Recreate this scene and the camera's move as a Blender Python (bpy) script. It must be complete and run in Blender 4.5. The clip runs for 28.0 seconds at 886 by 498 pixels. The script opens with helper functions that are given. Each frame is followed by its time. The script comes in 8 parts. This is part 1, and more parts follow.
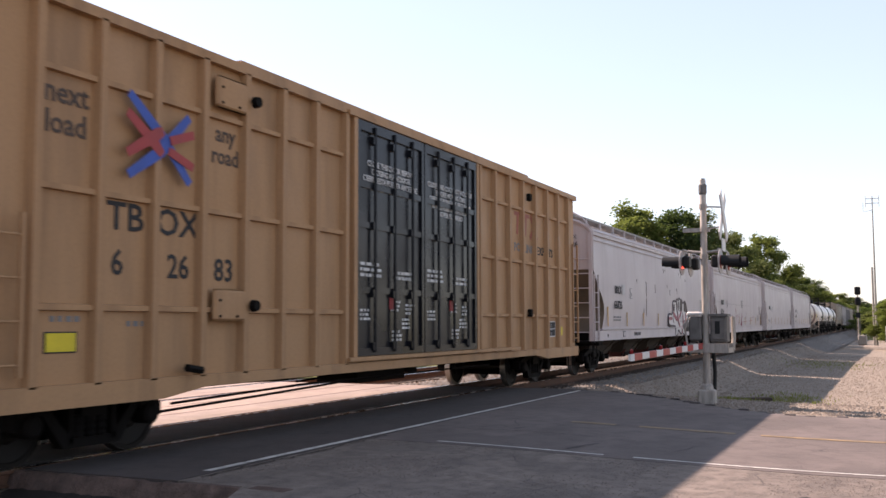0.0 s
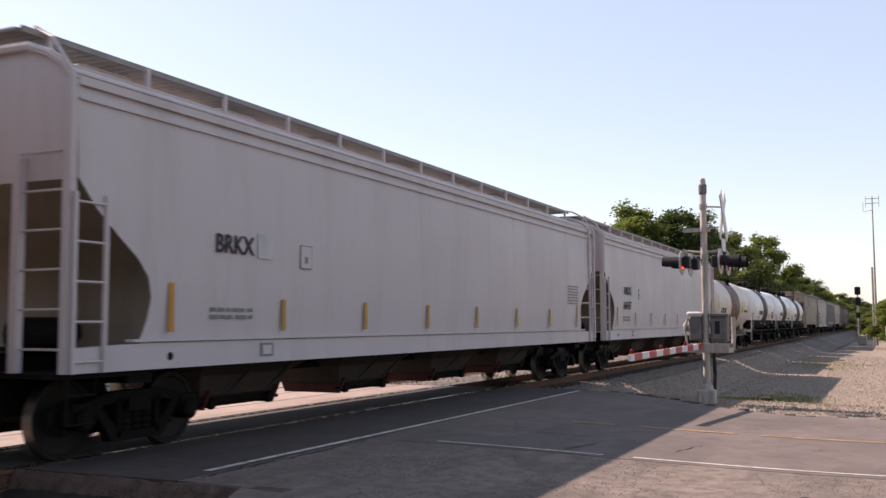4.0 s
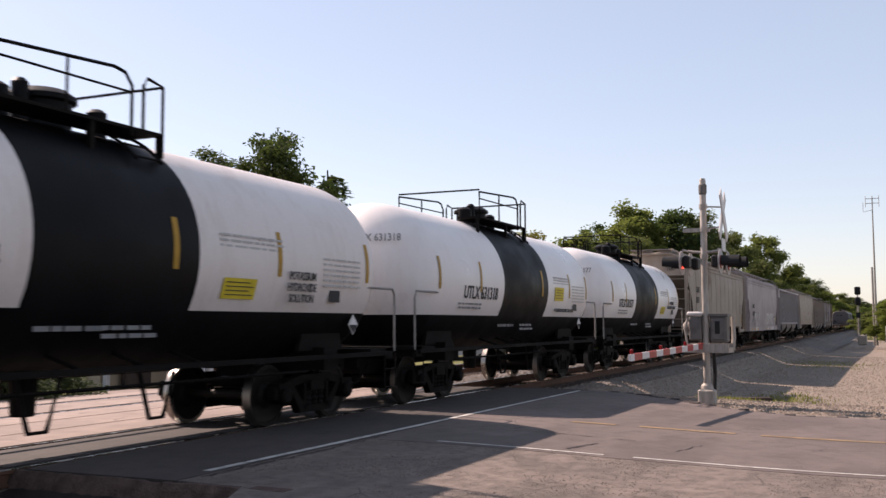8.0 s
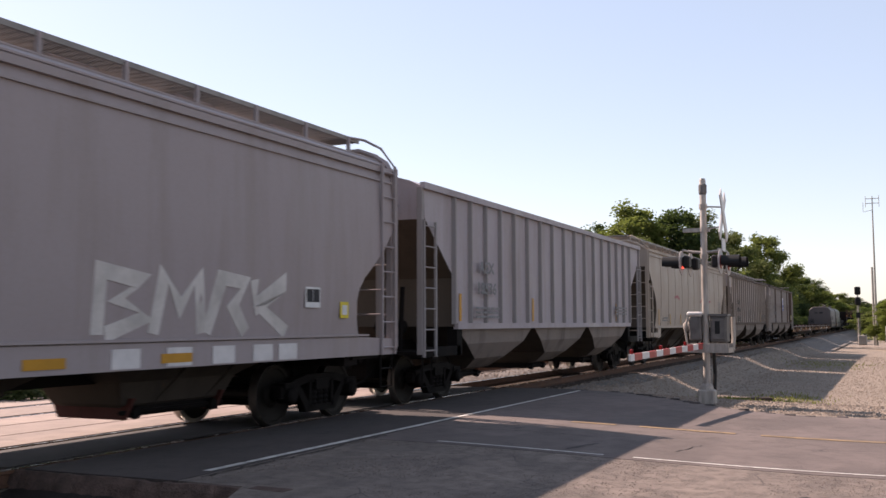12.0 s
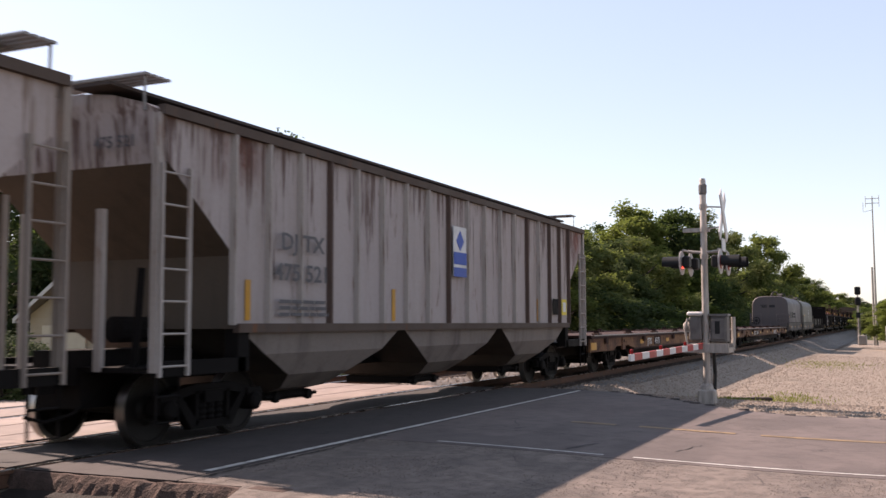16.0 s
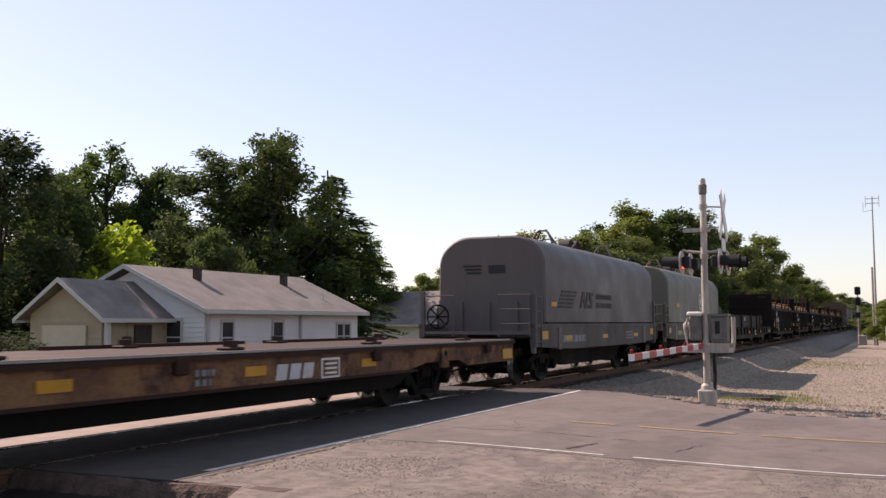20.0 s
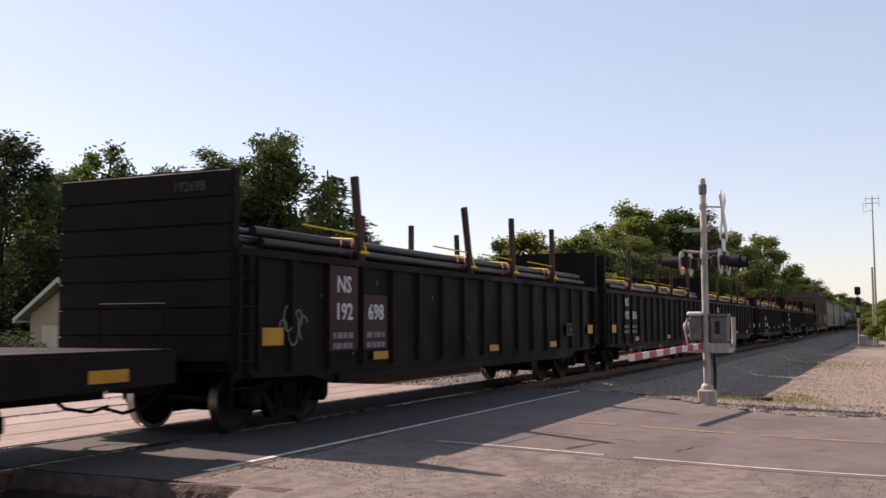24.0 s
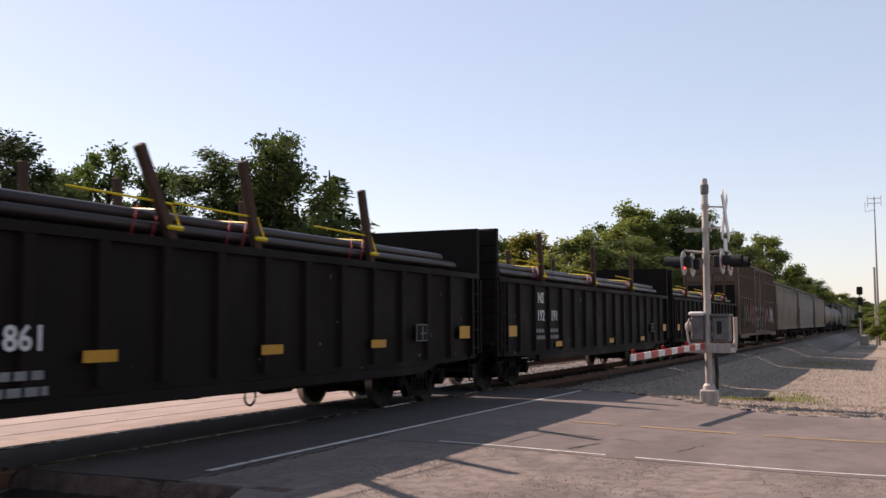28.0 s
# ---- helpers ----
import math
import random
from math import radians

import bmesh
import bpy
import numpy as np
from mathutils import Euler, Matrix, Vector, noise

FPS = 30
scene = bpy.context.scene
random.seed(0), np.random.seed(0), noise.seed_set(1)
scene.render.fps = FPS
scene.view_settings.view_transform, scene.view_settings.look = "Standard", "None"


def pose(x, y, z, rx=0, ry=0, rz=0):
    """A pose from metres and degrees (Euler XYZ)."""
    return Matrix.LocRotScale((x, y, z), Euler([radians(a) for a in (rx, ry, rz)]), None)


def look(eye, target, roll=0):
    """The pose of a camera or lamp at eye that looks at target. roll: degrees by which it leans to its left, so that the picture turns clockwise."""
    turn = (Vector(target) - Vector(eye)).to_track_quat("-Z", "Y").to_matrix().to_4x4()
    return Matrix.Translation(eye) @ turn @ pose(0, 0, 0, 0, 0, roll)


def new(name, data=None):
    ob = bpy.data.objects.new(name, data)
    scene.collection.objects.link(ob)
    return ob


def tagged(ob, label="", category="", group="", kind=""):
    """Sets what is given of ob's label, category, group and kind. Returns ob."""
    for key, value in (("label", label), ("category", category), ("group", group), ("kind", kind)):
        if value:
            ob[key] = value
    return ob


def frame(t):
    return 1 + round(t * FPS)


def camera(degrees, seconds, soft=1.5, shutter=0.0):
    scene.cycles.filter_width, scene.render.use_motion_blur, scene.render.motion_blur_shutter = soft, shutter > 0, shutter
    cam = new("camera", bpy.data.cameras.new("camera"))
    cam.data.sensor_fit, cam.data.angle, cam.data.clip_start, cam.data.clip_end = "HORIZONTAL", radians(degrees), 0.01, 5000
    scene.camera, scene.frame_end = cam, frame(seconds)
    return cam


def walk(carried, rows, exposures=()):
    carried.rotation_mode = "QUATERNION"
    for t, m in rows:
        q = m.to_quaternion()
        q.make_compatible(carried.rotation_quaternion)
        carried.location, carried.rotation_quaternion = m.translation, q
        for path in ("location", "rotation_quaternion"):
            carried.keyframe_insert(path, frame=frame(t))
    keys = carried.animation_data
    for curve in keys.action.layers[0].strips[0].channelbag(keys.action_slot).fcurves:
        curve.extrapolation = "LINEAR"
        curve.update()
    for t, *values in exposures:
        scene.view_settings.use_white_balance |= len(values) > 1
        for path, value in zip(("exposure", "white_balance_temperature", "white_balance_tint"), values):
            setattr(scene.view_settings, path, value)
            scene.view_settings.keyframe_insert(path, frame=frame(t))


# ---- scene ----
EXPOSURE, SUN, SKY = 0.80, 5.0, 0.104
KELVIN, TINT = 7350.0, 29.0
AIR, DUST, OZONE = 1.0, 0.65, 1.1
HAZE, HAZE_TONE = 0.40, (3.35, 4.72, 5.48)
# the clip's own brightening and darkening, in stops
LIGHTENING = [(0.0, 0.45), (1.5, 0.25), (3.0, 0.18), (5.5, 0.1), (7.0, -0.02), (9.5, -0.05), (10.5, 0.15), (12.5, 0.15), (14.5, 0.2), (16.0, 0.25), (17.0, 0.1), (18.0, 0.0), (21.0, 0.0), (24.0, -0.08), (28.0, -0.08)]

# One freight train runs along +X -> -X past a level crossing. X runs along the track, Y across it, z = 0 is the rail top.
TRACK_Y = 9.23
EYE = (0.0, 0.0, 1.505)


def aim(pan, tilt, roll):
    """The camera's pose from its bearing off the track, its tilt and its roll, in degrees."""
    a, b = radians(pan), radians(tilt)
    way = Vector((math.cos(a) * math.cos(b), math.sin(a) * math.cos(b), math.sin(b)))
    return look(EYE, Vector(EYE) + way, roll)


cam = camera(48.63, 28.0, soft=1.5, shutter=0.12)
STILL = aim(24.497, 4.367, -0.209)
walk(cam, [(0.0, STILL), (27.7, STILL), (27.85, aim(24.52, 4.367, -0.209)), (28.0, aim(24.60, 4.367, -0.209))],
     exposures=[(t, EXPOSURE + e, KELVIN, TINT) for t, e in LIGHTENING])

# ---- daylight ----
SUN_WAY = Vector((-0.24, -1.115, -1.0)).normalized()
world = bpy.data.worlds.new("daylight")
scene.world = world
world.use_nodes = True
wn = world.node_tree
wn.nodes.clear()
sky = wn.nodes.new("ShaderNodeTexSky")
sky.sky_type = "NISHITA"
sky.sun_disc = False
sky.sun_elevation = math.asin(-SUN_WAY.z)
sky.sun_rotation = math.atan2(-SUN_WAY.x, -SUN_WAY.y)
sky.altitude = 200.0
sky.air_density = AIR
sky.dust_density = DUST
sky.ozone_density = OZONE
back = wn.nodes.new("ShaderNodeBackground")
back.inputs["Strength"].default_value = SKY
wout = wn.nodes.new("ShaderNodeOutputWorld")
# a thin even haze lies over the whole sky
haze = wn.nodes.new("ShaderNodeMix")
haze.data_type = "RGBA"
haze.inputs[0].default_value = HAZE
haze.inputs[7].default_value = (*HAZE_TONE, 1.0)
wn.links.new(sky.outputs[0], haze.inputs[6])
wn.links.new(haze.outputs[2], back.inputs[0])
wn.links.new(back.outputs[0], wout.inputs[0])
lamp = bpy.data.lights.new("sun", "SUN")
lamp.energy = SUN
lamp.angle = radians(0.53)
lamp.color = (1.0, 0.93, 0.82)
sun = new("sun", lamp)
sun.matrix_world = look((0, 60, 60), Vector((0, 60, 60)) + SUN_WAY)


# ---- mesh building ----
class Shape:
    """A mesh in the making: vertices, faces and each face's material slot."""

    def __init__(self):
        self.v, self.f, self.m = [], [], []

    def add(self, verts, faces, slot=0):
        n = len(self.v)
        self.v += [tuple(p) for p in verts]
        self.f += [tuple(i + n for i in face) for face in faces]
        self.m += [slot] * len(faces)
        return self

    def box(self, x0, x1, y0, y1, z0, z1, slot=0):
        p = [(x, y, z) for z in (z0, z1) for x, y in ((x0, y0), (x1, y0), (x1, y1), (x0, y1))]
        return self.add(p, [(3, 2, 1, 0), (4, 5, 6, 7), (0, 1, 5, 4), (1, 2, 6, 5), (2, 3, 7, 6), (3, 0, 4, 7)], slot)

    def chamfer(self, x0, x1, y0, y1, z0, z1, c, slot=0):
        """A box whose edges along z and top are cut back by c."""
        def ring(d, z):
            a, b, e, g = x0 + d, x1 - d, y0 + d, y1 - d
            return [(a + c, e, z), (b - c, e, z), (b, e + c, z), (b, g - c, z), (b - c, g, z), (a + c, g, z), (a, g - c, z), (a, e + c, z)]
        return self.loft([ring(c, z0), ring(0, z0 + c), ring(0, z1 - c), ring(c, z1)], slot)

    def loft(self, rings, slot=0, caps=True, closed=True):
        n = len(rings[0])
        verts = [p for r in rings for p in r]
        faces = []
        for k in range(len(rings) - 1):
            for i in range(n if closed else n - 1):
                j = (i + 1) % n
                faces.append((k * n + i, k * n + j, (k + 1) * n + j, (k + 1) * n + i))
        if caps:
            faces.append(tuple(reversed(range(n))))
            faces.append(tuple(range((len(rings) - 1) * n, len(rings) * n)))
        return self.add(verts, faces, slot)

    def prism(self, pts, axis, a, b, slot=0):
        """A flat outline drawn out along an axis: x takes (y, z), y takes (x, z), z takes (x, y)."""
        def at(p, d):
            return {"x": (d, p[0], p[1]), "y": (p[0], d, p[1]), "z": (p[0], p[1], d)}[axis]
        return self.loft([[at(p, a) for p in pts], [at(p, b) for p in pts]], slot)

    def tube(self, pts, r, n=6, slot=0):
        pts = [Vector(p) for p in pts]
        rings = []
        for i, p in enumerate(pts):
            d = (pts[min(i + 1, len(pts) - 1)] - pts[max(i - 1, 0)]).normalized()
            side = d.cross(Vector((0, 0, 1)) if abs(d.z) < 0.9 else Vector((1, 0, 0))).normalized()
            up = side.cross(d)
            rr = r[i] if isinstance(r, (list, tuple)) else r
            rings.append([tuple(p + rr * (math.cos(2 * math.pi * k / n) * side + math.sin(2 * math.pi * k / n) * up)) for k in range(n)])
        return self.loft(rings, slot)

    def lathe(self, prof, axis="x", n=32, slot=0, centre=(0, 0, 0)):
        """A profile of (along, radius) turned about an axis."""
        rings = []
        for a, r in prof:
            ring = []
            for k in range(n):
                c, s = r * math.cos(2 * math.pi * k / n), r * math.sin(2 * math.pi * k / n)
                p = {"x": (a, c, s), "y": (s, a, c), "z": (c, s, a)}[axis]
                ring.append(tuple(p[i] + centre[i] for i in range(3)))
            rings.append(ring)
        return self.loft(rings, slot)

    def mesh(self, name, mats, smooth=0):
        me = bpy.data.meshes.new(name)
        me.from_pydata(self.v, [], self.f)
        for m in mats if isinstance(mats, (list, tuple)) else [mats]:
            me.materials.append(m)
        if any(self.m):
            me.polygons.foreach_set("material_index", self.m)
        if len(self.f) < 60000 and smooth != "raw":
            bm = bmesh.new()
            bm.from_mesh(me)
            bmesh.ops.recalc_face_normals(bm, faces=bm.faces)
            bm.to_mesh(me)
            bm.free()
        if smooth and smooth != "raw":
            me.polygons.foreach_set("use_smooth", [True] * len(me.polygons))
            me.set_sharp_from_angle(angle=radians(smooth))
        me.update()
        return me


def thing(name, label, category, group="", kind="", at=(0, 0, 0), turn=0):
    """A top-level thing: an Empty that its parts hang from."""
    ob = new(name)
    ob.matrix_world = pose(*at, 0, 0, turn)
    ob.empty_display_size = 0.2
    return tagged(ob, label, category, group, kind)


def part(name, shape, mats, parent, label="", smooth=0, at=(0, 0, 0), turn=(0, 0, 0)):
    """One mesh object under a thing or a part. shape: a Shape, or a mesh that is shared."""
    me = shape.mesh(name, mats, smooth) if isinstance(shape, Shape) else shape
    ob = new(name, me)
    ob.parent = parent
    ob.matrix_basis = pose(*at, *turn)
    return tagged(ob, label)


def solid(name, shape, mats, label="", category="", group="", kind="", smooth=0, at=(0, 0, 0), turn=0):
    """A top-level thing of one mesh."""
    me = shape.mesh(name, mats, smooth) if isinstance(shape, Shape) else shape
    ob = new(name, me)
    ob.matrix_world = pose(*at, 0, 0, turn)
    return tagged(ob, label, category, group, kind)


WORDS = {}


def lettering(words, size, mat, parent, at, turn=(90, 0, 0), depth=0.003, squeeze=1.0, name="lettering", label="", align="CENTER"):
    """Painted words, a few millimetres proud of their surface."""
    key = (words, size, squeeze, mat.name, align)
    if key not in WORDS:
        cu = bpy.data.curves.new("words", "FONT")
        cu.body, cu.size, cu.extrude, cu.align_x, cu.resolution_u = words, size, depth, align, 2
        cu.space_line = 0.95
        cu.offset = size * 0.014
        ob = bpy.data.objects.new("words", cu)
        scene.collection.objects.link(ob)
        bpy.context.view_layer.update()
        me = bpy.data.meshes.new_from_object(ob.evaluated_get(bpy.context.evaluated_depsgraph_get()))
        bpy.data.objects.remove(ob)
        me.materials.clear()
        me.materials.append(mat)
        if squeeze != 1.0:
            me.transform(Matrix.Diagonal((squeeze, 1, 1, 1)))
        WORDS[key] = me
    return part(name, WORDS[key], mat, parent, label, at=at, turn=turn)


# ---- materials ----
def nodes_of(name):
    m = bpy.data.materials.new(name)
    m.use_nodes = True
    nt = m.node_tree
    return m, nt, nt.nodes["Principled BSDF"]


def node(nt, kind, **values):
    n = nt.nodes.new(kind)
    for k, v in values.items():
        n.inputs[k].default_value = v
    return n


def grain(nt, scale, stretch=(1, 1, 1), detail=4.0, rough=0.6, offset=(0, 0, 0)):
    """Noise at real-world size on the object's own space."""
    co = nt.nodes.new("ShaderNodeTexCoord")
    mp = nt.nodes.new("ShaderNodeMapping")
    mp.inputs["Scale"].default_value = stretch
    mp.inputs["Location"].default_value = offset
    nt.links.new(co.outputs["Object"], mp.inputs["Vector"])
    n = node(nt, "ShaderNodeTexNoise", Scale=scale, Detail=detail, Roughness=rough)
    nt.links.new(mp.outputs[0], n.inputs["Vector"])
    return n.outputs["Fac"]


def ramp(nt, src, lo, hi):
    r = node(nt, "ShaderNodeMapRange")
    r.inputs["From Min"].default_value, r.inputs["From Max"].default_value = lo, hi
    nt.links.new(src, r.inputs["Value"])
    return r.outputs["Result"]


def blend(nt, fac, a, b, mode="MIX"):
    m = nt.nodes.new("ShaderNodeMix")
    m.data_type, m.blend_type = "RGBA", mode
    for s, v in ((m.inputs[0], fac), (m.inputs[6], a), (m.inputs[7], b)):
        if isinstance(v, (int, float)):
            s.default_value = v
        elif isinstance(v, tuple):
            s.default_value = (*v, 1.0)
        else:
            nt.links.new(v, s)
    return m.outputs[2]


def times(nt, a, b):
    m = nt.nodes.new("ShaderNodeMath")
    m.operation = "MULTIPLY"
    for s, v in ((m.inputs[0], a), (m.inputs[1], b)):
        if isinstance(v, (int, float)):
            s.default_value = v
        else:
            nt.links.new(v, s)
    return m.outputs[0]


def bump(nt, bsdf, src, strength, dist):
    b = node(nt, "ShaderNodeBump", Strength=strength, Distance=dist)
    nt.links.new(src, b.inputs["Height"])
    nt.links.new(b.outputs[0], bsdf.inputs["Normal"])


def surface(name, base, rough=0.6, metal=0.0, vary=0.25, scale=3.0, fine=40.0, relief=0.15, depth=0.004, stretch=(1, 1, 1), gloss=0.2):
    """A plain worn surface: two scales of variation in colour, fine relief, uneven gloss."""
    m, nt, b = nodes_of(name)
    dark = tuple(c * (1 - vary) for c in base)
    light = tuple(min(0.95, c * (1 + vary * 0.6)) for c in base)
    big = ramp(nt, grain(nt, scale, stretch), 0.3, 0.7)
    small = ramp(nt, grain(nt, fine, stretch, 3.0), 0.25, 0.75)
    c = blend(nt, big, dark, light)
    c = blend(nt, times(nt, small, 0.35), c, dark)
    nt.links.new(c, b.inputs["Base Color"])
    r = node(nt, "ShaderNodeMapRange")
    r.inputs["To Min"].default_value, r.inputs["To Max"].default_value = max(0.05, rough - 0.12), min(1.0, rough + 0.12)
    nt.links.new(big, r.inputs["Value"])
    nt.links.new(r.outputs[0], b.inputs["Roughness"])
    b.inputs["Metallic"].default_value = metal
    b.inputs["Specular IOR Level"].default_value = gloss
    if relief:
        bump(nt, b, small, relief, depth)
    return m


def paint(name, base, grime=(0.16, 0.12, 0.09), dirt=0.35, rust=0.0, rough=0.5, rust_col=(0.16, 0.06, 0.025), offset=(0, 0, 0), fade=0.12, gloss=0.2, runs=None, stain=None):
    """Weathered rolling-stock paint: streaks of grime that run down it, faded patches, and patches and runs of rust."""
    m, nt, b = nodes_of(name)
    streak = ramp(nt, grain(nt, 1.0, (2.4, 2.4, 0.3), 6.0, 0.62, offset), 0.48, 0.85)
    cloud = ramp(nt, grain(nt, 0.7, (1, 1, 1), 5.0, 0.6, offset), 0.3, 0.75)
    speck = ramp(nt, grain(nt, 22.0, (1, 1, 1), 4.0, 0.7, offset), 0.45, 0.8)
    c = blend(nt, times(nt, cloud, fade), base, tuple(min(0.9, x * 1.25 + 0.02) for x in base))
    c = blend(nt, times(nt, streak, dirt), c, grime)
    c = blend(nt, times(nt, speck, dirt * 0.35), c, grime)
    if rust:
        spot = ramp(nt, grain(nt, 1.3, (3.2, 3.2, 0.9), 6.0, 0.7, tuple(o + 7 for o in offset)), 0.70 - 0.22 * rust, 0.80 - 0.18 * rust)
        c = blend(nt, times(nt, spot, 0.85), c, rust_col)
    # broad rust smears under the eave
    for mid, wide, top, long_, stain_col in stain or ():
        co = nt.nodes.new("ShaderNodeTexCoord")
        sp = nt.nodes.new("ShaderNodeSeparateXYZ")
        nt.links.new(co.outputs["Object"], sp.inputs[0])
        off = nt.nodes.new("ShaderNodeMath")
        off.operation = "SUBTRACT"
        nt.links.new(sp.outputs[0], off.inputs[0])
        off.inputs[1].default_value = mid
        dist = nt.nodes.new("ShaderNodeMath")
        dist.operation = "ABSOLUTE"
        nt.links.new(off.outputs[0], dist.inputs[0])
        near = ramp(nt, dist.outputs[0], wide, wide * 0.3)
        down = ramp(nt, sp.outputs[2], top - long_, top)
        tear = ramp(nt, grain(nt, 1.0, (6.0, 6.0, 0.4), 5.0, 0.65, offset), 0.34, 0.62)
        blot = ramp(nt, grain(nt, 1.0, (1.9, 1.9, 1.2), 6.0, 0.72, tuple(o + 3 for o in offset)), 0.38, 0.6)
        c = blend(nt, times(nt, times(nt, times(nt, times(nt, near, down), tear), blot), 2.4), c, stain_col)
    if runs:
        # rust that starts at the eave and trails down in thin runs
        top, long_, much, run_col = runs
        co = nt.nodes.new("ShaderNodeTexCoord")
        sp = nt.nodes.new("ShaderNodeSeparateXYZ")
        nt.links.new(co.outputs["Object"], sp.inputs[0])
        down = ramp(nt, sp.outputs[2], top - long_, top)
        thin = ramp(nt, grain(nt, 1.0, (9.0, 9.0, 0.55), 5.0, 0.7, offset), 0.32, 0.72)
        m2 = nt.nodes.new("ShaderNodeMath")
        m2.operation = "ADD"
        nt.links.new(times(nt, down, much), m2.inputs[0])
        nt.links.new(thin, m2.inputs[1])
        c = blend(nt, times(nt, ramp(nt, m2.outputs[0], 0.86, 1.1), 0.85), c, run_col)
    nt.links.new(c, b.inputs["Base Color"])
    r = node(nt, "ShaderNodeMapRange")
    r.inputs["To Min"].default_value, r.inputs["To Max"].default_value = rough - 0.1, min(1.0, rough + 0.25)
    nt.links.new(cloud, r.inputs["Value"])
    nt.links.new(r.outputs[0], b.inputs["Roughness"])
    b.inputs["Specular IOR Level"].default_value = gloss
    bump(nt, b, speck, 0.08, 0.004)
    return m


def mottled(name, base, light, dark, rough=0.75):
    """Old flaking paint on rusted plate: uneven patches of three tones, with fine specks."""
    m, nt, b = nodes_of(name)
    a = ramp(nt, grain(nt, 1.1, (1, 1, 1.6), 7.0, 0.72), 0.42, 0.58)
    d = ramp(nt, grain(nt, 1.7, (1, 1, 1.2), 8.0, 0.75, (5, 3, 8)), 0.5, 0.6)
    speck = ramp(nt, grain(nt, 16.0, (1, 1, 1), 4.0, 0.7), 0.45, 0.7)
    c = blend(nt, a, base, light)
    c = blend(nt, times(nt, d, 0.9), c, dark)
    c = blend(nt, times(nt, speck, 0.45), c, dark)
    nt.links.new(c, b.inputs["Base Color"])
    b.inputs["Roughness"].default_value = rough
    b.inputs["Specular IOR Level"].default_value = 0.15
    bump(nt, b, speck, 0.15, 0.004)
    return m


def glow(name, colour, strength):
    m, nt, b = nodes_of(name)
    b.inputs["Base Color"].default_value = (*colour, 1)
    b.inputs["Emission Color"].default_value = (*colour, 1)
    b.inputs["Emission Strength"].default_value = strength
    return m


TAN = paint("tan_car_paint", (0.39, 0.216, 0.110), grime=(0.15, 0.085, 0.05), dirt=0.75, rough=0.5)
DOOR_BLACK = paint("black_door_paint", (0.006, 0.0065, 0.010), grime=(0.02, 0.018, 0.018), dirt=0.3, rough=0.2, gloss=0.22)
GREY_WHITE = paint("grey_white_hopper_paint", (0.470, 0.418, 0.422), grime=(0.20, 0.16, 0.135), dirt=0.3, rough=0.45)
GREY_WHITE_2 = paint("pale_hopper_paint", (0.458, 0.400, 0.402), grime=(0.20, 0.15, 0.13), dirt=0.35, rough=0.45, offset=(3, 1, 2))
TANK_CREAM = paint("rust_stained_cream_tank_paint", (0.56, 0.475, 0.41), grime=(0.26, 0.145, 0.085), dirt=0.5, rough=0.42, gloss=0.35, offset=(2, 7, 4))
TANK_WHITE = paint("white_tank_paint", (0.66, 0.605, 0.58), grime=(0.30, 0.18, 0.11), dirt=0.34, rough=0.38, gloss=0.4)
TANK_WHITE_2 = paint("clean_white_tank_paint", (0.70, 0.665, 0.655), grime=(0.36, 0.24, 0.15), dirt=0.2, rough=0.33, gloss=0.4)
TANK_FRAME = paint("dirty_white_underframe_paint", (0.33, 0.28, 0.25), grime=(0.08, 0.05, 0.035), dirt=0.6, rust=0.2, rough=0.6)
TANK_BLACK = paint("black_tank_paint", (0.004, 0.004, 0.005), grime=(0.016, 0.012, 0.011), dirt=0.25, rough=0.45, gloss=0.1)
TANK_RED = paint("red_brown_band_paint", (0.115, 0.025, 0.021), grime=(0.05, 0.025, 0.02), dirt=0.35, rough=0.45, stain=((0.3, 0.9, 3.3, 3.2, (0.012, 0.009, 0.009)),))
BEIGE = paint("beige_hopper_paint", (0.295, 0.243, 0.202), dirt=0.65, rust=0.2, rough=0.55, rust_col=(0.14, 0.06, 0.03), stain=((-3.4, 0.9, 4.0, 2.6, (0.10, 0.047, 0.022)), (-4.6, 0.5, 4.0, 1.3, (0.11, 0.055, 0.028))))
PALE_GREY = paint("pale_grey_hopper_paint", (0.295, 0.250, 0.252), dirt=0.4, rough=0.5, offset=(5, 2, 8))
RIB_GREY = paint("grey_ribbed_hopper_paint", (0.335, 0.296, 0.312), dirt=0.5, rough=0.5, offset=(1, 9, 3))
BUFF = paint("buff_hopper_paint", (0.36, 0.295, 0.245), dirt=0.4, rust=0.12, rough=0.55, offset=(11, 2, 3))
CREAM_RIB = paint("dirty_cream_hopper_paint", (0.385, 0.320, 0.302), dirt=0.65, rust=0.12, rough=0.55, offset=(2, 5, 13), runs=(4.0, 1.8, 0.26, (0.15, 0.095, 0.065)), stain=((-7.2, 0.75, 4.0, 1.4, (0.21, 0.12, 0.055)), (-5.9, 0.45, 3.9, 0.9, (0.2, 0.12, 0.06))))
# posts set darker than RIB_GREY: the ribs' shading is put into colour
RIB_GREY_SHADE = paint("grey_post_shade_paint", (0.25, 0.23, 0.23), dirt=0.5, rough=0.6)
RIB_BROWN = paint("rusty_side_post_paint", (0.25, 0.205, 0.175), grime=(0.08, 0.05, 0.035), dirt=0.6, rust=0.3, rough=0.65)
RIB_CREAM = paint("stained_cream_post_paint", (0.36, 0.32, 0.295), grime=(0.1, 0.06, 0.04), dirt=0.55, rust=0.4, rough=0.65, runs=(4.0, 2.3, 0.36, (0.10, 0.045, 0.028)))
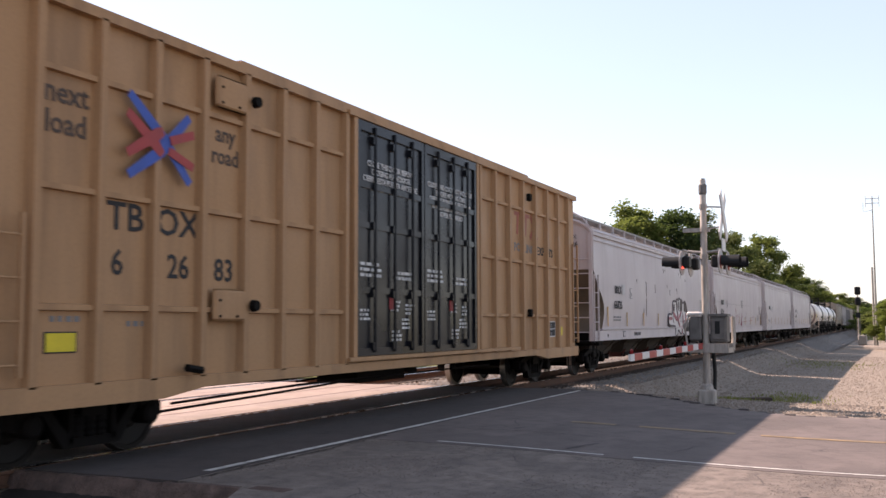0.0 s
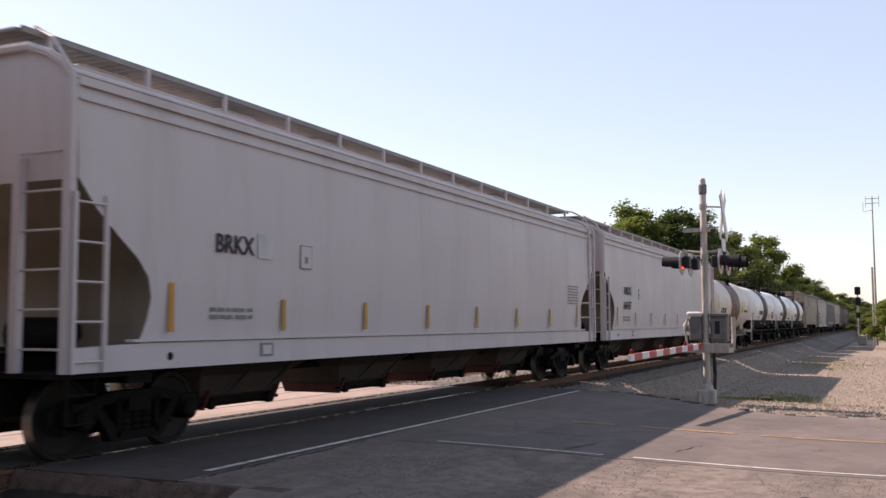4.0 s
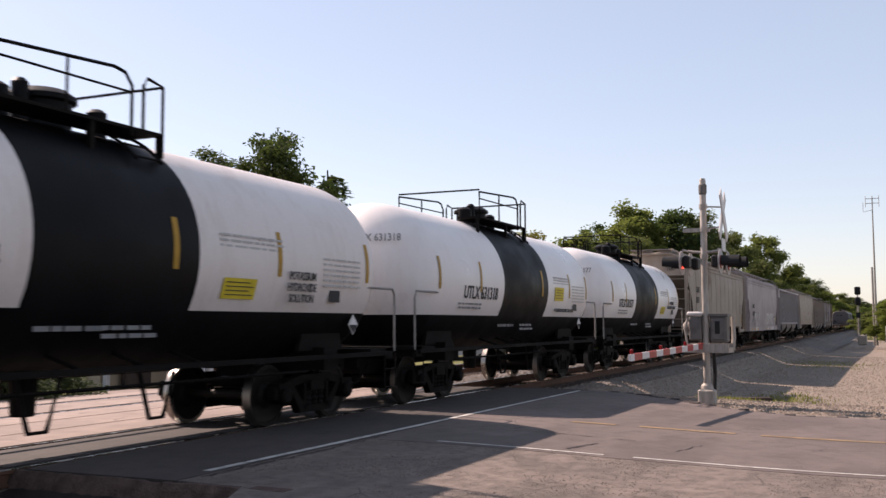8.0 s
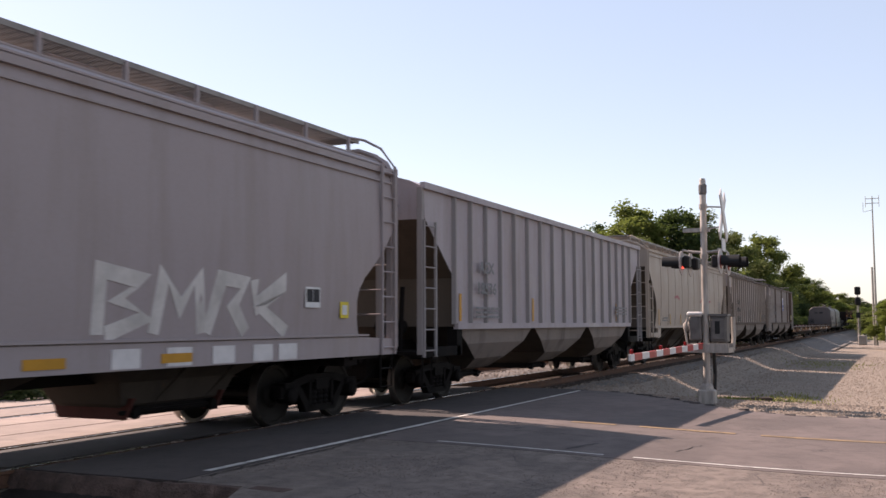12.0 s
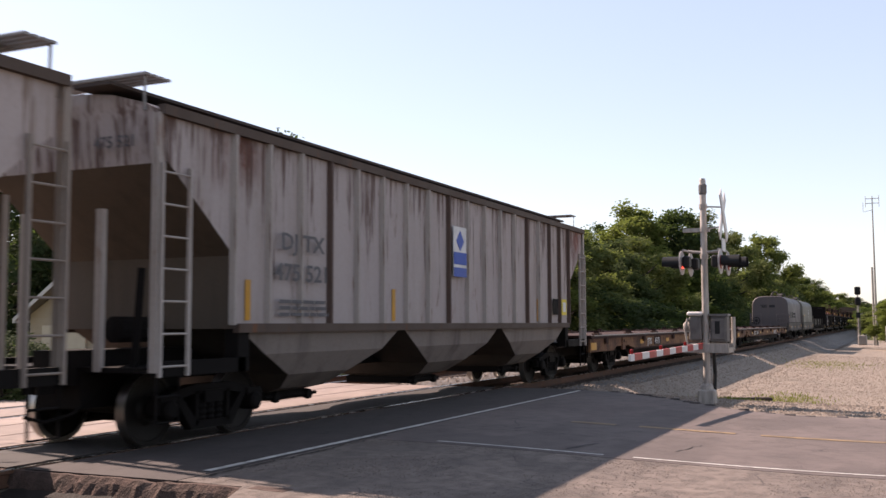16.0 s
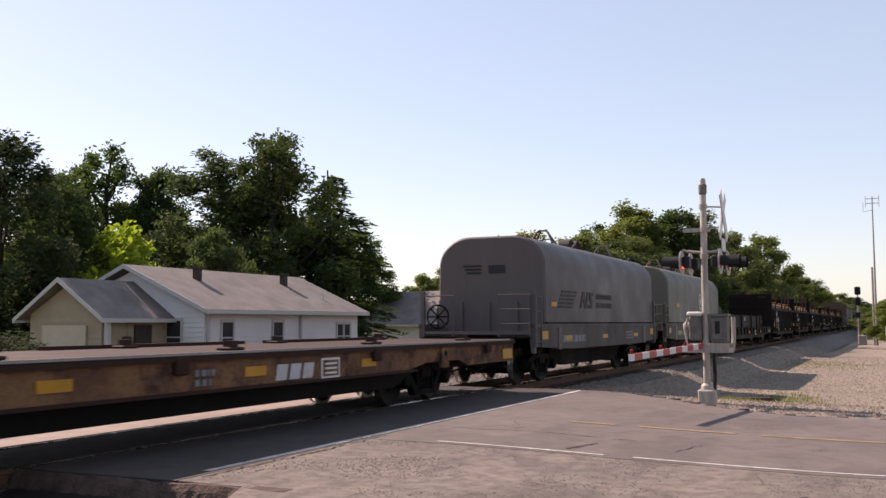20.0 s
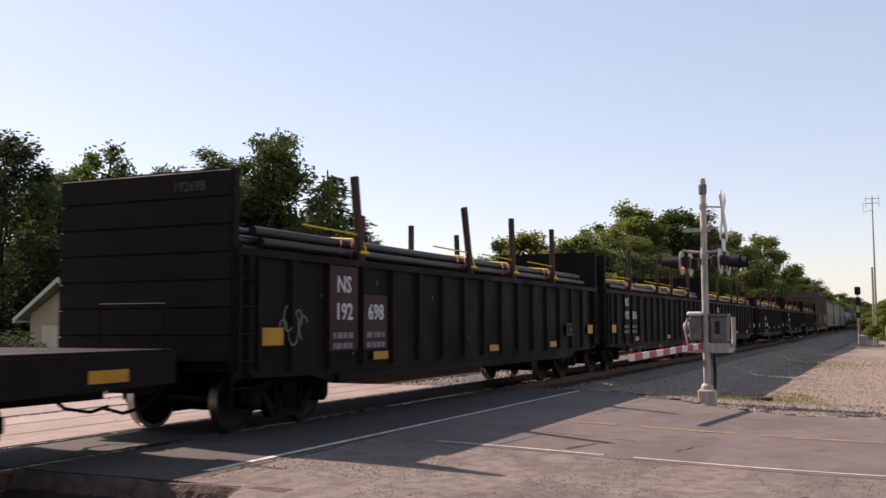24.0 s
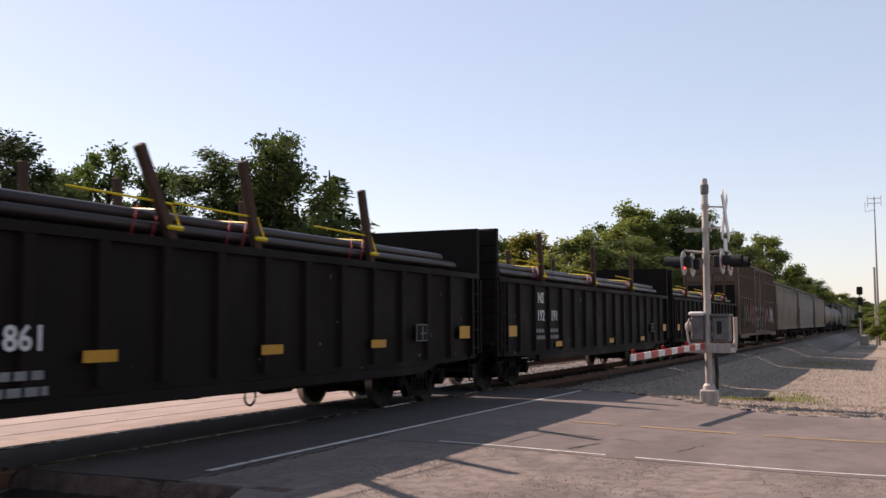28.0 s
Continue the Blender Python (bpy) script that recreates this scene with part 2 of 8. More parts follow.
EAVE_BROWN = paint("rusty_eave_paint", (0.085, 0.06, 0.048), grime=(0.04, 0.025, 0.02), dirt=0.6, rust=0.4, rough=0.7)
RUSTY_CREAM = paint("rust_streaked_hopper_paint", (0.345, 0.296, 0.286), dirt=0.55, rust=0.48, rough=0.6, rust_col=(0.12, 0.05, 0.028), offset=(8, 4, 1), runs=(4.0, 2.5, 0.47, (0.07, 0.030, 0.021)), stain=((7.9, 0.9, 4.0, 1.5, (0.17, 0.045, 0.03)), (-7.2, 0.7, 4.0, 0.9, (0.13, 0.04, 0.024))))
FLAT_YELLOW = mottled("faded_yellow_flatcar_paint", (0.115, 0.056, 0.036), (0.20, 0.102, 0.05), (0.042, 0.021, 0.016))
FLAT_RUST = paint("dark_rusted_flatcar_steel", (0.04, 0.02, 0.016), grime=(0.025, 0.014, 0.011), dirt=0.7, rough=0.75, gloss=0.1)
RIB_RUSTED = paint("rusted_rib_paint", (0.085, 0.055, 0.045), grime=(0.035, 0.022, 0.018), dirt=0.6, rough=0.75, offset=(2, 9, 5))
COIL_GREY = paint("grey_coil_car_paint", (0.094, 0.081, 0.083), dirt=0.3, rough=0.5, offset=(4, 4, 4))
COIL_SILL = paint("grimy_coil_car_sill_paint", (0.072, 0.064, 0.059), grime=(0.025, 0.02, 0.017), dirt=0.55, rough=0.6)
COIL_GREEN = paint("grey_green_coil_car_paint", (0.115, 0.109, 0.092), dirt=0.3, rough=0.5, offset=(7, 3, 5))
GONDOLA_BLACK = paint("sooty_black_gondola_paint", (0.0085, 0.006, 0.0053), grime=(0.022, 0.014, 0.011), dirt=0.4, rough=0.6, gloss=0.08)
FRAME_BLACK = paint("greasy_black_underframe", (0.0065, 0.0053, 0.005), grime=(0.018, 0.012, 0.010), dirt=0.4, rough=0.7, gloss=0.08)
TRUCK_STEEL = surface("grimy_cast_steel", (0.0085, 0.007, 0.0065), rough=0.7, vary=0.4, scale=4, gloss=0.06)
WHEEL_STEEL = surface("wheel_steel", (0.016, 0.013, 0.011), rough=0.6, metal=0.2, vary=0.4, scale=6, gloss=0.15)
TREAD_STEEL = surface("polished_wheel_tread", (0.32, 0.30, 0.28), rough=0.35, metal=1.0, vary=0.1)
GRATING = surface("galvanised_walkway", (0.27, 0.25, 0.235), rough=0.6, metal=0.2, vary=0.3)
YELLOW_TAPE = surface("yellow_reflective_tape", (0.47, 0.22, 0.022), rough=0.4, vary=0.2, relief=0)
OCHRE_TAPE = surface("ochre_reflective_tape", (0.40, 0.22, 0.03), rough=0.45, vary=0.25, relief=0)
YELLOW_LABEL = surface("yellow_label", (0.62, 0.48, 0.04), rough=0.5, vary=0.15, relief=0)
WHITE_MARK = surface("white_stencil_paint", (0.62, 0.61, 0.60), rough=0.6, vary=0.25, relief=0)
GREY_MARK = surface("worn_grey_stencil_paint", (0.20, 0.20, 0.205), rough=0.6, vary=0.3, relief=0)
LIGHT_MARK = surface("faint_grey_stencil_paint", (0.46, 0.45, 0.45), rough=0.6, vary=0.25, relief=0)
FAINT_NUMBER = surface("sooty_number_paint", (0.06, 0.057, 0.055), rough=0.7, vary=0.3, relief=0)
WORN_MARK = surface("worn_brown_black_slogan_paint", (0.085, 0.06, 0.05), rough=0.6, vary=0.35, relief=0)
DIM_MARK = surface("dim_grey_stencil_paint", (0.105, 0.10, 0.105), rough=0.6, vary=0.35, relief=0)
BLACK_MARK = surface("black_stencil_paint", (0.03, 0.03, 0.033), rough=0.6, vary=0.3, relief=0)
RED_MARK = surface("red_logo_paint", (0.36, 0.06, 0.06), rough=0.55, vary=0.2, relief=0)
BLUE_MARK = surface("blue_logo_paint", (0.05, 0.10, 0.36), rough=0.55, vary=0.2, relief=0)
PURPLE_MARK = surface("dark_spray_paint", (0.07, 0.05, 0.062), rough=0.55, vary=0.3, relief=0)
PINK_MARK = surface("pink_spray_paint", (0.36, 0.10, 0.12), rough=0.55, vary=0.3, relief=0)
WHITE_SPRAY = surface("white_spray_paint", (0.58, 0.55, 0.54), rough=0.55, vary=0.2, relief=0)
DARK_SPRAY = surface("brown_black_spray_paint", (0.06, 0.035, 0.035), rough=0.55, vary=0.4, relief=0)
FAINT_SPRAY = surface("worn_white_spray_paint", (0.52, 0.485, 0.46), rough=0.6, vary=0.3, scale=2, relief=0)
PIPE_STEEL = surface("dark_steel_pipe", (0.045, 0.036, 0.037), rough=0.42, metal=0.6, vary=0.35, scale=1.5)
STAKE_WOOD = surface("stake_timber", (0.065, 0.036, 0.026), rough=0.8, vary=0.4, scale=5, stretch=(6, 6, 0.6))
STRAP_YELLOW = surface("yellow_strap", (0.70, 0.50, 0.02), rough=0.5, vary=0.1, relief=0)
STRAP_RED = surface("red_strap", (0.36, 0.03, 0.04), rough=0.5, vary=0.1, relief=0)
BEAM_STEEL = surface("dark_stacked_beam", (0.028, 0.024, 0.022), rough=0.6, vary=0.4)
# grime of the bays; on pale bays' slope sheets it is painted shade
HOPPER_LOW = paint("grimy_bay_shaded_slope_paint", (0.05, 0.039, 0.031), grime=(0.018, 0.014, 0.012), dirt=0.6, rust=0.2, rough=0.7)
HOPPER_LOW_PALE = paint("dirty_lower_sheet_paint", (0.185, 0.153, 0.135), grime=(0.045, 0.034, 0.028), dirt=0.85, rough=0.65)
DULL_TAN = paint("dull_tan_car_paint", (0.12, 0.092, 0.068), dirt=0.5, rust=0.3, rough=0.6, offset=(6, 1, 6))
RUST_BOX = paint("faded_rust_boxcar_paint", (0.10, 0.066, 0.048), grime=(0.07, 0.045, 0.03), dirt=0.5, rust=0.3, rough=0.65, offset=(1, 6, 6))
DULL_GREY = paint("dull_grey_car_paint", (0.13, 0.12, 0.114), dirt=0.45, rough=0.6, offset=(9, 6, 6))
GREEN_SPRAY = surface("green_spray_paint", (0.07, 0.11, 0.06), rough=0.6, vary=0.3, relief=0)
SEAM_BROWN = paint("dirt_filled_seam", (0.245, 0.20, 0.165), grime=(0.08, 0.055, 0.04), dirt=0.6, rough=0.7)
RUST_SCUFF = surface("rust_scuff", (0.07, 0.03, 0.02), rough=0.8, vary=0.4, relief=0)
GATE_RUST = paint("red_oxide_gate_paint", (0.075, 0.022, 0.018), grime=(0.02, 0.013, 0.011), dirt=0.6, rough=0.7)
ROOF_WALK_DARK = surface("dark_roof_walk", (0.06, 0.045, 0.04), rough=0.8, vary=0.4)
END_SHEET = paint("dirty_end_sheet_paint", (0.16, 0.125, 0.095), grime=(0.06, 0.07, 0.055), dirt=0.6, rough=0.65)
PANEL_RED = paint("faded_dark_red_panel", (0.045, 0.018, 0.017), grime=(0.02, 0.012, 0.01), dirt=0.6, rough=0.65)
PINK_FADED = surface("faded_red_logo_paint", (0.33, 0.11, 0.085), rough=0.6, vary=0.35, relief=0)
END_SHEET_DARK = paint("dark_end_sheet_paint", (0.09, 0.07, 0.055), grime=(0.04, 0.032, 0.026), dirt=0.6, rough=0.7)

# ---- rolling stock: parts that many cars share ----
WHEEL_R = 0.457
SHARED = {}


def shared(key, make):
    if key not in SHARED:
        SHARED[key] = make()
    return SHARED[key]


def wheelset_mesh():
    s = Shape()
    for side in (-1, 1):
        y = 0.72 * side
        prof = [(-0.065, 0.40), (-0.06, 0.465), (0.0, WHEEL_R), (0.07, WHEEL_R - 0.006), (0.072, 0.40), (0.055, 0.385), (0.03, 0.20), (0.085, 0.15), (0.085, 0.07), (-0.06, 0.07), (-0.07, 0.16), (-0.02, 0.21), (-0.03, 0.385)]
        prof = [(y + side * a, r) for a, r in prof]
        n = 28
        rings = [[(r * math.sin(2 * math.pi * k / n), a, r * math.cos(2 * math.pi * k / n)) for k in range(n)] for a, r in prof]
        rings.append(rings[0])
        s.loft(rings, 0, caps=False)
        for k in range(n):
            for j in (0, 1, 2):
                s.m[len(s.f) - (len(rings) - 1) * n + j * n + k] = 1
    s.lathe([(-1.06, 0.07), (1.06, 0.07)], "y", 10)
    return s.mesh("wheelset", [WHEEL_STEEL, TREAD_STEEL], 35)


def truck_mesh():
    s = Shape()
    for side in (-1, 1):
        y = 1.0 * side
        a, b = y - 0.07, y + 0.07
        top = [(-1.12, 0.42), (-1.12, 0.58), (-0.80, 0.66), (-0.42, 0.74), (0.42, 0.74), (0.80, 0.66), (1.12, 0.58), (1.12, 0.42), (0.98, 0.40), (0.72, 0.56), (0.40, 0.62), (-0.40, 0.62), (-0.72, 0.56), (-0.98, 0.40)]
        s.prism(top, "y", a, b)
        low = [(-0.72, 0.56), (-0.60, 0.58), (-0.30, 0.27), (0.30, 0.27), (0.60, 0.58), (0.72, 0.56), (0.42, 0.17), (-0.42, 0.17)]
        s.prism(low, "y", a, b)
        for x in (-0.34, 0.30):
            s.box(x, x + 0.06, a, b, 0.22, 0.66)
        for x in (-0.17, 0.0, 0.17):
            s.lathe([(0.27, 0.075), (0.30, 0.085), (0.33, 0.07), (0.37, 0.085), (0.41, 0.07), (0.45, 0.085), (0.49, 0.07), (0.52, 0.08)], "z", 8, 0, (x, y, 0))
        for x in (-0.889, 0.889):
            s.lathe([(y - 0.1 * side, 0.13), (y + 0.13 * side, 0.13), (y + 0.16 * side, 0.09)], "y", 12, 0, (x, 0, WHEEL_R))
            s.box(x - 0.16, x + 0.16, y - 0.1, y + 0.1, 0.55, 0.64)
    s.box(-0.19, 0.19, -1.1, 1.1, 0.50, 0.66)
    s.box(-0.22, 0.22, -0.35, 0.35, 0.64, 0.80)
    s.box(-0.42, 0.42, -0.62, 0.62, 0.24, 0.52)
    for x in (-0.38, 0.38):
        s.box(x - 0.05, x + 0.05, -0.85, 0.85, 0.33, 0.42)
        for y in (-0.72, 0.72):
            s.box(x - 0.07 + 0.05 * (1 if x > 0 else -1), x + 0.07 + 0.05 * (1 if x > 0 else -1), y - 0.06, y + 0.06, 0.26, 0.56)
    return s.mesh("truck", TRUCK_STEEL)


SPINNING = []


def trucks(car, places):
    for x in places:
        tr = part("truck", shared("truck", truck_mesh), None, car, "grimy cast-steel bogie", at=(x, 0, 0))
        for dx in (-0.889, 0.889):
            ws = part("wheelset", shared("wheelset", wheelset_mesh), None, tr, "steel wheels with bright worn treads", at=(dx, 0, WHEEL_R))
            SPINNING.append((ws, dx))


def coupler_mesh():
    s = Shape()
    s.box(0.0, 0.55, -0.09, 0.09, 0.74, 0.92)
    s.prism([(-0.28, -0.17), (0.02, -0.13), (0.02, 0.13), (-0.16, 0.18), (-0.30, 0.06), (-0.20, 0.0)], "z", 0.69, 0.97)
    s.tube([(0.5, -0.35, 0.75), (0.1, -0.34, 0.45), (-0.25, -0.25, 0.38), (-0.42, -0.1, 0.45)], 0.025)
    s.tube([(0.6, 0.6, 0.8), (0.3, -0.75, 0.95)], 0.018)
    return s.mesh("coupler", FRAME_BLACK)


def couplers(car, half):
    for sx, rz in ((-1, 0), (1, 180)):
        part("coupler", shared("coupler", coupler_mesh), None, car, at=(sx * (half + 0.2), 0, 0), turn=(0, 0, rz))


def ladder(car, x, z0, z1, width=0.42, y=-1.58, mat=None, step=0.42, along="x", name="ladder"):
    """A ladder of two stiles and its rungs. along: the axis on which the stiles stand apart."""
    s = Shape()
    for d in (0, width):
        p = (x + d, y) if along == "x" else (x, y + d)
        s.box(p[0] - 0.022, p[0] + 0.022, p[1] - 0.022, p[1] + 0.022, z0, z1)
    z = z0 + 0.12
    while z < z1 - 0.05:
        if along == "x":
            s.tube([(x, y, z), (x + width, y, z)], 0.014, 5)
        else:
            s.tube([(x, y, z), (x, y + width, z)], 0.014, 5)
        z += step
    return part(name, s, mat, car)


def stirrup(car, x, y, top, mat, width=0.4):
    s = Shape().tube([(x, y, top), (x, y, top - 0.55), (x + width, y, top - 0.55), (x + width, y, top)], 0.02, 5)
    s.tube([(x, y, top - 0.25), (x + width, y, top - 0.25)], 0.016, 5)
    return part("stirrup_step", s, mat, car)


def plate(car, name, x0, x1, z0, z1, y, mat, label=""):
    return part(name, Shape().box(x0, x1, y - 0.006, y, z0, z1), mat, car, label)


def stencil(car, x, z, y, w, rows, mat, seed=0, h=0.05, gap=0.04):
    """Small stencilled text that cannot be read: plain bars of its size."""
    rnd = random.Random(seed)
    s = Shape()
    for k in range(rows):
        zz, xx = z - k * (h + gap), x
        while xx < x + w - 0.05:
            d = rnd.uniform(0.08, 0.3) * min(1, w)
            s.box(xx, min(xx + d, x + w), y - 0.004, y, zz - h, zz)
            xx += d + rnd.uniform(0.03, 0.06)
    return part("stencil_text", s, mat, car)


SIDE_PROFILE = [(1.25, 1.46), (1.5, 1.49), (2.0, 1.525), (2.8, 1.54), (3.5, 1.53), (3.95, 1.50), (4.12, 1.44)]


def skin(z):
    """Just proud of the bulging hopper side at a height."""
    return -(1.532 if z < 1.3 else level(SIDE_PROFILE, z)) - 0.004


def spray(car, pts, width, y, mat, label="spray-painted scrawl", name="spray_paint"):
    """A flat painted stroke along points (x, z). y: the plane, or a function of the height."""
    at = y if callable(y) else (lambda z: y)
    s = Shape()
    way = [Vector(p) for p in pts]
    rings = []
    for k, p in enumerate(way):
        d = (way[min(k + 1, len(way) - 1)] - way[max(k - 1, 0)]).normalized()
        n = Vector((-d.y, d.x)) * width / 2
        if k in (0, len(way) - 1):
            n *= 0.7
        a, b = at(p.y + n.y), at(p.y - n.y)
        rings.append([(p.x + n.x, a - 0.004, p.y + n.y), (p.x - n.x, b - 0.004, p.y - n.y), (p.x - n.x, b + 0.002, p.y - n.y), (p.x + n.x, a + 0.002, p.y + n.y)])
    s.loft(rings)
    return part(name, s, mat, car, label)


def brake_gear(car, x, z=0.75):
    s = Shape()
    s.lathe([(-0.35, 0.16), (-0.3, 0.19), (0.3, 0.19), (0.35, 0.16)], "x", 12, 0, (x, 0.35, z))
    s.box(x + 0.5, x + 0.85, -0.3, 0.1, z - 0.15, z + 0.2)
    s.tube([(x - 4, -0.55, z + 0.1), (x + 4, -0.55, z + 0.1)], 0.022, 5)
    s.tube([(x - 3.5, -0.2, z - 0.12), (x - 0.3, -0.2, z)], 0.02, 5)
    return part("brake_gear", s, FRAME_BLACK, car)


def end_platform(car, x0, x1, mat, z=1.0):
    s = Shape().box(min(x0, x1), max(x0, x1), -1.45, 1.45, z - 0.06, z)
    s.box(min(x0, x1), max(x0, x1), -0.35, 0.35, z - 0.5, z - 0.06)
    return part("end_platform", s, mat, car)


# ---- car kinds ----
CARS = []


def car(name, left, right, label, category):
    """An Empty at the car's middle on the rails, and the half length of its body."""
    ob = thing(name, label, category, "cars of the freight train", at=((left + right) / 2, TRACK_Y, 0))
    CARS.append((ob, (left + right) / 2))
    return ob, (right - left) / 2


def level(prof, z):
    """Straight-line value of a table of (z, value)."""
    for (a, va), (b, vb) in zip(prof, prof[1:]):
        if a <= z <= b:
            return va + (vb - va) * (z - a) / (b - a)
    return prof[0][1] if z < prof[0][0] else prof[-1][1]


def hopper_bays(c, h, n, mat, z_top, inset, z_low=0.36, wide=1.42, sawtooth=False):
    """Inverted pyramids below the body, each with its outlet gate."""
    span = (2 * h - 2 * inset) / n
    for k in range(n):
        x0 = -h + inset + k * span
        mid = x0 + span / 2
        s = Shape()
        def ring(a, b, y, z):
            return [(a, -y, z), (b, -y, z), (b, y, z), (a, y, z)]
        low = 0.62 if sawtooth else 0.25 * span
        if sawtooth:
            s.loft([ring(x0 + 0.02, x0 + span - 0.02, wide, z_top), ring(mid - low - 0.62 * (span / 2 - low), mid + low + 0.62 * (span / 2 - low), wide - 0.03, z_top - 0.36), ring(mid - low - 0.25, mid + low + 0.25, wide - 0.20, z_low + 0.42), ring(mid - low, mid + low, 0.95, z_low + 0.20), ring(mid - low * 0.8, mid + low * 0.8, 0.6, z_low + 0.12)])
        else:
            s.loft([ring(x0 + 0.02, x0 + span - 0.02, wide, z_top), ring(x0 + 0.30, x0 + span - 0.30, wide - 0.30, z_top - 0.15), ring(mid - low - 0.14, mid + low + 0.14, 0.68, z_low + 0.44), ring(mid - low, mid + low, 0.58, z_low + 0.16), ring(mid - low * 0.94, mid + low * 0.94, 0.5, z_low + 0.12)])
        # end slopes of each bay take the dark paint as their shade
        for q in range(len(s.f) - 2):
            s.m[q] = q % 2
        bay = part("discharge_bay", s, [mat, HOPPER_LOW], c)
        gw = 0.55 if sawtooth else low * 0.86
        gy_ = 0.7 if sawtooth else 0.52
        g = Shape().box(mid - gw, mid + gw, -gy_, gy_, z_low, z_low + 0.13)
        g.tube([(mid - gw - 0.15, -gy_ - 0.04, z_low + 0.06), (mid + gw + 0.15, -gy_ - 0.04, z_low + 0.06)], 0.03, 6)
        for e in (-1, 1):
            g.lathe([(-gy_ - 0.10, 0.075), (-gy_ - 0.04, 0.085), (-gy_ + 0.06, 0.05)], "y", 10, 0, (mid + e * (gw - 0.1), 0, z_low + 0.05))
        part("outlet_gate", g, FRAME_BLACK, bay)
        if not sawtooth:
            for e in (-1, 1):
                xe = mid + e * (gw + 0.03)
                part("gate_flange", Shape().prism([(-0.55, z_low - 0.03), (0.55, z_low - 0.03), (0.68, z_low + 0.24), (-0.68, z_low + 0.24)], "x", xe - 0.03, xe + 0.03), GATE_RUST, bay, "red-brown outlet flange")
            for e in (-0.5, 0.5):
                part("bay_stiffener", Shape().prism([(-0.66, z_low + 0.16), (-1.38, z_top - 0.05), (-1.44, z_top - 0.05), (-1.0, z_low + 0.44)], "x", mid + e * low - 0.02, mid + e * low + 0.02), mat, bay)


def running_boards(c, h, z, near=0.8, far=0.15, reach=0.08, mat=None, posts=13, roof=4.5, post=None):
    """The roof walk: a pair of grating boards with their brackets and end pieces."""
    for sy in (-1, 1):
        s = Shape()
        y0, y1 = sorted((sy * near, sy * far))
        for k in range(13):
            yy = y0 + (y1 - y0) * k / 12
            s.box(-h - reach, h + reach, yy - 0.011, yy + 0.011, z - 0.025, z)
        n = int(2 * h / 0.16)
        for k in range(n + 1):
            x = -h - reach + (2 * h + 2 * reach) * k / n
            s.box(x - 0.013, x + 0.013, y0, y1, z - 0.022, z - 0.006)
        s.box(-h - reach, h + reach, sy * near - 0.015, sy * near + 0.015, z - 0.05, z + 0.02)
        w = part("running_board", s, mat or GRATING, c, "grating roof walk")
        b = Shape().box(-0.03, 0.03, -0.025, 0.025, 0, z - roof)
        me = shared(("bracket", round(z - roof, 3), (post or GRATING).name), lambda: b.mesh("bracket", post or GRATING))
        for k in range(posts):
            part("bracket", me, None, w, at=(-h + 0.3 + (2 * h - 0.6) * k / (posts - 1), sy * near * 1.02, roof))
    for sx in (-1, 1):
        s = Shape()
        for k in range(4):
            x = sx * (h + reach - 0.12 * k)
            s.box(x - 0.04, x + 0.04, -near + 0.05, near - 0.05, z - 0.03, z)
        part("crossover_board", s, mat or GRATING, c)


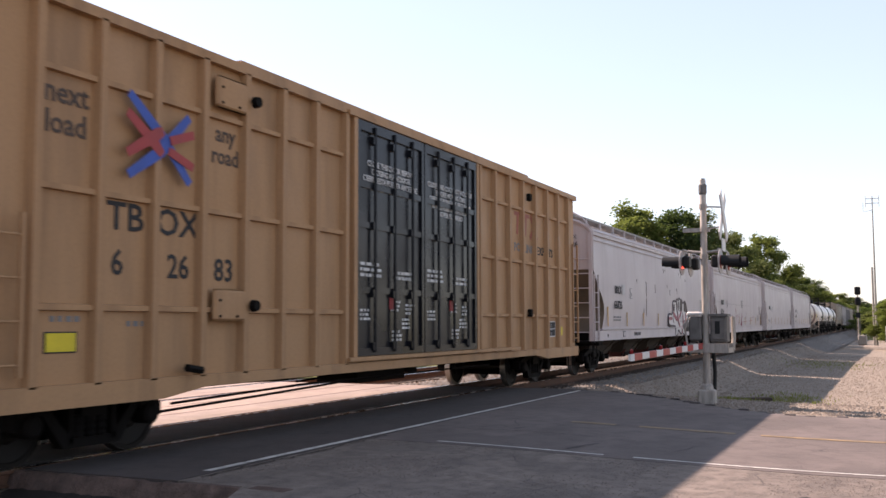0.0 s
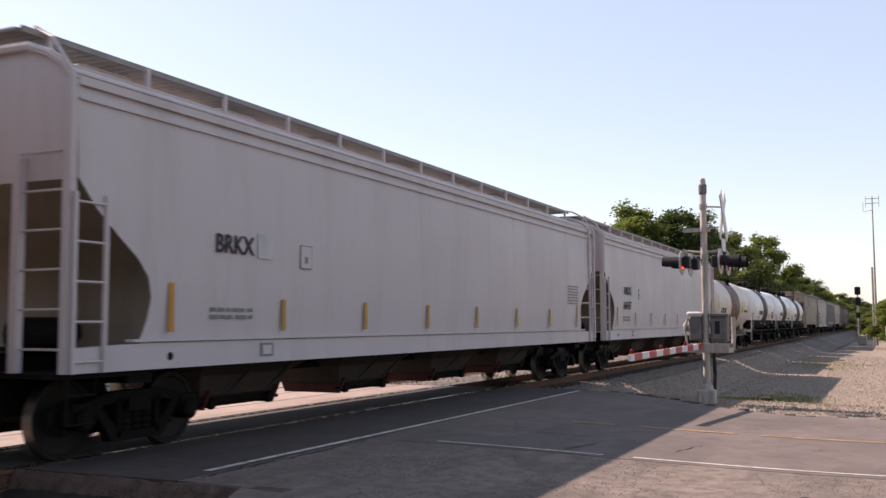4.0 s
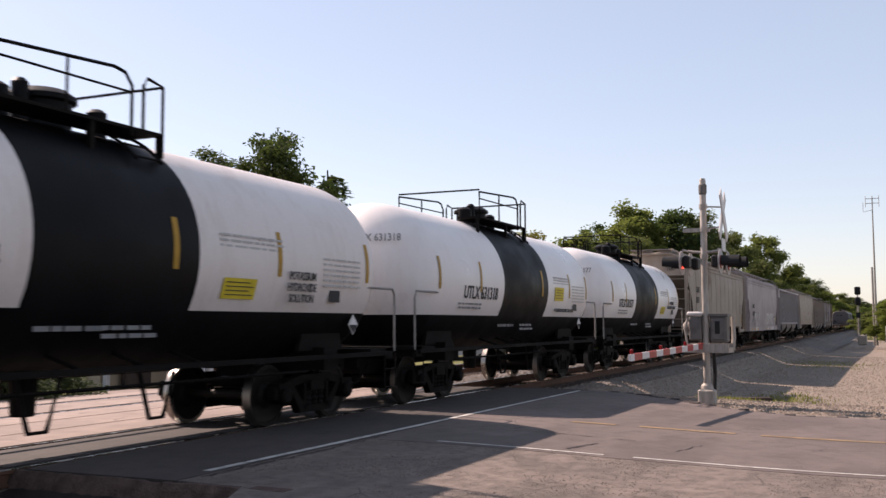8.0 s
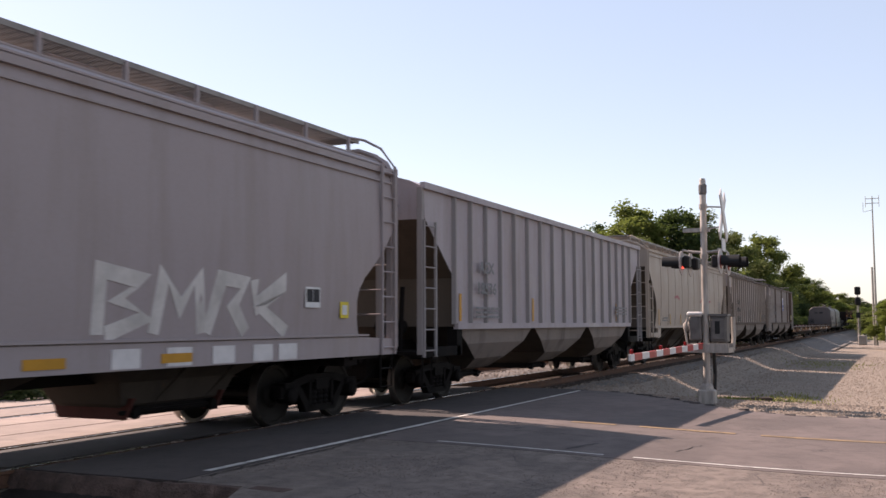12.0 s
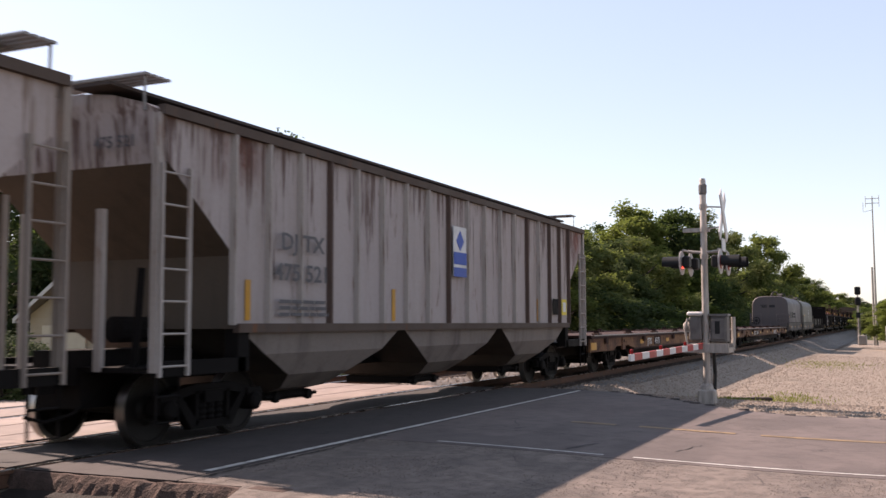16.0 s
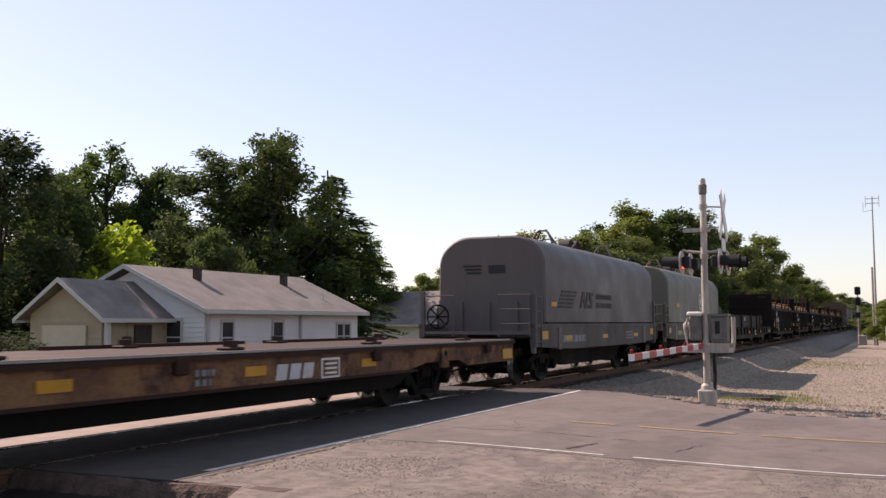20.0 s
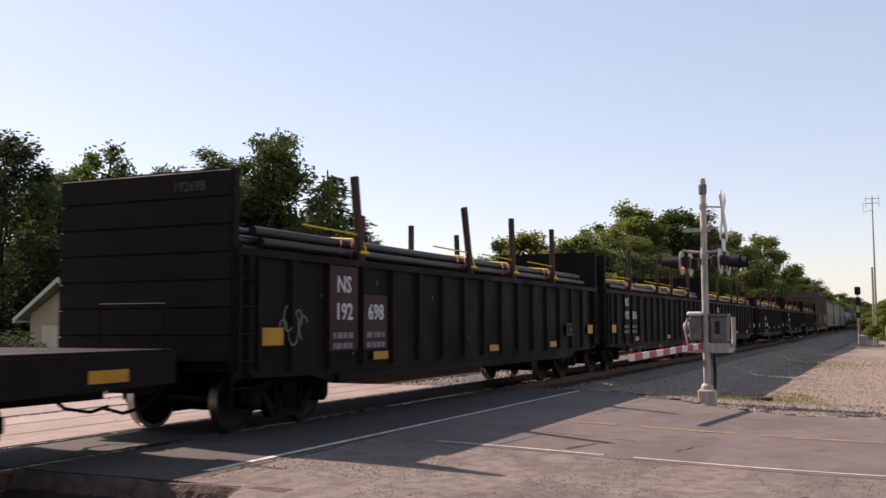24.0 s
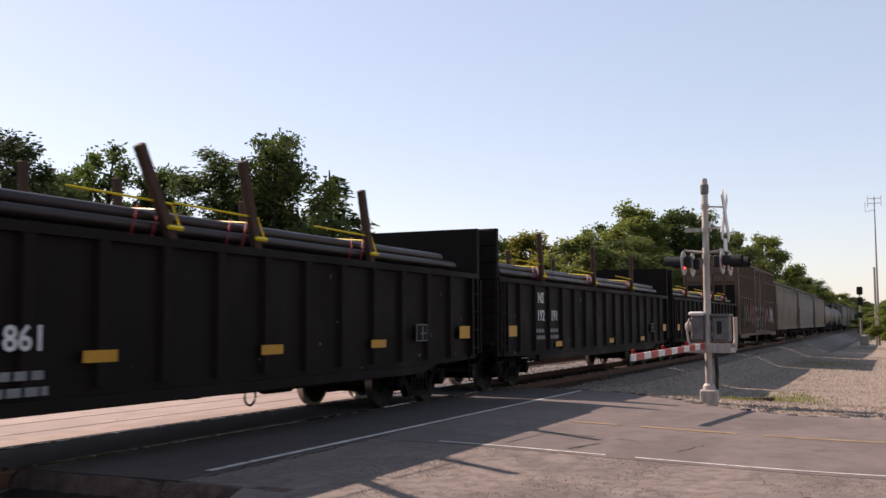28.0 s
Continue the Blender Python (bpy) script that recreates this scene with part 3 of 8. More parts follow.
def curved_hopper(name, left, right, mat, label, mark="", number="", bays=4, cut=True, sill=True, roof=0.0, low=None, words=BLACK_MARK, board=True, edge=1.25, end_mat=None, mark_x=2.75, mark_z=2.42, strips=True, seam_mat=None):
    """A covered hopper with bulging smooth sides, sloped ends and a roof walk."""
    c, h = car(name, left, right, label, "rail car")
    side = SIDE_PROFILE
    # the end sheets are cut back in a rounded sweep below the hood
    cut_z = 3.05 if sill else 3.5
    ends = [(1.25, 1.02), (1.39, 1.12)] + [(1.39 + (cut_z - 1.39) * u, d) for u, d in ((0.12, 1.19), (0.26, 1.23), (0.4, 1.16), (0.52, 0.98), (0.66, 0.66), (0.82, 0.32), (1.0, 0.06))] + [(4.7, 0.04)]
    zs = [edge] + [z for z, _ in ends[1:-1]] + [3.7, 3.95, 4.12]
    s = Shape()
    rings = []
    for z in zs:
        y, e = level(side, z), h - level(ends, z)
        rings.append([(-e, -y, z), (e, -y, z), (e, y, z), (-e, y, z)])
    for y, z in ((1.36, 4.24), (1.15, 4.37), (0.85, 4.47), (0.5, 4.53), (0.15, 4.56)):
        rings.append([(-h + 0.04, -y, z + roof), (h - 0.04, -y, z + roof), (h - 0.04, y, z + roof), (-h + 0.04, y, z + roof)])
    s.loft(rings)
    for k, f in enumerate(s.f):
        if len(f) == 4 and k % 4 in (1, 3) and max(s.v[i][2] for i in f) < cut_z + 0.02 and k < 4 * (len(rings) - 1):
            s.m[k] = 1
    part("body", s, [mat, end_mat or END_SHEET], c, smooth=32)
    seam = Shape()
    for sy in (-1, 1):
        y0, y1 = sorted((sy * 1.45, sy * 1.525))
        seam.box(-h + 0.05, h - 0.05, y0, y1, 4.05, 4.14)
    part("roof_angle", seam, mat, c)
    for y, z in ((1.535, 3.90), (1.405, 4.21), (1.255, 4.32)):
        s = Shape()
        for sy in (-1, 1):
            dz = 0.0 if z < 4 else roof
            s.box(-h + 0.06, h - 0.06, min(sy * (y - 0.05), sy * (y + 0.003)), max(sy * (y - 0.05), sy * (y + 0.003)), z + dz - 0.012, z + dz + 0.012)
        part("roof_ridge", s, mat, c)
    if sill:
        s = Shape()
        for sy in (-1, 1):
            s.box(-h + 0.9, h - 0.9, min(sy * 1.44, sy * 1.562), max(sy * 1.44, sy * 1.562), 1.315, 1.345)
        part("sill_flange", s, mat, c)
    n_seam = 0 if sill else 11
    for k in range(n_seam):
        x = -h + 2.0 + (2 * h - 4.0) * k / (n_seam - 1)
        spray(c, [(x, 1.37 + 0.36 * q) for q in range(8)], 0.03, skin, seam_mat or mat, "upright weld seam", "weld_seam")
    if sill:
        s = Shape()
        for sy in (-1, 1):
            y0, y1 = sorted((sy * 1.40, sy * 1.53))
            s.prism([(-h, 1.0), (h, 1.0), (h, 1.26), (h - 1.1, 1.30), (-h + 1.1, 1.30), (-h, 1.26)], "y", y0, y1)
        part("side_sill", s, mat, c)
    else:
        for sy in (-1, 1):
            y0, y1 = sorted((sy * 1.42, sy * 1.50))
            part("side_angle", Shape().box(-h + 1.1, h - 1.1, y0, y1, edge - 0.03, edge + 0.05), mat, c)
            for sx in (-1, 1):
                x0, x1 = sorted((sx * h, sx * (h - 1.5)))
                part("end_sill", Shape().box(x0, x1, y0, y1, 1.0, 1.16), mat, c)
                xb = sx * (h - 1.75)
                part("bolster_bracket", Shape().prism([(xb - 0.26, 1.34), (xb + 0.26, 1.34), (xb + 0.22, 1.0), (xb - 0.20, 0.96)], "y", y0, y1), mat, c)
    s = Shape().box(-h - 0.15, h + 0.15, -0.28, 0.28, 0.78, 1.2)
    s.box(-h + 1.0, -h + 1.4, -1.4, 1.4, 0.85, 1.25).box(h - 1.4, h - 1.0, -1.4, 1.4, 0.85, 1.25)
    part("centre_sill", s, FRAME_BLACK, c)
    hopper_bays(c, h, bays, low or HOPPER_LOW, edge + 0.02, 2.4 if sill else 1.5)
    if board:
        running_boards(c, h, 4.72 + roof, posts=13, roof=4.44 + roof, post=mat)
        for sx in (-1, 1):
            e = sx * h
            part("corner_handrail", Shape().tube([(e - sx * 0.3, -0.8, 4.72 + roof), (e + sx * 0.02, -0.95, 4.71 + roof), (e + sx * 0.07, -1.25, 4.55 + roof), (e + sx * 0.07, -1.56, 4.15), (e + sx * 0.07, -1.56, 3.0 if sx < 0 else 1.1)], 0.024, 6), mat, c)
    for sx in (-1, 1):
        e = sx * h
        for y in (-1.47, -0.75, 0.75, 1.47):
            part("end_post", Shape().box(e - 0.05, e + 0.05, y - 0.05, y + 0.05, 1.0, 4.1 if abs(y) > 1 else 3.3), mat, c)
        end_platform(c, e, e - sx * 1.25, FRAME_BLACK)
        rung = shared(("rung", mat.name), lambda: Shape().tube([(0, -0.36, 0), (0, 0.36, 0)], 0.015, 5).mesh("rung", mat))
        for k in range(6):
            for y in (-1.11, 1.11):
                part("rung", rung, None, c, at=(e, y, 1.25 + 0.42 * k))
        ladder(c, e if sx < 0 else e - 0.45, 1.0, 4.2 if sx > 0 else 2.9, 0.45, -1.56, mat)
        ladder(c, e if sx < 0 else e - 0.45, 1.0, 2.9, 0.45, 1.56, mat)
        s = Shape().tube([(e, -1.5, 4.08), (e + sx * 0.01, -1.38, 4.27 + roof), (e + sx * 0.02, -1.16, 4.41 + roof), (e + sx * 0.02, -0.86, 4.52 + roof), (e + sx * 0.02, 0.86, 4.52 + roof), (e + sx * 0.02, 1.16, 4.41 + roof), (e + sx * 0.01, 1.38, 4.27 + roof), (e, 1.5, 4.08)], 0.05, 6)
        part("roof_edge", s, mat, c)
        for y in (-1.5, 1.5):
            stirrup(c, e if sx < 0 else e - 0.4, y, 1.02, FRAME_BLACK)
        s = Shape().lathe([(-0.3, 0.02), (-0.28, 0.2), (0.5, 0.2), (0.52, 0.02)], "x", 12, 0, (e - sx * 0.6, -0.4, 1.4))
        part("air_reservoir", s, FRAME_BLACK, c)
    for k in range(7):
        x = -h + 1.6 + (2 * h - 3.2) * k / 6
        part("roof_hatch", Shape().chamfer(x - 0.45, x + 0.45, -0.44, 0.44, 4.5 + roof, 4.68 + roof, 0.04), mat, c)
    trucks(c, (-h + 1.55, h - 1.55))
    couplers(c, h)
    if mark:
        lettering(mark, 0.34, words, c, (-h + mark_x, -1.555, mark_z), squeeze=0.95)
    if mark == "BRKX":
        plate(c, "stencil_box", -h + mark_x + 1.55, -h + mark_x + 1.85, mark_z - 0.12, mark_z + 0.22, -1.543, GREY_MARK)
        plate(c, "stencil_panel", -h + mark_x + 1.565, -h + mark_x + 1.835, mark_z - 0.105, mark_z + 0.205, -1.546, mat)
        plate(c, "stencil_bar", -h + mark_x + 1.66, -h + mark_x + 1.74, mark_z - 0.04, mark_z + 0.06, -1.549, GREY_MARK)
        plate(c, "routing_board", -h + 3.35, -h + 3.65, 1.08, 1.26, -1.536, GREY_MARK)
        plate(c, "routing_card", -h + 3.40, -h + 3.60, 1.11, 1.23, -1.541, mat)
        part("jacking_hole", Shape().lathe([(-1.536, 0.05), (-1.526, 0.05)], "y", 12, 0, (-h + 1.55, 0, 1.14)), FRAME_BLACK, c)
        plate(c, "paint_patch", -h + mark_x + 0.50, -h + mark_x + 0.86, mark_z - 0.03, mark_z + 0.30, -1.546, LIGHT_MARK, "faded patch over an older mark")
    if number:
        lettering(number, 0.36, words, c, (-h + mark_x, -1.552, mark_z - 0.47), squeeze=1.12)
        lettering(number, 0.2, words, c, (-h + 0.03, -0.85, 3.72), turn=(90, 0, -90), squeeze=0.95)
        lettering(mark, 0.16, GREY_MARK, c, (-h + 0.03, -0.85, 3.95), turn=(90, 0, -90))
    stencil(c, -h + 2.3, 1.72, -1.512, 0.9, 2, GREY_MARK, len(CARS))
    if strips:
        stencil(c, h - 2.4, 2.5, -1.548, 0.9, 7, GREY_MARK, len(CARS) + 50, 0.03, 0.045)
    for k in range(8 if strips else 0):
        x = -h + 1.55 + (2 * h - 3.1) * k / 7
        plate(c, "reflector", x - 0.045, x + 0.045, 1.42, 2.0 if k in (0, 7) else 1.85, -1.535, YELLOW_TAPE if k in (0, 2, 5, 7) else OCHRE_TAPE, "faded yellow reflective strip")
    return c, h


def ribbed_hopper(name, left, right, mat, label, mark="", number="", ribs=20, words=GREY_MARK, boards=True, low=None, post_mat=None, eave=None, rusted=()):
    """A covered hopper with flat posted sides, cut-back end bays and saw-tooth discharge sheets."""
    c, h = car(name, left, right, label, "rail car")
    s = Shape()
    ends = [(1.45, 1.50), (2.4, 1.46), (3.44, 0.16), (4.6, 0.06)]
    rings = []
    for z in (1.45, 1.9, 2.4, 2.9, 3.44, 3.8, 4.02):
        e = h - level(ends, z)
        rings.append([(-e, -1.48, z), (e, -1.48, z), (e, 1.48, z), (-e, 1.48, z)])
    for y, z in ((1.2, 4.16), (0.7, 4.3), (0.2, 4.36)):
        rings.append([(-h + 0.06, -y, z), (h - 0.06, -y, z), (h - 0.06, y, z), (-h + 0.06, y, z)])
    s.loft(rings)
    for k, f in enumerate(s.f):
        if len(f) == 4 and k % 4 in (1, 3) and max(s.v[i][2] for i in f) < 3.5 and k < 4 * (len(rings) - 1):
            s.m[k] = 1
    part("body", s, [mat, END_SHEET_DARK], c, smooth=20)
    s = Shape()
    for sy in (-1, 1):
        y0, y1 = sorted((sy * 1.46, sy * 1.56))
        part("eave_rail", Shape().box(-h, h, y0, y1, 3.98, 4.1), eave or mat, c)
        part("side_angle", Shape().box(-h + 1.5, h - 1.5, y0, y1, 1.40, 1.52), eave or mat, c)
    full = shared(("hopper_rib", (post_mat or mat).name), lambda: Shape().prism([(-0.05, -1.475), (-0.026, -1.555), (0.026, -1.555), (0.05, -1.475)], "z", 1.5, 3.99).mesh("side_post", post_mat or mat))
    brown = shared("rusted_rib", lambda: Shape().prism([(-0.05, -1.475), (-0.026, -1.557), (0.026, -1.557), (0.05, -1.475)], "z", 1.5, 3.99).mesh("side_post", RIB_RUSTED)) if rusted else None
    for k in range(ribs):
        x = (h - 1.42) * (2 * k / (ribs - 1) - 1)
        x += 0.18 * math.sin(math.pi * x / (h - 1.42))
        part("side_post", brown if k in rusted else full, None, c, at=(x, 0, 0))
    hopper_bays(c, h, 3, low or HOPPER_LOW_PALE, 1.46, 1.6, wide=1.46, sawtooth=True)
    s = Shape().box(-h - 0.15, h + 0.15, -0.28, 0.28, 0.78, 1.2)
    part("centre_sill", s, FRAME_BLACK, c)
    if boards:
        running_boards(c, h, 4.52, near=0.75, posts=12, roof=4.25, reach=0.0)
    elif boards is not None:
        s = Shape()
        for sy in (-1, 1):
            y0, y1 = sorted((sy * 0.3, sy * 0.9))
            s.box(-h - 0.2, h + 0.2, y0, y1, 4.36, 4.4)
        part("running_board", s, ROOF_WALK_DARK, c)
    for sx in (-1, 1):
        e = sx * h
        for y in (-1.47, 1.47):
            part("end_post", Shape().box(e - 0.05, e + 0.05, y - 0.05, y + 0.05, 0.95, 4.0), post_mat or mat, c)
        for y in (-0.62, 0.62):
            part("end_post", Shape().box(e - 0.04, e + 0.04, y - 0.05, y + 0.05, 0.95, 2.9), post_mat or mat, c)
        end_platform(c, e, e - sx * 1.5, FRAME_BLACK)
        ladder(c, e if sx < 0 else e - 0.5, 0.9, 3.4, 0.5, -1.54, post_mat or mat, 0.38)
        ladder(c, e if sx < 0 else e - 0.5, 0.9, 3.4, 0.5, 1.54, post_mat or mat, 0.38)
        for y0, y1 in ((-1.52, -1.40), (1.40, 1.52)):
            part("end_sill", Shape().box(min(e, e - sx * 1.7), max(e, e - sx * 1.7), y0, y1, 0.9, 1.08), FRAME_BLACK, c)
        part("sill_bracket", Shape().box(e - sx * 1.65 - 0.12, e - sx * 1.65 + 0.12, -1.52, -1.3, 0.9, 1.5), FRAME_BLACK, c)
        s = Shape().lathe([(-0.4, 0.02), (-0.38, 0.17), (0.38, 0.17), (0.4, 0.02)], "x", 10, 0, (e - sx * 0.8, -0.45, 1.45))
        s.tube([(e - sx * 0.3, -0.9, 1.0), (e - sx * 0.4, -0.9, 2.2)], 0.05)
        part("brake_cylinder", s, FRAME_BLACK, c)
        for y in (-1.5, 1.5):
            stirrup(c, e if sx < 0 else e - 0.4, y, 0.92, FRAME_BLACK)
        s = Shape()
        for k in range(4):
            x = e - sx * 0.12 * k
            s.box(x - 0.04, x + 0.04, -1.3, 1.3, 4.47, 4.5)
        s.tube([(e, -1.25, 4.05), (e, -1.25, 4.5), (e, 1.25, 4.5), (e, 1.25, 4.05)], 0.025, 5)
        if boards is not None:
            part("crossover_board", s, GRATING, c)
    trucks(c, (-h + 1.6, h - 1.6))
    couplers(c, h)
    if mark:
        lettering(mark, 0.34, words, c, (-h + 3.0, -1.562, 2.55), squeeze=1.3)
    if number:
        lettering(number, 0.34, words, c, (-h + 3.0, -1.562, 2.12), squeeze=1.3)
        lettering(number, 0.2, words, c, (-h + 0.05, -0.75, 3.65), turn=(90, 0, -90))
    stencil(c, -h + 2.4, 1.85, -1.56, 1.3, 3, words, len(CARS))
    if not rusted:
        stencil(c, h - 3.4, 2.0, -1.562, 1.4, 3, words, len(CARS) + 9, 0.05)
    for k in (0, 5, 10, 14):
        x = -h + 1.6 + (2 * h - 3.1) * k / (ribs - 1)
        plate(c, "reflector", x + 0.1, x + 0.22, 1.56, 2.1, -1.49, YELLOW_TAPE, "faded yellow reflective strip")
    return c, h


def boxcar(name, left, right, mat, label, door_mat=None):
    c, h = car(name, left, right, label, "rail car")
    s = Shape()
    ring = [(-1.50, 0.80), (-1.50, 4.86), (-1.40, 4.94), (0.0, 5.06), (1.40, 4.94), (1.50, 4.86), (1.50, 0.80)]
    s.prism(ring, "x", -h, h)
    part("body", s, mat, c)
    for sy in (-1, 1):
        y0, y1 = sorted((sy * 1.49, sy * 1.60))
        part("eave_rail", Shape().box(-h, h, y0, y1, 4.80, 4.92), mat, c)
        lo = [(-h, 0.70), (-h, 0.90), (h, 0.90), (h, 0.66), (h - 2.6, 0.66), (h - 3.4, 0.76), (-h + 3.4, 0.76), (-h + 2.6, 0.66), (-h, 0.66)]
        part("side_sill", Shape().prism(lo, "y", y0, y1), mat, c)
    post = shared(("box_post", mat.name), lambda: Shape().prism([(-0.075, -1.495), (-0.05, -1.60), (0.05, -1.60), (0.075, -1.495)], "z", 0.88, 4.82).mesh("side_post", mat))
    rail = shared(("box_rail", mat.name), lambda: Shape().prism([(-1.495, -0.04), (-1.56, -0.03), (-1.56, 0.03), (-1.495, 0.04)], "x", 0, 0.80).mesh("side_rail", mat))
    dh = 2.45
    part("door_post", Shape().box(-dh - 0.12, -dh - 0.01, -1.62, -1.49, 0.98, 4.84), mat, c)
    part("door_post", Shape().box(dh + 0.01, dh + 0.12, -1.62, -1.49, 0.98, 4.84), mat, c)
    xs = [2.74 + 0.87 * k for k in range(8)]
    for sx in (-1, 1):
        for x in xs:
            if x < h - 0.03:
                part("side_post", post, None, c, at=(sx * x, 0, 0))
        for z in (1.69, 2.92, 4.14):
            for x in xs[:-1]:
                part("side_rail", rail, None, c, at=(sx * x + (0.035 if sx > 0 else -0.835), 0, z))
    # two plug doors with their lock rods
    for k, x0 in enumerate((-dh, 0.02)):
        x1 = x0 + dh - 0.02
        s = Shape().box(x0, x1, -1.57, -1.49, 1.0, 4.8)
        s.box(x0, x1, -1.61, -1.57, 1.0, 1.12).box(x0, x1, -1.61, -1.57, 4.62, 4.78)
        s.box(x0, x0 + 0.09, -1.61, -1.57, 1.1, 4.65).box(x1 - 0.09, x1, -1.61, -1.57, 1.1, 4.65)
        d = part("plug_door", s, door_mat or DOOR_BLACK, c, "black plug door with lock rods", at=(0, 0, 0))
        for z in (2.05, 3.1, 3.75):
            part("door_rib", Shape().box(x0 + 0.09, x1 - 0.09, -1.60, -1.57, z - 0.05, z + 0.05), door_mat or DOOR_BLACK, d)
        for x in (x0 + 0.55, x0 + 1.25, x1 - 0.5):
            r = Shape().tube([(x, -1.63, 1.05), (x, -1.63, 4.72)], 0.028, 6)
            for z in (1.15, 2.0, 3.1, 4.5):
                r.box(x - 0.07, x + 0.07, -1.64, -1.57, z - 0.06, z + 0.06)
            part("lock_rod", r, door_mat or DOOR_BLACK, d)
        if not door_mat:
            words = ("CLOSE THIS DOOR BEFORE\nCLOSING MAIN DOOR\nCIERRE ESTA PUERTA ANTES DE\nCERRAR LA PUERTA PRINCIPAL", "CLOSE AND LOCK BOTH DOORS\nBEFORE MOVING CAR\nCIERRE Y PONGA EL SEGURO A\nAMBAS PUERTAS ANTES DE\nMOVER EL CARRO")[k]
            lettering(words, 0.135, WHITE_MARK, d, (x0 + 1.22, -1.576, 4.08 - 0.05 * k), squeeze=1.02)
        stencil(d, x0 + 0.15, 2.5, -1.572, 0.7, 3, WHITE_MARK, 5 + k)
        stencil(d, x0 + 1.3, 2.4, -1.572, 0.75, 2, WHITE_MARK, 8 + k)
        for j, (px, pz) in enumerate(((1.2, 1.9), (1.62, 1.6), (1.25, 1.4), (1.75, 1.85), (0.15, 1.75))):
            stencil(d, x0 + px, pz, -1.572, 0.35, 3, WHITE_MARK, 20 + j + k, 0.04, 0.03)
        plate(d, "placard", x0 + 1.15, x0 + 1.35, 1.75, 1.95, -1.574, RED_MARK)
    s = Shape().box(-dh - 0.3, 2 * dh, -1.66, -1.56, 0.93, 0.99).box(-dh - 0.3, dh + 0.3, -1.64, -1.56, 4.79, 4.86)
    part("door_track", s, mat, c)
    for sx in (-1, 1):
        e = sx * h
        for k in range(7):
            part("end_corrugation", Shape().prism([(0, -0.18), (sx * 0.06, -0.1), (sx * 0.06, 0.1), (0, 0.18)], "y", -1.3, 1.3), mat, c, at=(e, 0, 1.4 + 0.5 * k))
        ladder(c, e - 0.5 if sx > 0 else e + 0.08, 1.0, 3.6 if sx > 0 else 2.6, 0.42, -1.62, mat, 0.42)
        ladder(c, e - 0.5 if sx > 0 else e + 0.08, 1.0, 2.6, 0.42, 1.62, mat, 0.42)
        stirrup(c, e - 0.45 if sx > 0 else e + 0.05, -1.45, 0.95, FRAME_BLACK)
        end_platform(c, e + sx * 0.35, e, FRAME_BLACK, 1.1)
    s = Shape().box(-h, h, -0.25, 0.25, 0.62, 1.0)
    for k in range(12):
        x = -h + 1.2 + (2 * h - 2.4) * k / 11
        s.box(x - 0.05, x + 0.05, -1.4, 1.4, 0.85, 0.97)
    part("underframe", s, FRAME_BLACK, c)
    s = Shape().tube([(-h + 3.2, -1.2, 0.55), (-3.5, -1.25, 0.62), (4, -1.25, 0.62)], 0.018, 5).tube([(-h + 3.0, -0.9, 0.42), (-4.5, -1.2, 0.52), (-1.2, -1.2, 0.62)], 0.018, 5)
    s.box(-1.2, 0.6, -0.9, -0.1, 0.5, 0.8)
    part("brake_rods", s, FRAME_BLACK, c)
    brake_gear(c, 1.5, 0.68)
    trucks(c, (-h + 2.05, h - 2.05))
    couplers(c, h + 0.5)
    return c, h


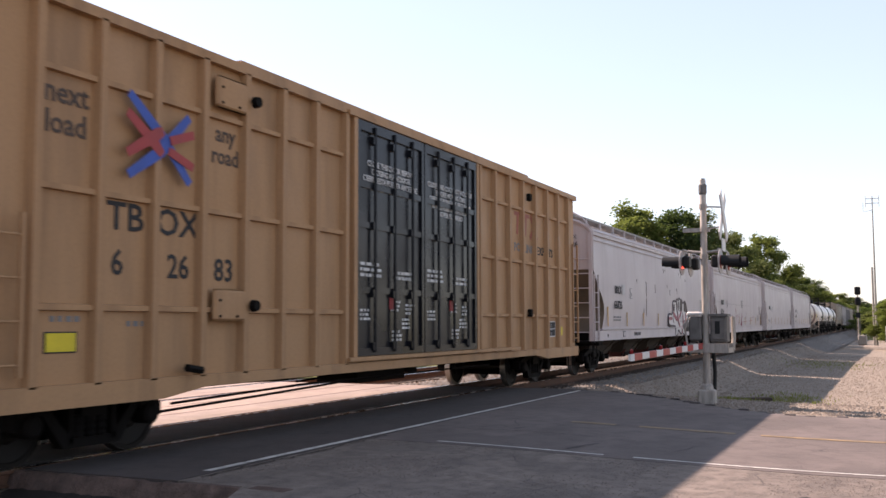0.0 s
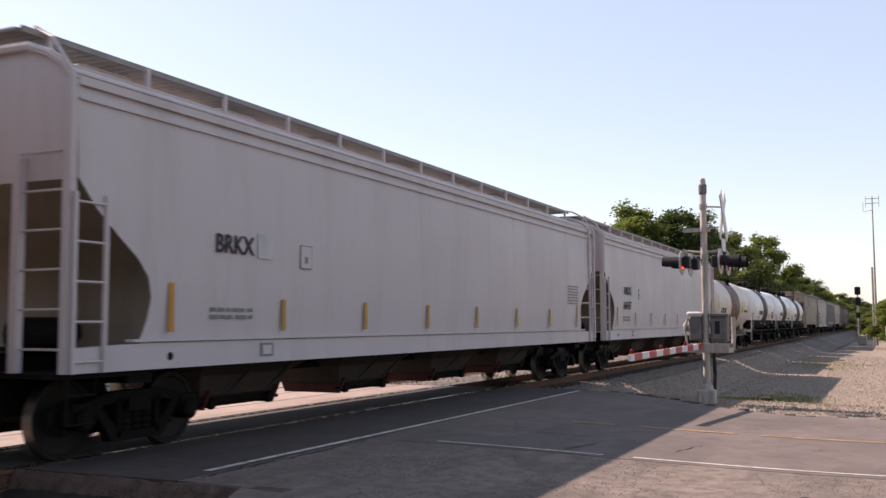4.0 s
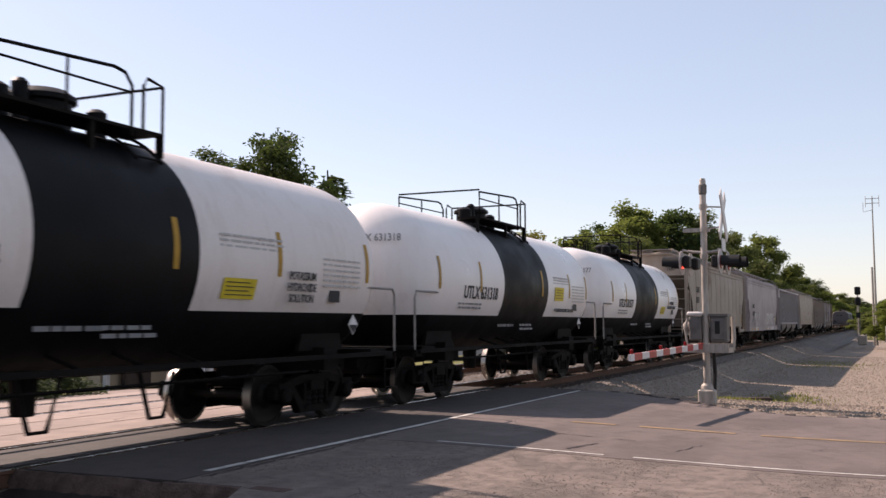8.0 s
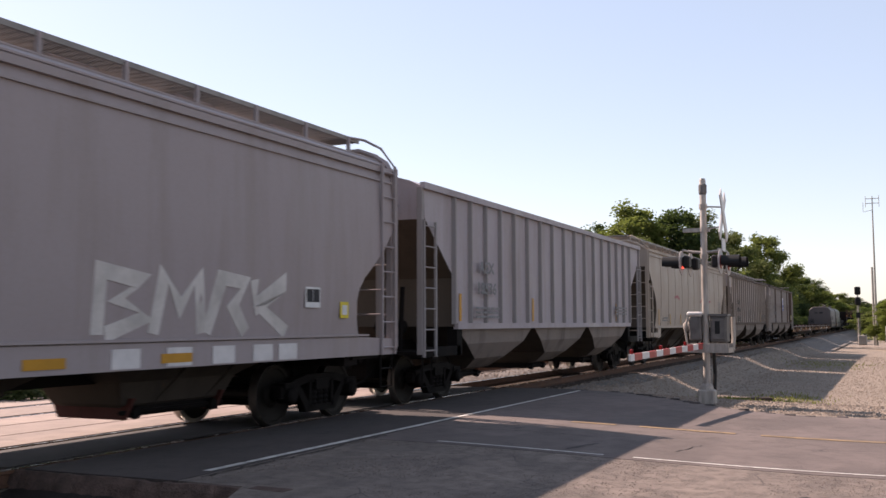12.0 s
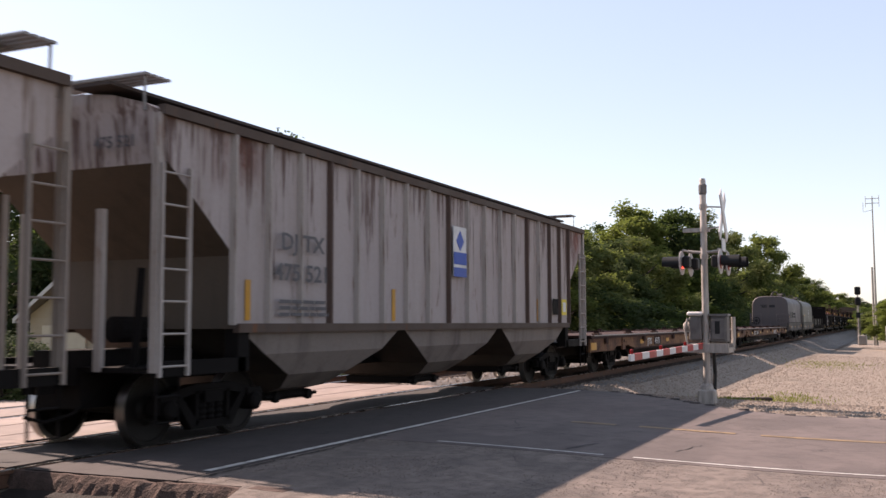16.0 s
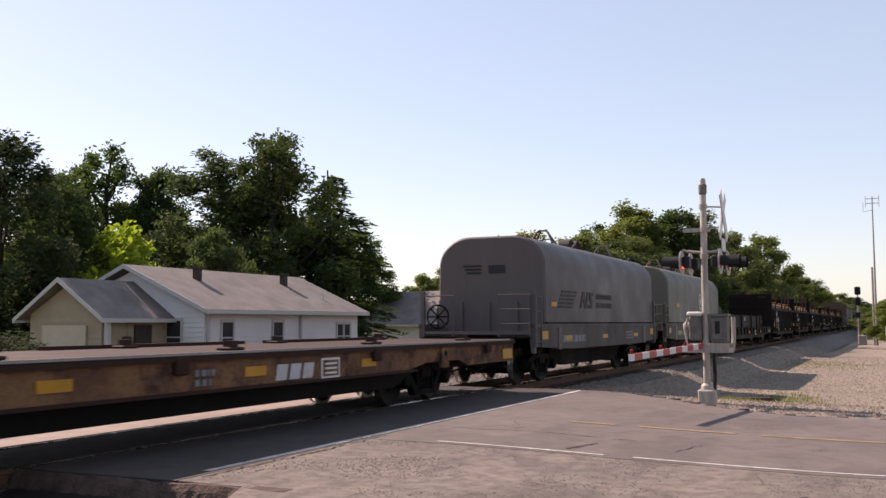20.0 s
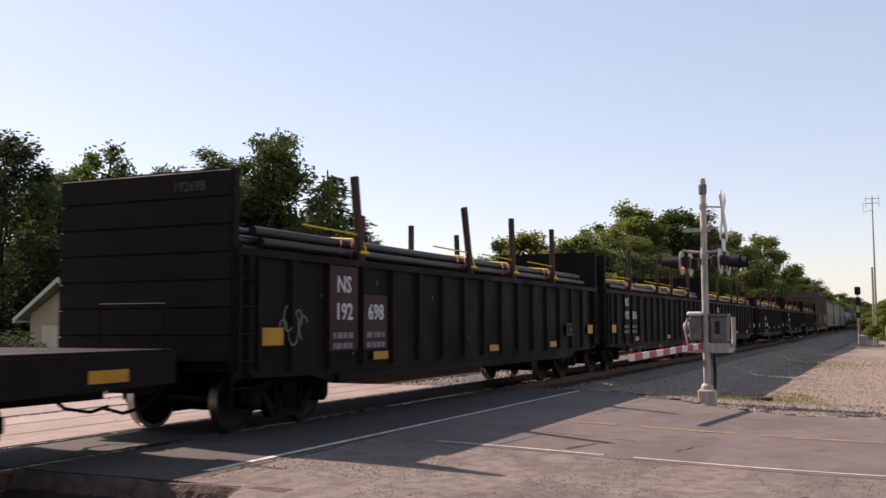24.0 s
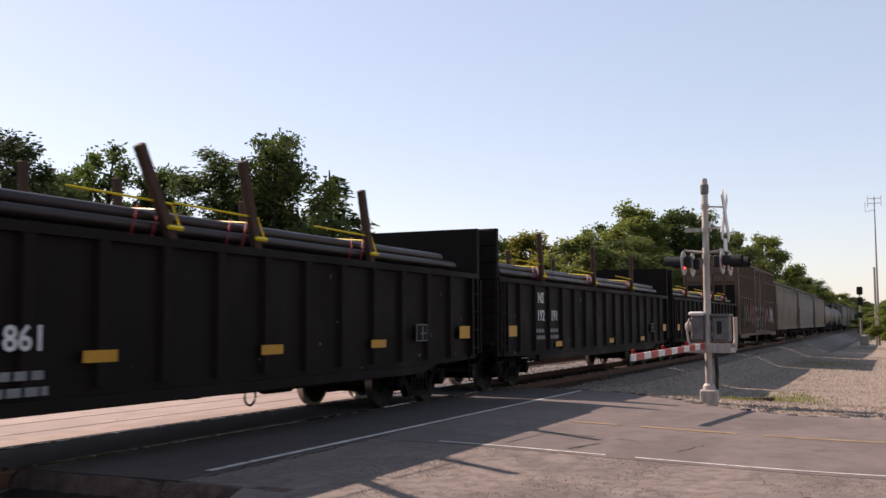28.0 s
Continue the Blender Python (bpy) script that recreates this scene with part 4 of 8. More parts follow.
def tank_car(name, left, right, label, white, band, band_col, black_low, number, mark, radius=1.5, zc=2.38, dome=None, hue=None, shift=0.0, label_z=None, rail=1.75):
    """band: where the coloured belt starts and ends, from the tank's left head. black_low: the height below which the shell is black."""
    c, h = car(name, left, right, label, "tank car")
    hl = h - 0.1
    n = 56
    prof = [(-hl + 0.95 * (1 - math.cos(radians(a))), max(0.02, radius * math.sin(radians(a)))) for a in sorted({0, 10, 20, 33, 40, 50, 60, 70, 80, 90, math.degrees(math.asin((zc - (black_low or 1.68)) / radius))})]
    cuts = sorted([-hl + 0.95, hl - 0.95, -hl + band[0], -hl + band[1]] + [-hl + 1 + (2 * hl - 2) * k / 6 for k in range(1, 6)])
    prof = prof[:-1] + [(x, radius) for x in cuts] + [(-a, r) for a, r in reversed(prof[:-1])]
    s = Shape()
    rings = []
    base = math.asin(max(-1, min(1, (black_low - zc) / radius))) if black_low else None
    angles = [2 * math.pi * k / n for k in range(n)]
    if black_low:
        i = min(range(n), key=lambda k: abs(math.remainder(angles[k] - base, 2 * math.pi)))
        j = min(range(n), key=lambda k: abs(math.remainder(angles[k] - (math.pi - base), 2 * math.pi)))
        angles[i], angles[j] = base % (2 * math.pi), math.pi - base
    def bent(t, r):
        """The angle moved so that the colour change stays level where the heads narrow."""
        if not black_low or r > radius - 1e-6:
            return t
        br = math.asin(max(-1, min(1, (black_low - zc) / r)))
        up = (t - base) % (2 * math.pi)
        span, new_span = math.pi - 2 * base, math.pi - 2 * br
        if up <= span + 1e-9:
            return br + up / span * new_span
        return br + new_span + (up - span) / (2 * math.pi - span) * (2 * math.pi - new_span)
    for a, r in prof:
        rings.append([(a, r * math.cos(t), zc + r * math.sin(t)) for t in [bent(t, r) for t in angles]])
    s.loft(rings)
    for k, face in enumerate(s.f):
        q = [s.v[i] for i in face]
        x = sum(p[0] for p in q) / len(q)
        z = sum(p[2] for p in q) / len(q)
        if black_low and k < n * (len(rings) - 1) and min(max(math.hypot(p[1], p[2] - zc) for p in rings[k // n + q]) for q in (0, 1)) > zc - black_low - 1e-4 and (angles[k % n] - base + 1e-6) % (2 * math.pi) >= math.pi - 2 * base:
            s.m[k] = 2
        elif -hl + band[0] < x < -hl + band[1]:
            s.m[k] = 1
    part("tank_shell", s, [white, band_col, TANK_BLACK], c, smooth=30)
    frame_col = hue or FRAME_BLACK
    for sx in (-1, 1):
        e = sx * h
        part("stub_sill", Shape().box(min(e - sx * 2.6, e + sx * 0.1), max(e - sx * 2.6, e + sx * 0.1), -0.35, 0.35, 0.72, 1.1), frame_col, c)
        part("end_beam", Shape().box(min(e - sx * 0.1, e - sx * 0.35), max(e - sx * 0.1, e - sx * 0.35), -1.45, 1.45, 0.92, 1.12), frame_col, c)
        part("bolster", Shape().box(e - sx * 1.9 - 0.2, e - sx * 1.9 + 0.2, -1.3, 1.3, 0.8, 1.15), frame_col, c)
        for y in (-1.1, 1.02):
            part("saddle_plate", Shape().prism([(e - sx * 1.2, 1.1), (e - sx * 2.5, 1.1), (e - sx * 2.3, 1.75), (e - sx * 1.5, 1.9)], "y", y, y + 0.08), frame_col, c)
        part("saddle", Shape().prism([(-0.9, 1.1), (0.9, 1.1), (1.1, 1.75), (0.6, 1.25), (-0.6, 1.25), (-1.1, 1.75)], "x", e - sx * 1.95, e - sx * 1.85), frame_col, c)
    s = Shape()
    for sy in (-1, 1):
        for xa, xb in (((-h + 0.2, -h + 2.7), (h - 2.7, h - 0.2)) if hue else ((-h + 0.2, h - 0.2),)):
            s.box(xa, xb, sy * 1.46 - 0.03, sy * 1.46 + 0.03, 0.98, 1.05)
        s.tube([(-h + 2.4, sy * 1.2, 0.80), (h - 2.4, sy * 1.2, 0.80)], 0.022, 5)
    for x in (-h + 0.9, -h + 2.4, h - 2.4, h - 0.9) if hue else (-1.5, -0.5, 0.5, 1.5):
        s.tube([(x, -1.44, 1.0), (x, -0.8, 1.2)], 0.025, 5)
    part("side_rail", s, frame_col, c)
    for sx in (-1, 1):
        e = sx * h
        for sy in (-1, 1):
            y = 1.45 * sy
            s = Shape().tube([(e - sx * 0.05, y, 1.05), (e - sx * 0.05, y, 2.0), (e - sx * 0.12, y, 2.1), (e - sx * 1.1, y, 2.1)], 0.022, 6)
            part("end_handrail", s, GRATING if black_low else white, c)
        end_platform(c, e, e - sx * 0.9, frame_col, 1.1)
        stirrup(c, e if sx < 0 else e - 0.4, -1.45, 1.0, frame_col)
    # top platform with its railing and the manway
    pm = FRAME_BLACK if black_low else TANK_RED
    mid = -hl + (band[0] + band[1]) / 2
    x0, x1 = mid - rail + shift, mid + 1.25 + shift
    top = zc + radius
    for sy in (-1, 1):
        y0, y1 = sorted((sy * (0.62 if dome else 0.45), sy * 1.0))
        walkway = part("top_platform", Shape().box(mid + 0.45 if dome else x0, x1, y0, y1, top - 0.03, top + 0.01), FRAME_BLACK, c)
        for x in ((mid + 0.5, x1) if dome else (x0, mid, x1)):
            part("platform_leg", Shape().box(x - 0.03, x + 0.03, sy * 0.95 - 0.03, sy * 0.95 + 0.03, top - 0.5, top - 0.03), FRAME_BLACK, walkway)
    s = Shape()
    for sy in (-1, 1):
        y = sy * 1.0
        xr = x1 - 1.05 if dome else x1 - 0.55
        s.tube([(x0, y, top - 0.1), (x0, y, top + 0.55), (xr - 0.3, y, top + 0.67), (xr - 0.12, y, top + 0.64), (xr, y, top + 0.5), (xr, y, top - 0.1)], 0.022, 6)
        if dome:
            s.tube([(xr, y, top + 0.38), (x1 - 0.35, y, top + 0.5)], 0.018, 5)
        s.tube([(x1 - 0.35, y, top), (x1 - 0.35, y, top + 0.55), (x1 - 0.28, y, top + 0.65), (x1, y, top + 0.6), (x1, y, top - 0.3)], 0.022, 6)
        if not dome:
            s.tube([(x0, y, top + 0.4), (x1 - 0.55, y, top + 0.42)], 0.016, 5)
            s.tube([((x0 + x1) / 2 - 0.3, y, top), ((x0 + x1) / 2 - 0.3, y, top + 0.63)], 0.018, 5)
    s.tube([(x0, -1, top + 0.60), (x0, 1, top + 0.60)], 0.02, 5).tube([(x1, -1, top + 0.60), (x1, 1, top + 0.60)], 0.02, 5)
    part("railing", s, FRAME_BLACK, c, "black tubular platform railing")
    s = Shape()
    if dome:
        s.lathe([(top - 0.25, 0.47), (top + 0.48, 0.47), (top + 0.53, 0.51), (top + 0.59, 0.49), (top + 0.61, 0.05)], "z", 28, 0, (mid - 0.1, 0, 0))
        part("dome", s, TANK_RED, c, "red-brown valve dome", smooth=40)
    else:
        s.lathe([(top - 0.2, 0.36), (top + 0.28, 0.36), (top + 0.30, 0.42), (top + 0.36, 0.42), (top + 0.44, 0.3), (top + 0.46, 0.02)], "z", 20, 0, (mid + 0.15, 0, 0))
        for x, r, z in ((-0.7, 0.16, 0.30), (-0.35, 0.10, 0.42), (0.85, 0.13, 0.28)):
            s.lathe([(top - 0.1, r), (top + z, r), (top + z + 0.05, r * 0.5)], "z", 12, 0, (mid + x, -0.2, 0))
        part("manway", s, TANK_BLACK, c, smooth=40)
    s = Shape()
    mid += 0.85 + shift
    for x in (mid - 0.2, mid + 0.25):
        s.tube([(x, -math.cos(t) * (radius + 0.08), zc + math.sin(t) * (radius + 0.08)) for t in [radians(a) for a in range(44, 72, 4)]] , 0.022, 5)
    for a in range(46, 70, 10):
        t = radians(a)
        s.tube([(mid - 0.2, -math.cos(t) * (radius + 0.08), zc + math.sin(t) * (radius + 0.08)), (mid + 0.25, -math.cos(t) * (radius + 0.08), zc + math.sin(t) * (radius + 0.08))], 0.014, 5)
    part("side_ladder", s, FRAME_BLACK, c)
    mid -= 0.85 + shift
    part("bottom_outlet", Shape().lathe([(0.45, 0.14), (zc - radius + 0.1, 0.18)], "z", 12, 0, (mid, 0, 0)), FRAME_BLACK, c)
    for x in (mid - 0.9, mid + 0.9):
        part("skid", Shape().tube([(x - 0.3, -1.2, 0.95), (x - 0.12, -1.2, 0.4), (x + 0.12, -1.2, 0.4), (x + 0.3, -1.2, 0.95)], 0.03, 5), FRAME_BLACK, c)
    brake_gear(c, mid - 2.2, 0.85)
    trucks(c, (-h + 1.95, h - 1.95))
    couplers(c, h)
    near = -radius - 0.004

    def on_shell(z):
        return -math.sqrt(max(0.01, radius * radius - (z - zc) ** 2)) - 0.006

    if number:
        z = 2.02
        tilt = math.degrees(math.asin((z + 0.12 - zc) / radius))
        lettering(mark + " " + number, 0.37, BLACK_MARK, c, (-hl + (band[0] * 0.5 if dome else band[0] - 1.3), on_shell(z) - 0.01, z), turn=(90 - tilt * 0.8, 0, 0), squeeze=0.86)
        lettering(mark + " " + number, 0.2, GREY_MARK, c, (-hl + 0.10, -0.55, 3.05), turn=(82, 0, -72), squeeze=0.85)
        stencil(c, -hl + band[0] * 0.45, 1.93, on_shell(1.9), 1.2, 2, GREY_MARK, len(CARS), 0.04)
    xs = [0.95, band[0] - 1.35, band[1] - 0.44, band[1] + 1.75, 2 * hl - 1.0]
    for x in xs:
        s = Shape()
        for k in range(6):
            t0, t1 = radians(-8 + 4 * k), radians(-4 + 4 * k)
            rr = radius + 0.006
            q = [(-hl + x - 0.05, -rr * math.cos(t0), zc + rr * math.sin(t0)), (-hl + x + 0.05, -rr * math.cos(t0), zc + rr * math.sin(t0)), (-hl + x + 0.05, -rr * math.cos(t1), zc + rr * math.sin(t1)), (-hl + x - 0.05, -rr * math.cos(t1), zc + rr * math.sin(t1))]
            s.add(q, [(0, 1, 2, 3)])
        part("reflector", s, OCHRE_TAPE, c, "ochre reflective strip")
    z0, z1 = label_z or (1.84, 2.11)
    xl = -hl + band[1] + 0.5
    label_plate = part("placard", Shape().add([(xl, on_shell(z0) - 0.018, z0), (xl + 0.72, on_shell(z0) - 0.018, z0), (xl + 0.72, on_shell(z1) - 0.018, z1), (xl, on_shell(z1) - 0.018, z1)], [(0, 1, 2, 3)]), YELLOW_LABEL, c, "yellow hazard label")
    for k in range(4):
        zz = z0 + (z1 - z0) * (0.2 + 0.2 * k)
        part("stencil_bar", Shape().box(xl + 0.06, xl + 0.66 - 0.1 * (k % 2), on_shell(zz) - 0.024, on_shell(zz) - 0.010, zz - 0.006, zz + 0.006), BLACK_MARK, label_plate)
    stencil(c, xl - 0.1, 2.68, on_shell(2.6), 1.45, 4, LIGHT_MARK, len(CARS) + 31, 0.03, 0.04)
    stencil(c, hl - 2.35, 2.5, on_shell(2.4), 1.1, 6, LIGHT_MARK, len(CARS) + 33, 0.03, 0.05)
    stencil(c, -hl + band[0] + 0.3, 1.5, on_shell(1.48), 1.0, 1, GREY_MARK, len(CARS) + 35, 0.06)
    return c, h


def flat_car(name, left, right, mat, label, mark="", number="", hitch=True):
    c, h = car(name, left, right, label, "flat car")
    lo = [(-h, 0.68), (-h + 2.6, 0.68), (-h + 3.0, 0.80), (-h + 4.5, 0.80), (-h + 5.2, 0.70), (h - 5.2, 0.70), (h - 4.5, 0.80), (h - 3.0, 0.80), (h - 2.6, 0.68), (h, 0.68), (h, 1.12), (-h, 1.12)]
    for sy in (-1, 1):
        y0, y1 = sorted((sy * 1.36, sy * 1.46))
        s = Shape().prism(lo, "y", y0, y1)
        y0, y1 = sorted((sy * 1.36, sy * 1.52))
        sl = part("side_sill", s, mat, c, "fish-belly sill of flaking yellow paint and rust")
        part("top_flange", Shape().box(-h, h, y0, y1, 1.06, 1.12), FLAT_RUST, sl)
        part("bottom_flange", Shape().box(-h + 5.0, h - 5.0, y0, y1, 0.66, 0.70), FLAT_RUST, sl)
    s = Shape().box(-h, h, -1.5, 1.5, 1.10, 1.16)
    deck = part("deck", s, surface("rusty_deck_" + name, (0.045, 0.021, 0.016), rough=0.8, vary=0.5, scale=2) if "deck" not in SHARED else SHARED["deck"], c, "rusted steel deck")
    SHARED["deck"] = deck.data.materials[0]
    s = Shape().box(-h - 0.1, h + 0.1, -0.4, 0.4, 0.55, 1.1).prism([(-h + 4.4, 0.8), (-h + 5.4, 0.40), (h - 5.4, 0.40), (h - 4.4, 0.8)], "y", -1.28, 1.28)
    for k in range(20):
        x = -h + 0.3 + (2 * h - 0.6) * k / 19
        s.box(x - 0.06, x + 0.06, -1.38, 1.38, 0.85, 1.1)
    part("underframe", s, FRAME_BLACK, c)
    blk = shared("stake_pocket", lambda: Shape().chamfer(-0.12, 0.12, -0.05, 0.05, -0.1, 0.13, 0.02).mesh("stake_pocket", FLAT_RUST))
    for k in range(6):
        x = -h + 1.6 + (2 * h - 3.2) * k / 5
        part("stake_pocket", blk, None, c, at=(x, -1.5, 1.0))
    # highlight of the sunlit deck edge, drawn as a pale metal strip
    part("deck_edge", Shape().box(-h + 0.3, h - 0.3, -1.515, -1.485, 1.135, 1.168), GRATING, c, "thin pale strip as the deck edge's sunlit line")
    for k in range(5):
        xa = -h + 0.6 + (2 * h - 1.2) * k / 5
        part("guide_rail", Shape().box(xa + 0.35, xa + (2 * h - 1.2) / 5 - 0.35, 1.30, 1.42, 1.16, 1.215), FLAT_RUST, c, "rusted raised guide rail")
    clamp = shared("deck_clamp", lambda: Shape().chamfer(-0.17, 0.17, -0.12, 0.12, 0.0, 0.045, 0.015).box(-0.06, 0.06, -0.08, 0.08, 0.04, 0.13).mesh("deck_clamp", SHARED["deck"]))
    for k in range(7):
        for y in (-1.1, 1.1):
            part("deck_clamp", clamp, None, c, at=(-h + 2 + (2 * h - 4) * k / 6 + (0.4 if y > 0 else 0), y, 1.16))
    for sx in (-1, 1):
        e = sx * h
        plate(c, "reflector", min(e - sx * 0.08, e - sx * 0.65), max(e - sx * 0.08, e - sx * 0.65), 0.74, 0.95, -1.47, YELLOW_TAPE, "yellow reflective panel")
        s = Shape().box(e - sx * 3.75 - 0.17, e - sx * 3.75 + 0.17, -1.5, -1.44, 0.68, 1.1)
        part("jacking_pad", s, mat, c)
        s = Shape().tube([(e, -1.4, 1.1), (e + sx * 0.05, -1.4, 0.55), (e - sx * 0.4, -1.4, 0.55), (e - sx * 0.4, -1.4, 1.1)], 0.02, 5)
        s.tube([(e + sx * 0.1, -1.2, 0.9), (e + sx * 0.35, -0.6, 0.8)], 0.02, 5)
        part("stirrup_step", s, FRAME_BLACK, c)
        part("hole", Shape().lathe([(-0.01, 0.05), (0.01, 0.05)], "y", 12, 0, (e - sx * 3.75, -1.505, 0.95)), FRAME_BLACK, c)
    for k in range(5):
        x = (-7.8, -3.6, 0.29, 3.77, 6.9)[k]
        plate(c, "reflector", x, x + 0.48, 0.82, 0.95, -1.47, YELLOW_TAPE, "worn yellow reflective strip")
    trucks(c, (-h + 3.75, h - 3.75))
    couplers(c, h)
    brake_gear(c, 0, 0.6)
    if mark:
        lettering(mark, 0.31, WHITE_MARK, c, (-h + 7.5, -1.472, 0.775), squeeze=0.9)
        lettering(number, 0.31, WHITE_MARK, c, (-h + 8.75, -1.472, 0.775), squeeze=0.95)
        plate(c, "number_panel", -h + 8.2, -h + 9.35, 0.735, 1.035, -1.466, FLAT_RUST)
    for k in range(3):
        xa = h - 9.33 + 0.34 * k
        part("logo_shape", Shape().prism([(xa, 0.95), (xa + 0.27, 0.95), (xa + 0.22, 0.73), (xa - 0.05, 0.73)], "y", -1.476, -1.47), LIGHT_MARK, c, "worn white block emblem")
    plate(c, "stencil_box", h - 8.18, h - 7.65, 0.70, 1.0, -1.47, WHITE_MARK)
    plate(c, "stencil_panel", h - 8.14, h - 7.69, 0.73, 0.97, -1.475, mat)
    for k in range(3):
        plate(c, "stencil_bar", h - 8.08, h - 7.75, 0.76 + 0.07 * k, 0.79 + 0.07 * k, -1.48, WHITE_MARK)
    stencil(c, h - 11.1, 0.95, -1.47, 0.4, 2, GREY_MARK, 12, 0.08)
    return c, h


def coil_car(name, left, right, mat, label, big_logo):
    c, h = car(name, left, right, label, "coil car")
    for sy in (-1, 1):
        y0, y1 = sorted((sy * 1.40, sy * 1.53))
        s = Shape().prism([(-h, 0.95), (-h + 2.5, 0.86), (-h + 3.1, 0.84), (h - 3.1, 0.84), (h - 2.5, 0.86), (h, 0.95), (h, 1.46), (-h, 1.46)], "y", y0, y1)
        s.box(-h, h, y0 - 0.02, y1 + 0.02, 1.40, 1.50)
        part("side_sill", s, COIL_SILL, c)
    s = Shape()
    w = 1.44
    out = []
    for a in range(0, 91, 10):
        t = radians(a)
        out.append((-w + 0.78 - 0.78 * math.cos(t) + 0.06 * math.sin(t), 3.05 + 0.68 * math.sin(t)))
    prof = [(-w - 0.02, 1.52)] + out + [(-y, z) for y, z in reversed(out)] + [(w + 0.02, 1.52)]
    x0, x1 = -h + 1.0, h - 0.15
    rings = []
    for x, k in ((x0, 0.97), (x0 + 0.06, 1.0), (x1 - 0.06, 1.0), (x1, 0.97)):
        rings.append([(x, y * k, 1.52 + (z - 1.52) * (1 - (1 - k) * 0.7)) for y, z in prof])
    s.loft(rings)
    part("cover", s, mat, c, "rounded steel coil cover", smooth=32)
    s = Shape().box(x0 + 0.02, x1 - 0.02, -1.5, 1.5, 1.47, 1.54)
    part("cover_rim", s, FRAME_BLACK, c)
    for x in (-1.35, 5.25):
        s = Shape()
        for y in (-0.3, 0.3):
            s.tube([(x - 0.3, y * 1.4, 3.70), (x - 0.1, y * 0.6, 4.16), (x - 0.05, y * 0.3, 4.24), (x + 0.02, y * 0.3, 4.22), (x + 0.22, y * 1.4, 3.70)], 0.03, 8)
        s.tube([(x - 0.06, -0.1, 4.22), (x - 0.06, 0.1, 4.22)], 0.03, 6)
        s.tube([(x - 1.0, -0.25, 3.86), (x + 0.05, -0.2, 3.98)], 0.022, 6).tube([(x - 1.0, -0.25, 3.70), (x - 1.0, -0.25, 3.88)], 0.022, 6)
        s.tube([(x - 0.3, -0.9, 3.6), (x + 0.1, -0.9, 3.78)], 0.03, 6)
        part("lifting_bail", s, COIL_SILL, c, "dark lifting bail")
    # bent strap guides on the crown of the cover
    for x in (-0.35, 0.34):
        s = Shape()
        arch = [(x + 0.32 - 0.32 * math.cos(math.pi * k / 10), 3.70 + 0.34 * math.sin(math.pi * k / 10) ** 0.6) for k in range(11)]
        s.loft([[(a, -0.45, z - 0.02), (a, -0.15, z - 0.02), (a, -0.15, z + 0.03), (a, -0.45, z + 0.03)] for a, z in arch])
        part("strap_guide", s, COIL_SILL, c, "dark bent strap guide")
    for sx in (-1, 1):
        e = sx * h
        for y in (-1.46, 1.46):
            part("corner_post", Shape().box(e - sx * 0.08 - 0.05, e - sx * 0.08 + 0.05, y - 0.05, y + 0.05, 0.8, 2.3), mat, c)
            part("bolster_cap", Shape().box(e - sx * 1.9 - 0.14, e - sx * 1.9 + 0.14, y - 0.09, y + 0.09, 0.85, 1.5), mat, c)
        end_platform(c, e, e - sx * 1.1, FRAME_BLACK, 1.2)
        s = Shape()
        s.tube([(e, -1.4, 1.2), (e, -1.4, 2.2), (e, -0.6, 2.2), (e, -0.6, 1.2)], 0.025, 5).tube([(e, 0.6, 1.2), (e, 0.6, 2.2), (e, 1.4, 2.2), (e, 1.4, 1.2)], 0.025, 5)
        for z in (1.5, 1.85):
            s.tube([(e, -1.4, z), (e, -0.6, z)], 0.016, 5)
        part("end_handrail", s, mat, c)
        part("end_wall", Shape().box(min(e - sx * 0.86, e - sx * 0.95), max(e - sx * 0.86, e - sx * 0.95), -1.38, 1.38, 1.22, 2.1 if sx < 0 else 1.5), mat, c, "grey steel bulkhead below the cover")
        for y in (-0.75, 0.0, 0.75):
            part("bulkhead_rib", Shape().box(min(e - sx * 0.80, e - sx * 0.858), max(e - sx * 0.80, e - sx * 0.858), y - 0.05, y + 0.05, 1.22, 2.05 if sx < 0 else 1.5), mat, c)
        part("platform_edge", Shape().box(e - sx * 0.03 - 0.03, e - sx * 0.03 + 0.03, -1.36, 1.36, 1.255, 1.32), mat, c, "worn bright platform edge")
        ladder(c, e if sx < 0 else e - 0.4, 0.95, 2.2, 0.4, -1.55, mat, 0.36)
        plate(c, "reflector", min(e - sx * 0.5, e - sx * 0.95), max(e - sx * 0.5, e - sx * 0.95), 1.12, 1.32, -1.535, YELLOW_TAPE, "yellow reflective panel")
    for x in (-4.2, -0.6, 3.2):
        plate(c, "reflector", x, x + 0.55, 1.08, 1.19, -1.535, YELLOW_TAPE, "yellow reflective strip")
    s = Shape().tube([(-h - 0.03, 1.0 + 0.29 * math.cos(math.pi * k / 10), 1.68 + 0.29 * math.sin(math.pi * k / 10)) for k in range(21)], 0.022, 6)
    for k in range(4):
        t = math.pi * k / 4
        s.tube([(-h - 0.03, 1.0 - 0.28 * math.cos(t), 1.68 - 0.28 * math.sin(t)), (-h - 0.03, 1.0 + 0.28 * math.cos(t), 1.68 + 0.28 * math.sin(t))], 0.02, 5)
    part("brake_wheel", s, FRAME_BLACK, c)
    s = Shape().box(-h, h, -0.5, 0.5, 0.7, 1.2).box(-h + 1, h - 1, -1.39, 1.39, 0.9, 1.2)
    part("underframe", s, FRAME_BLACK, c)
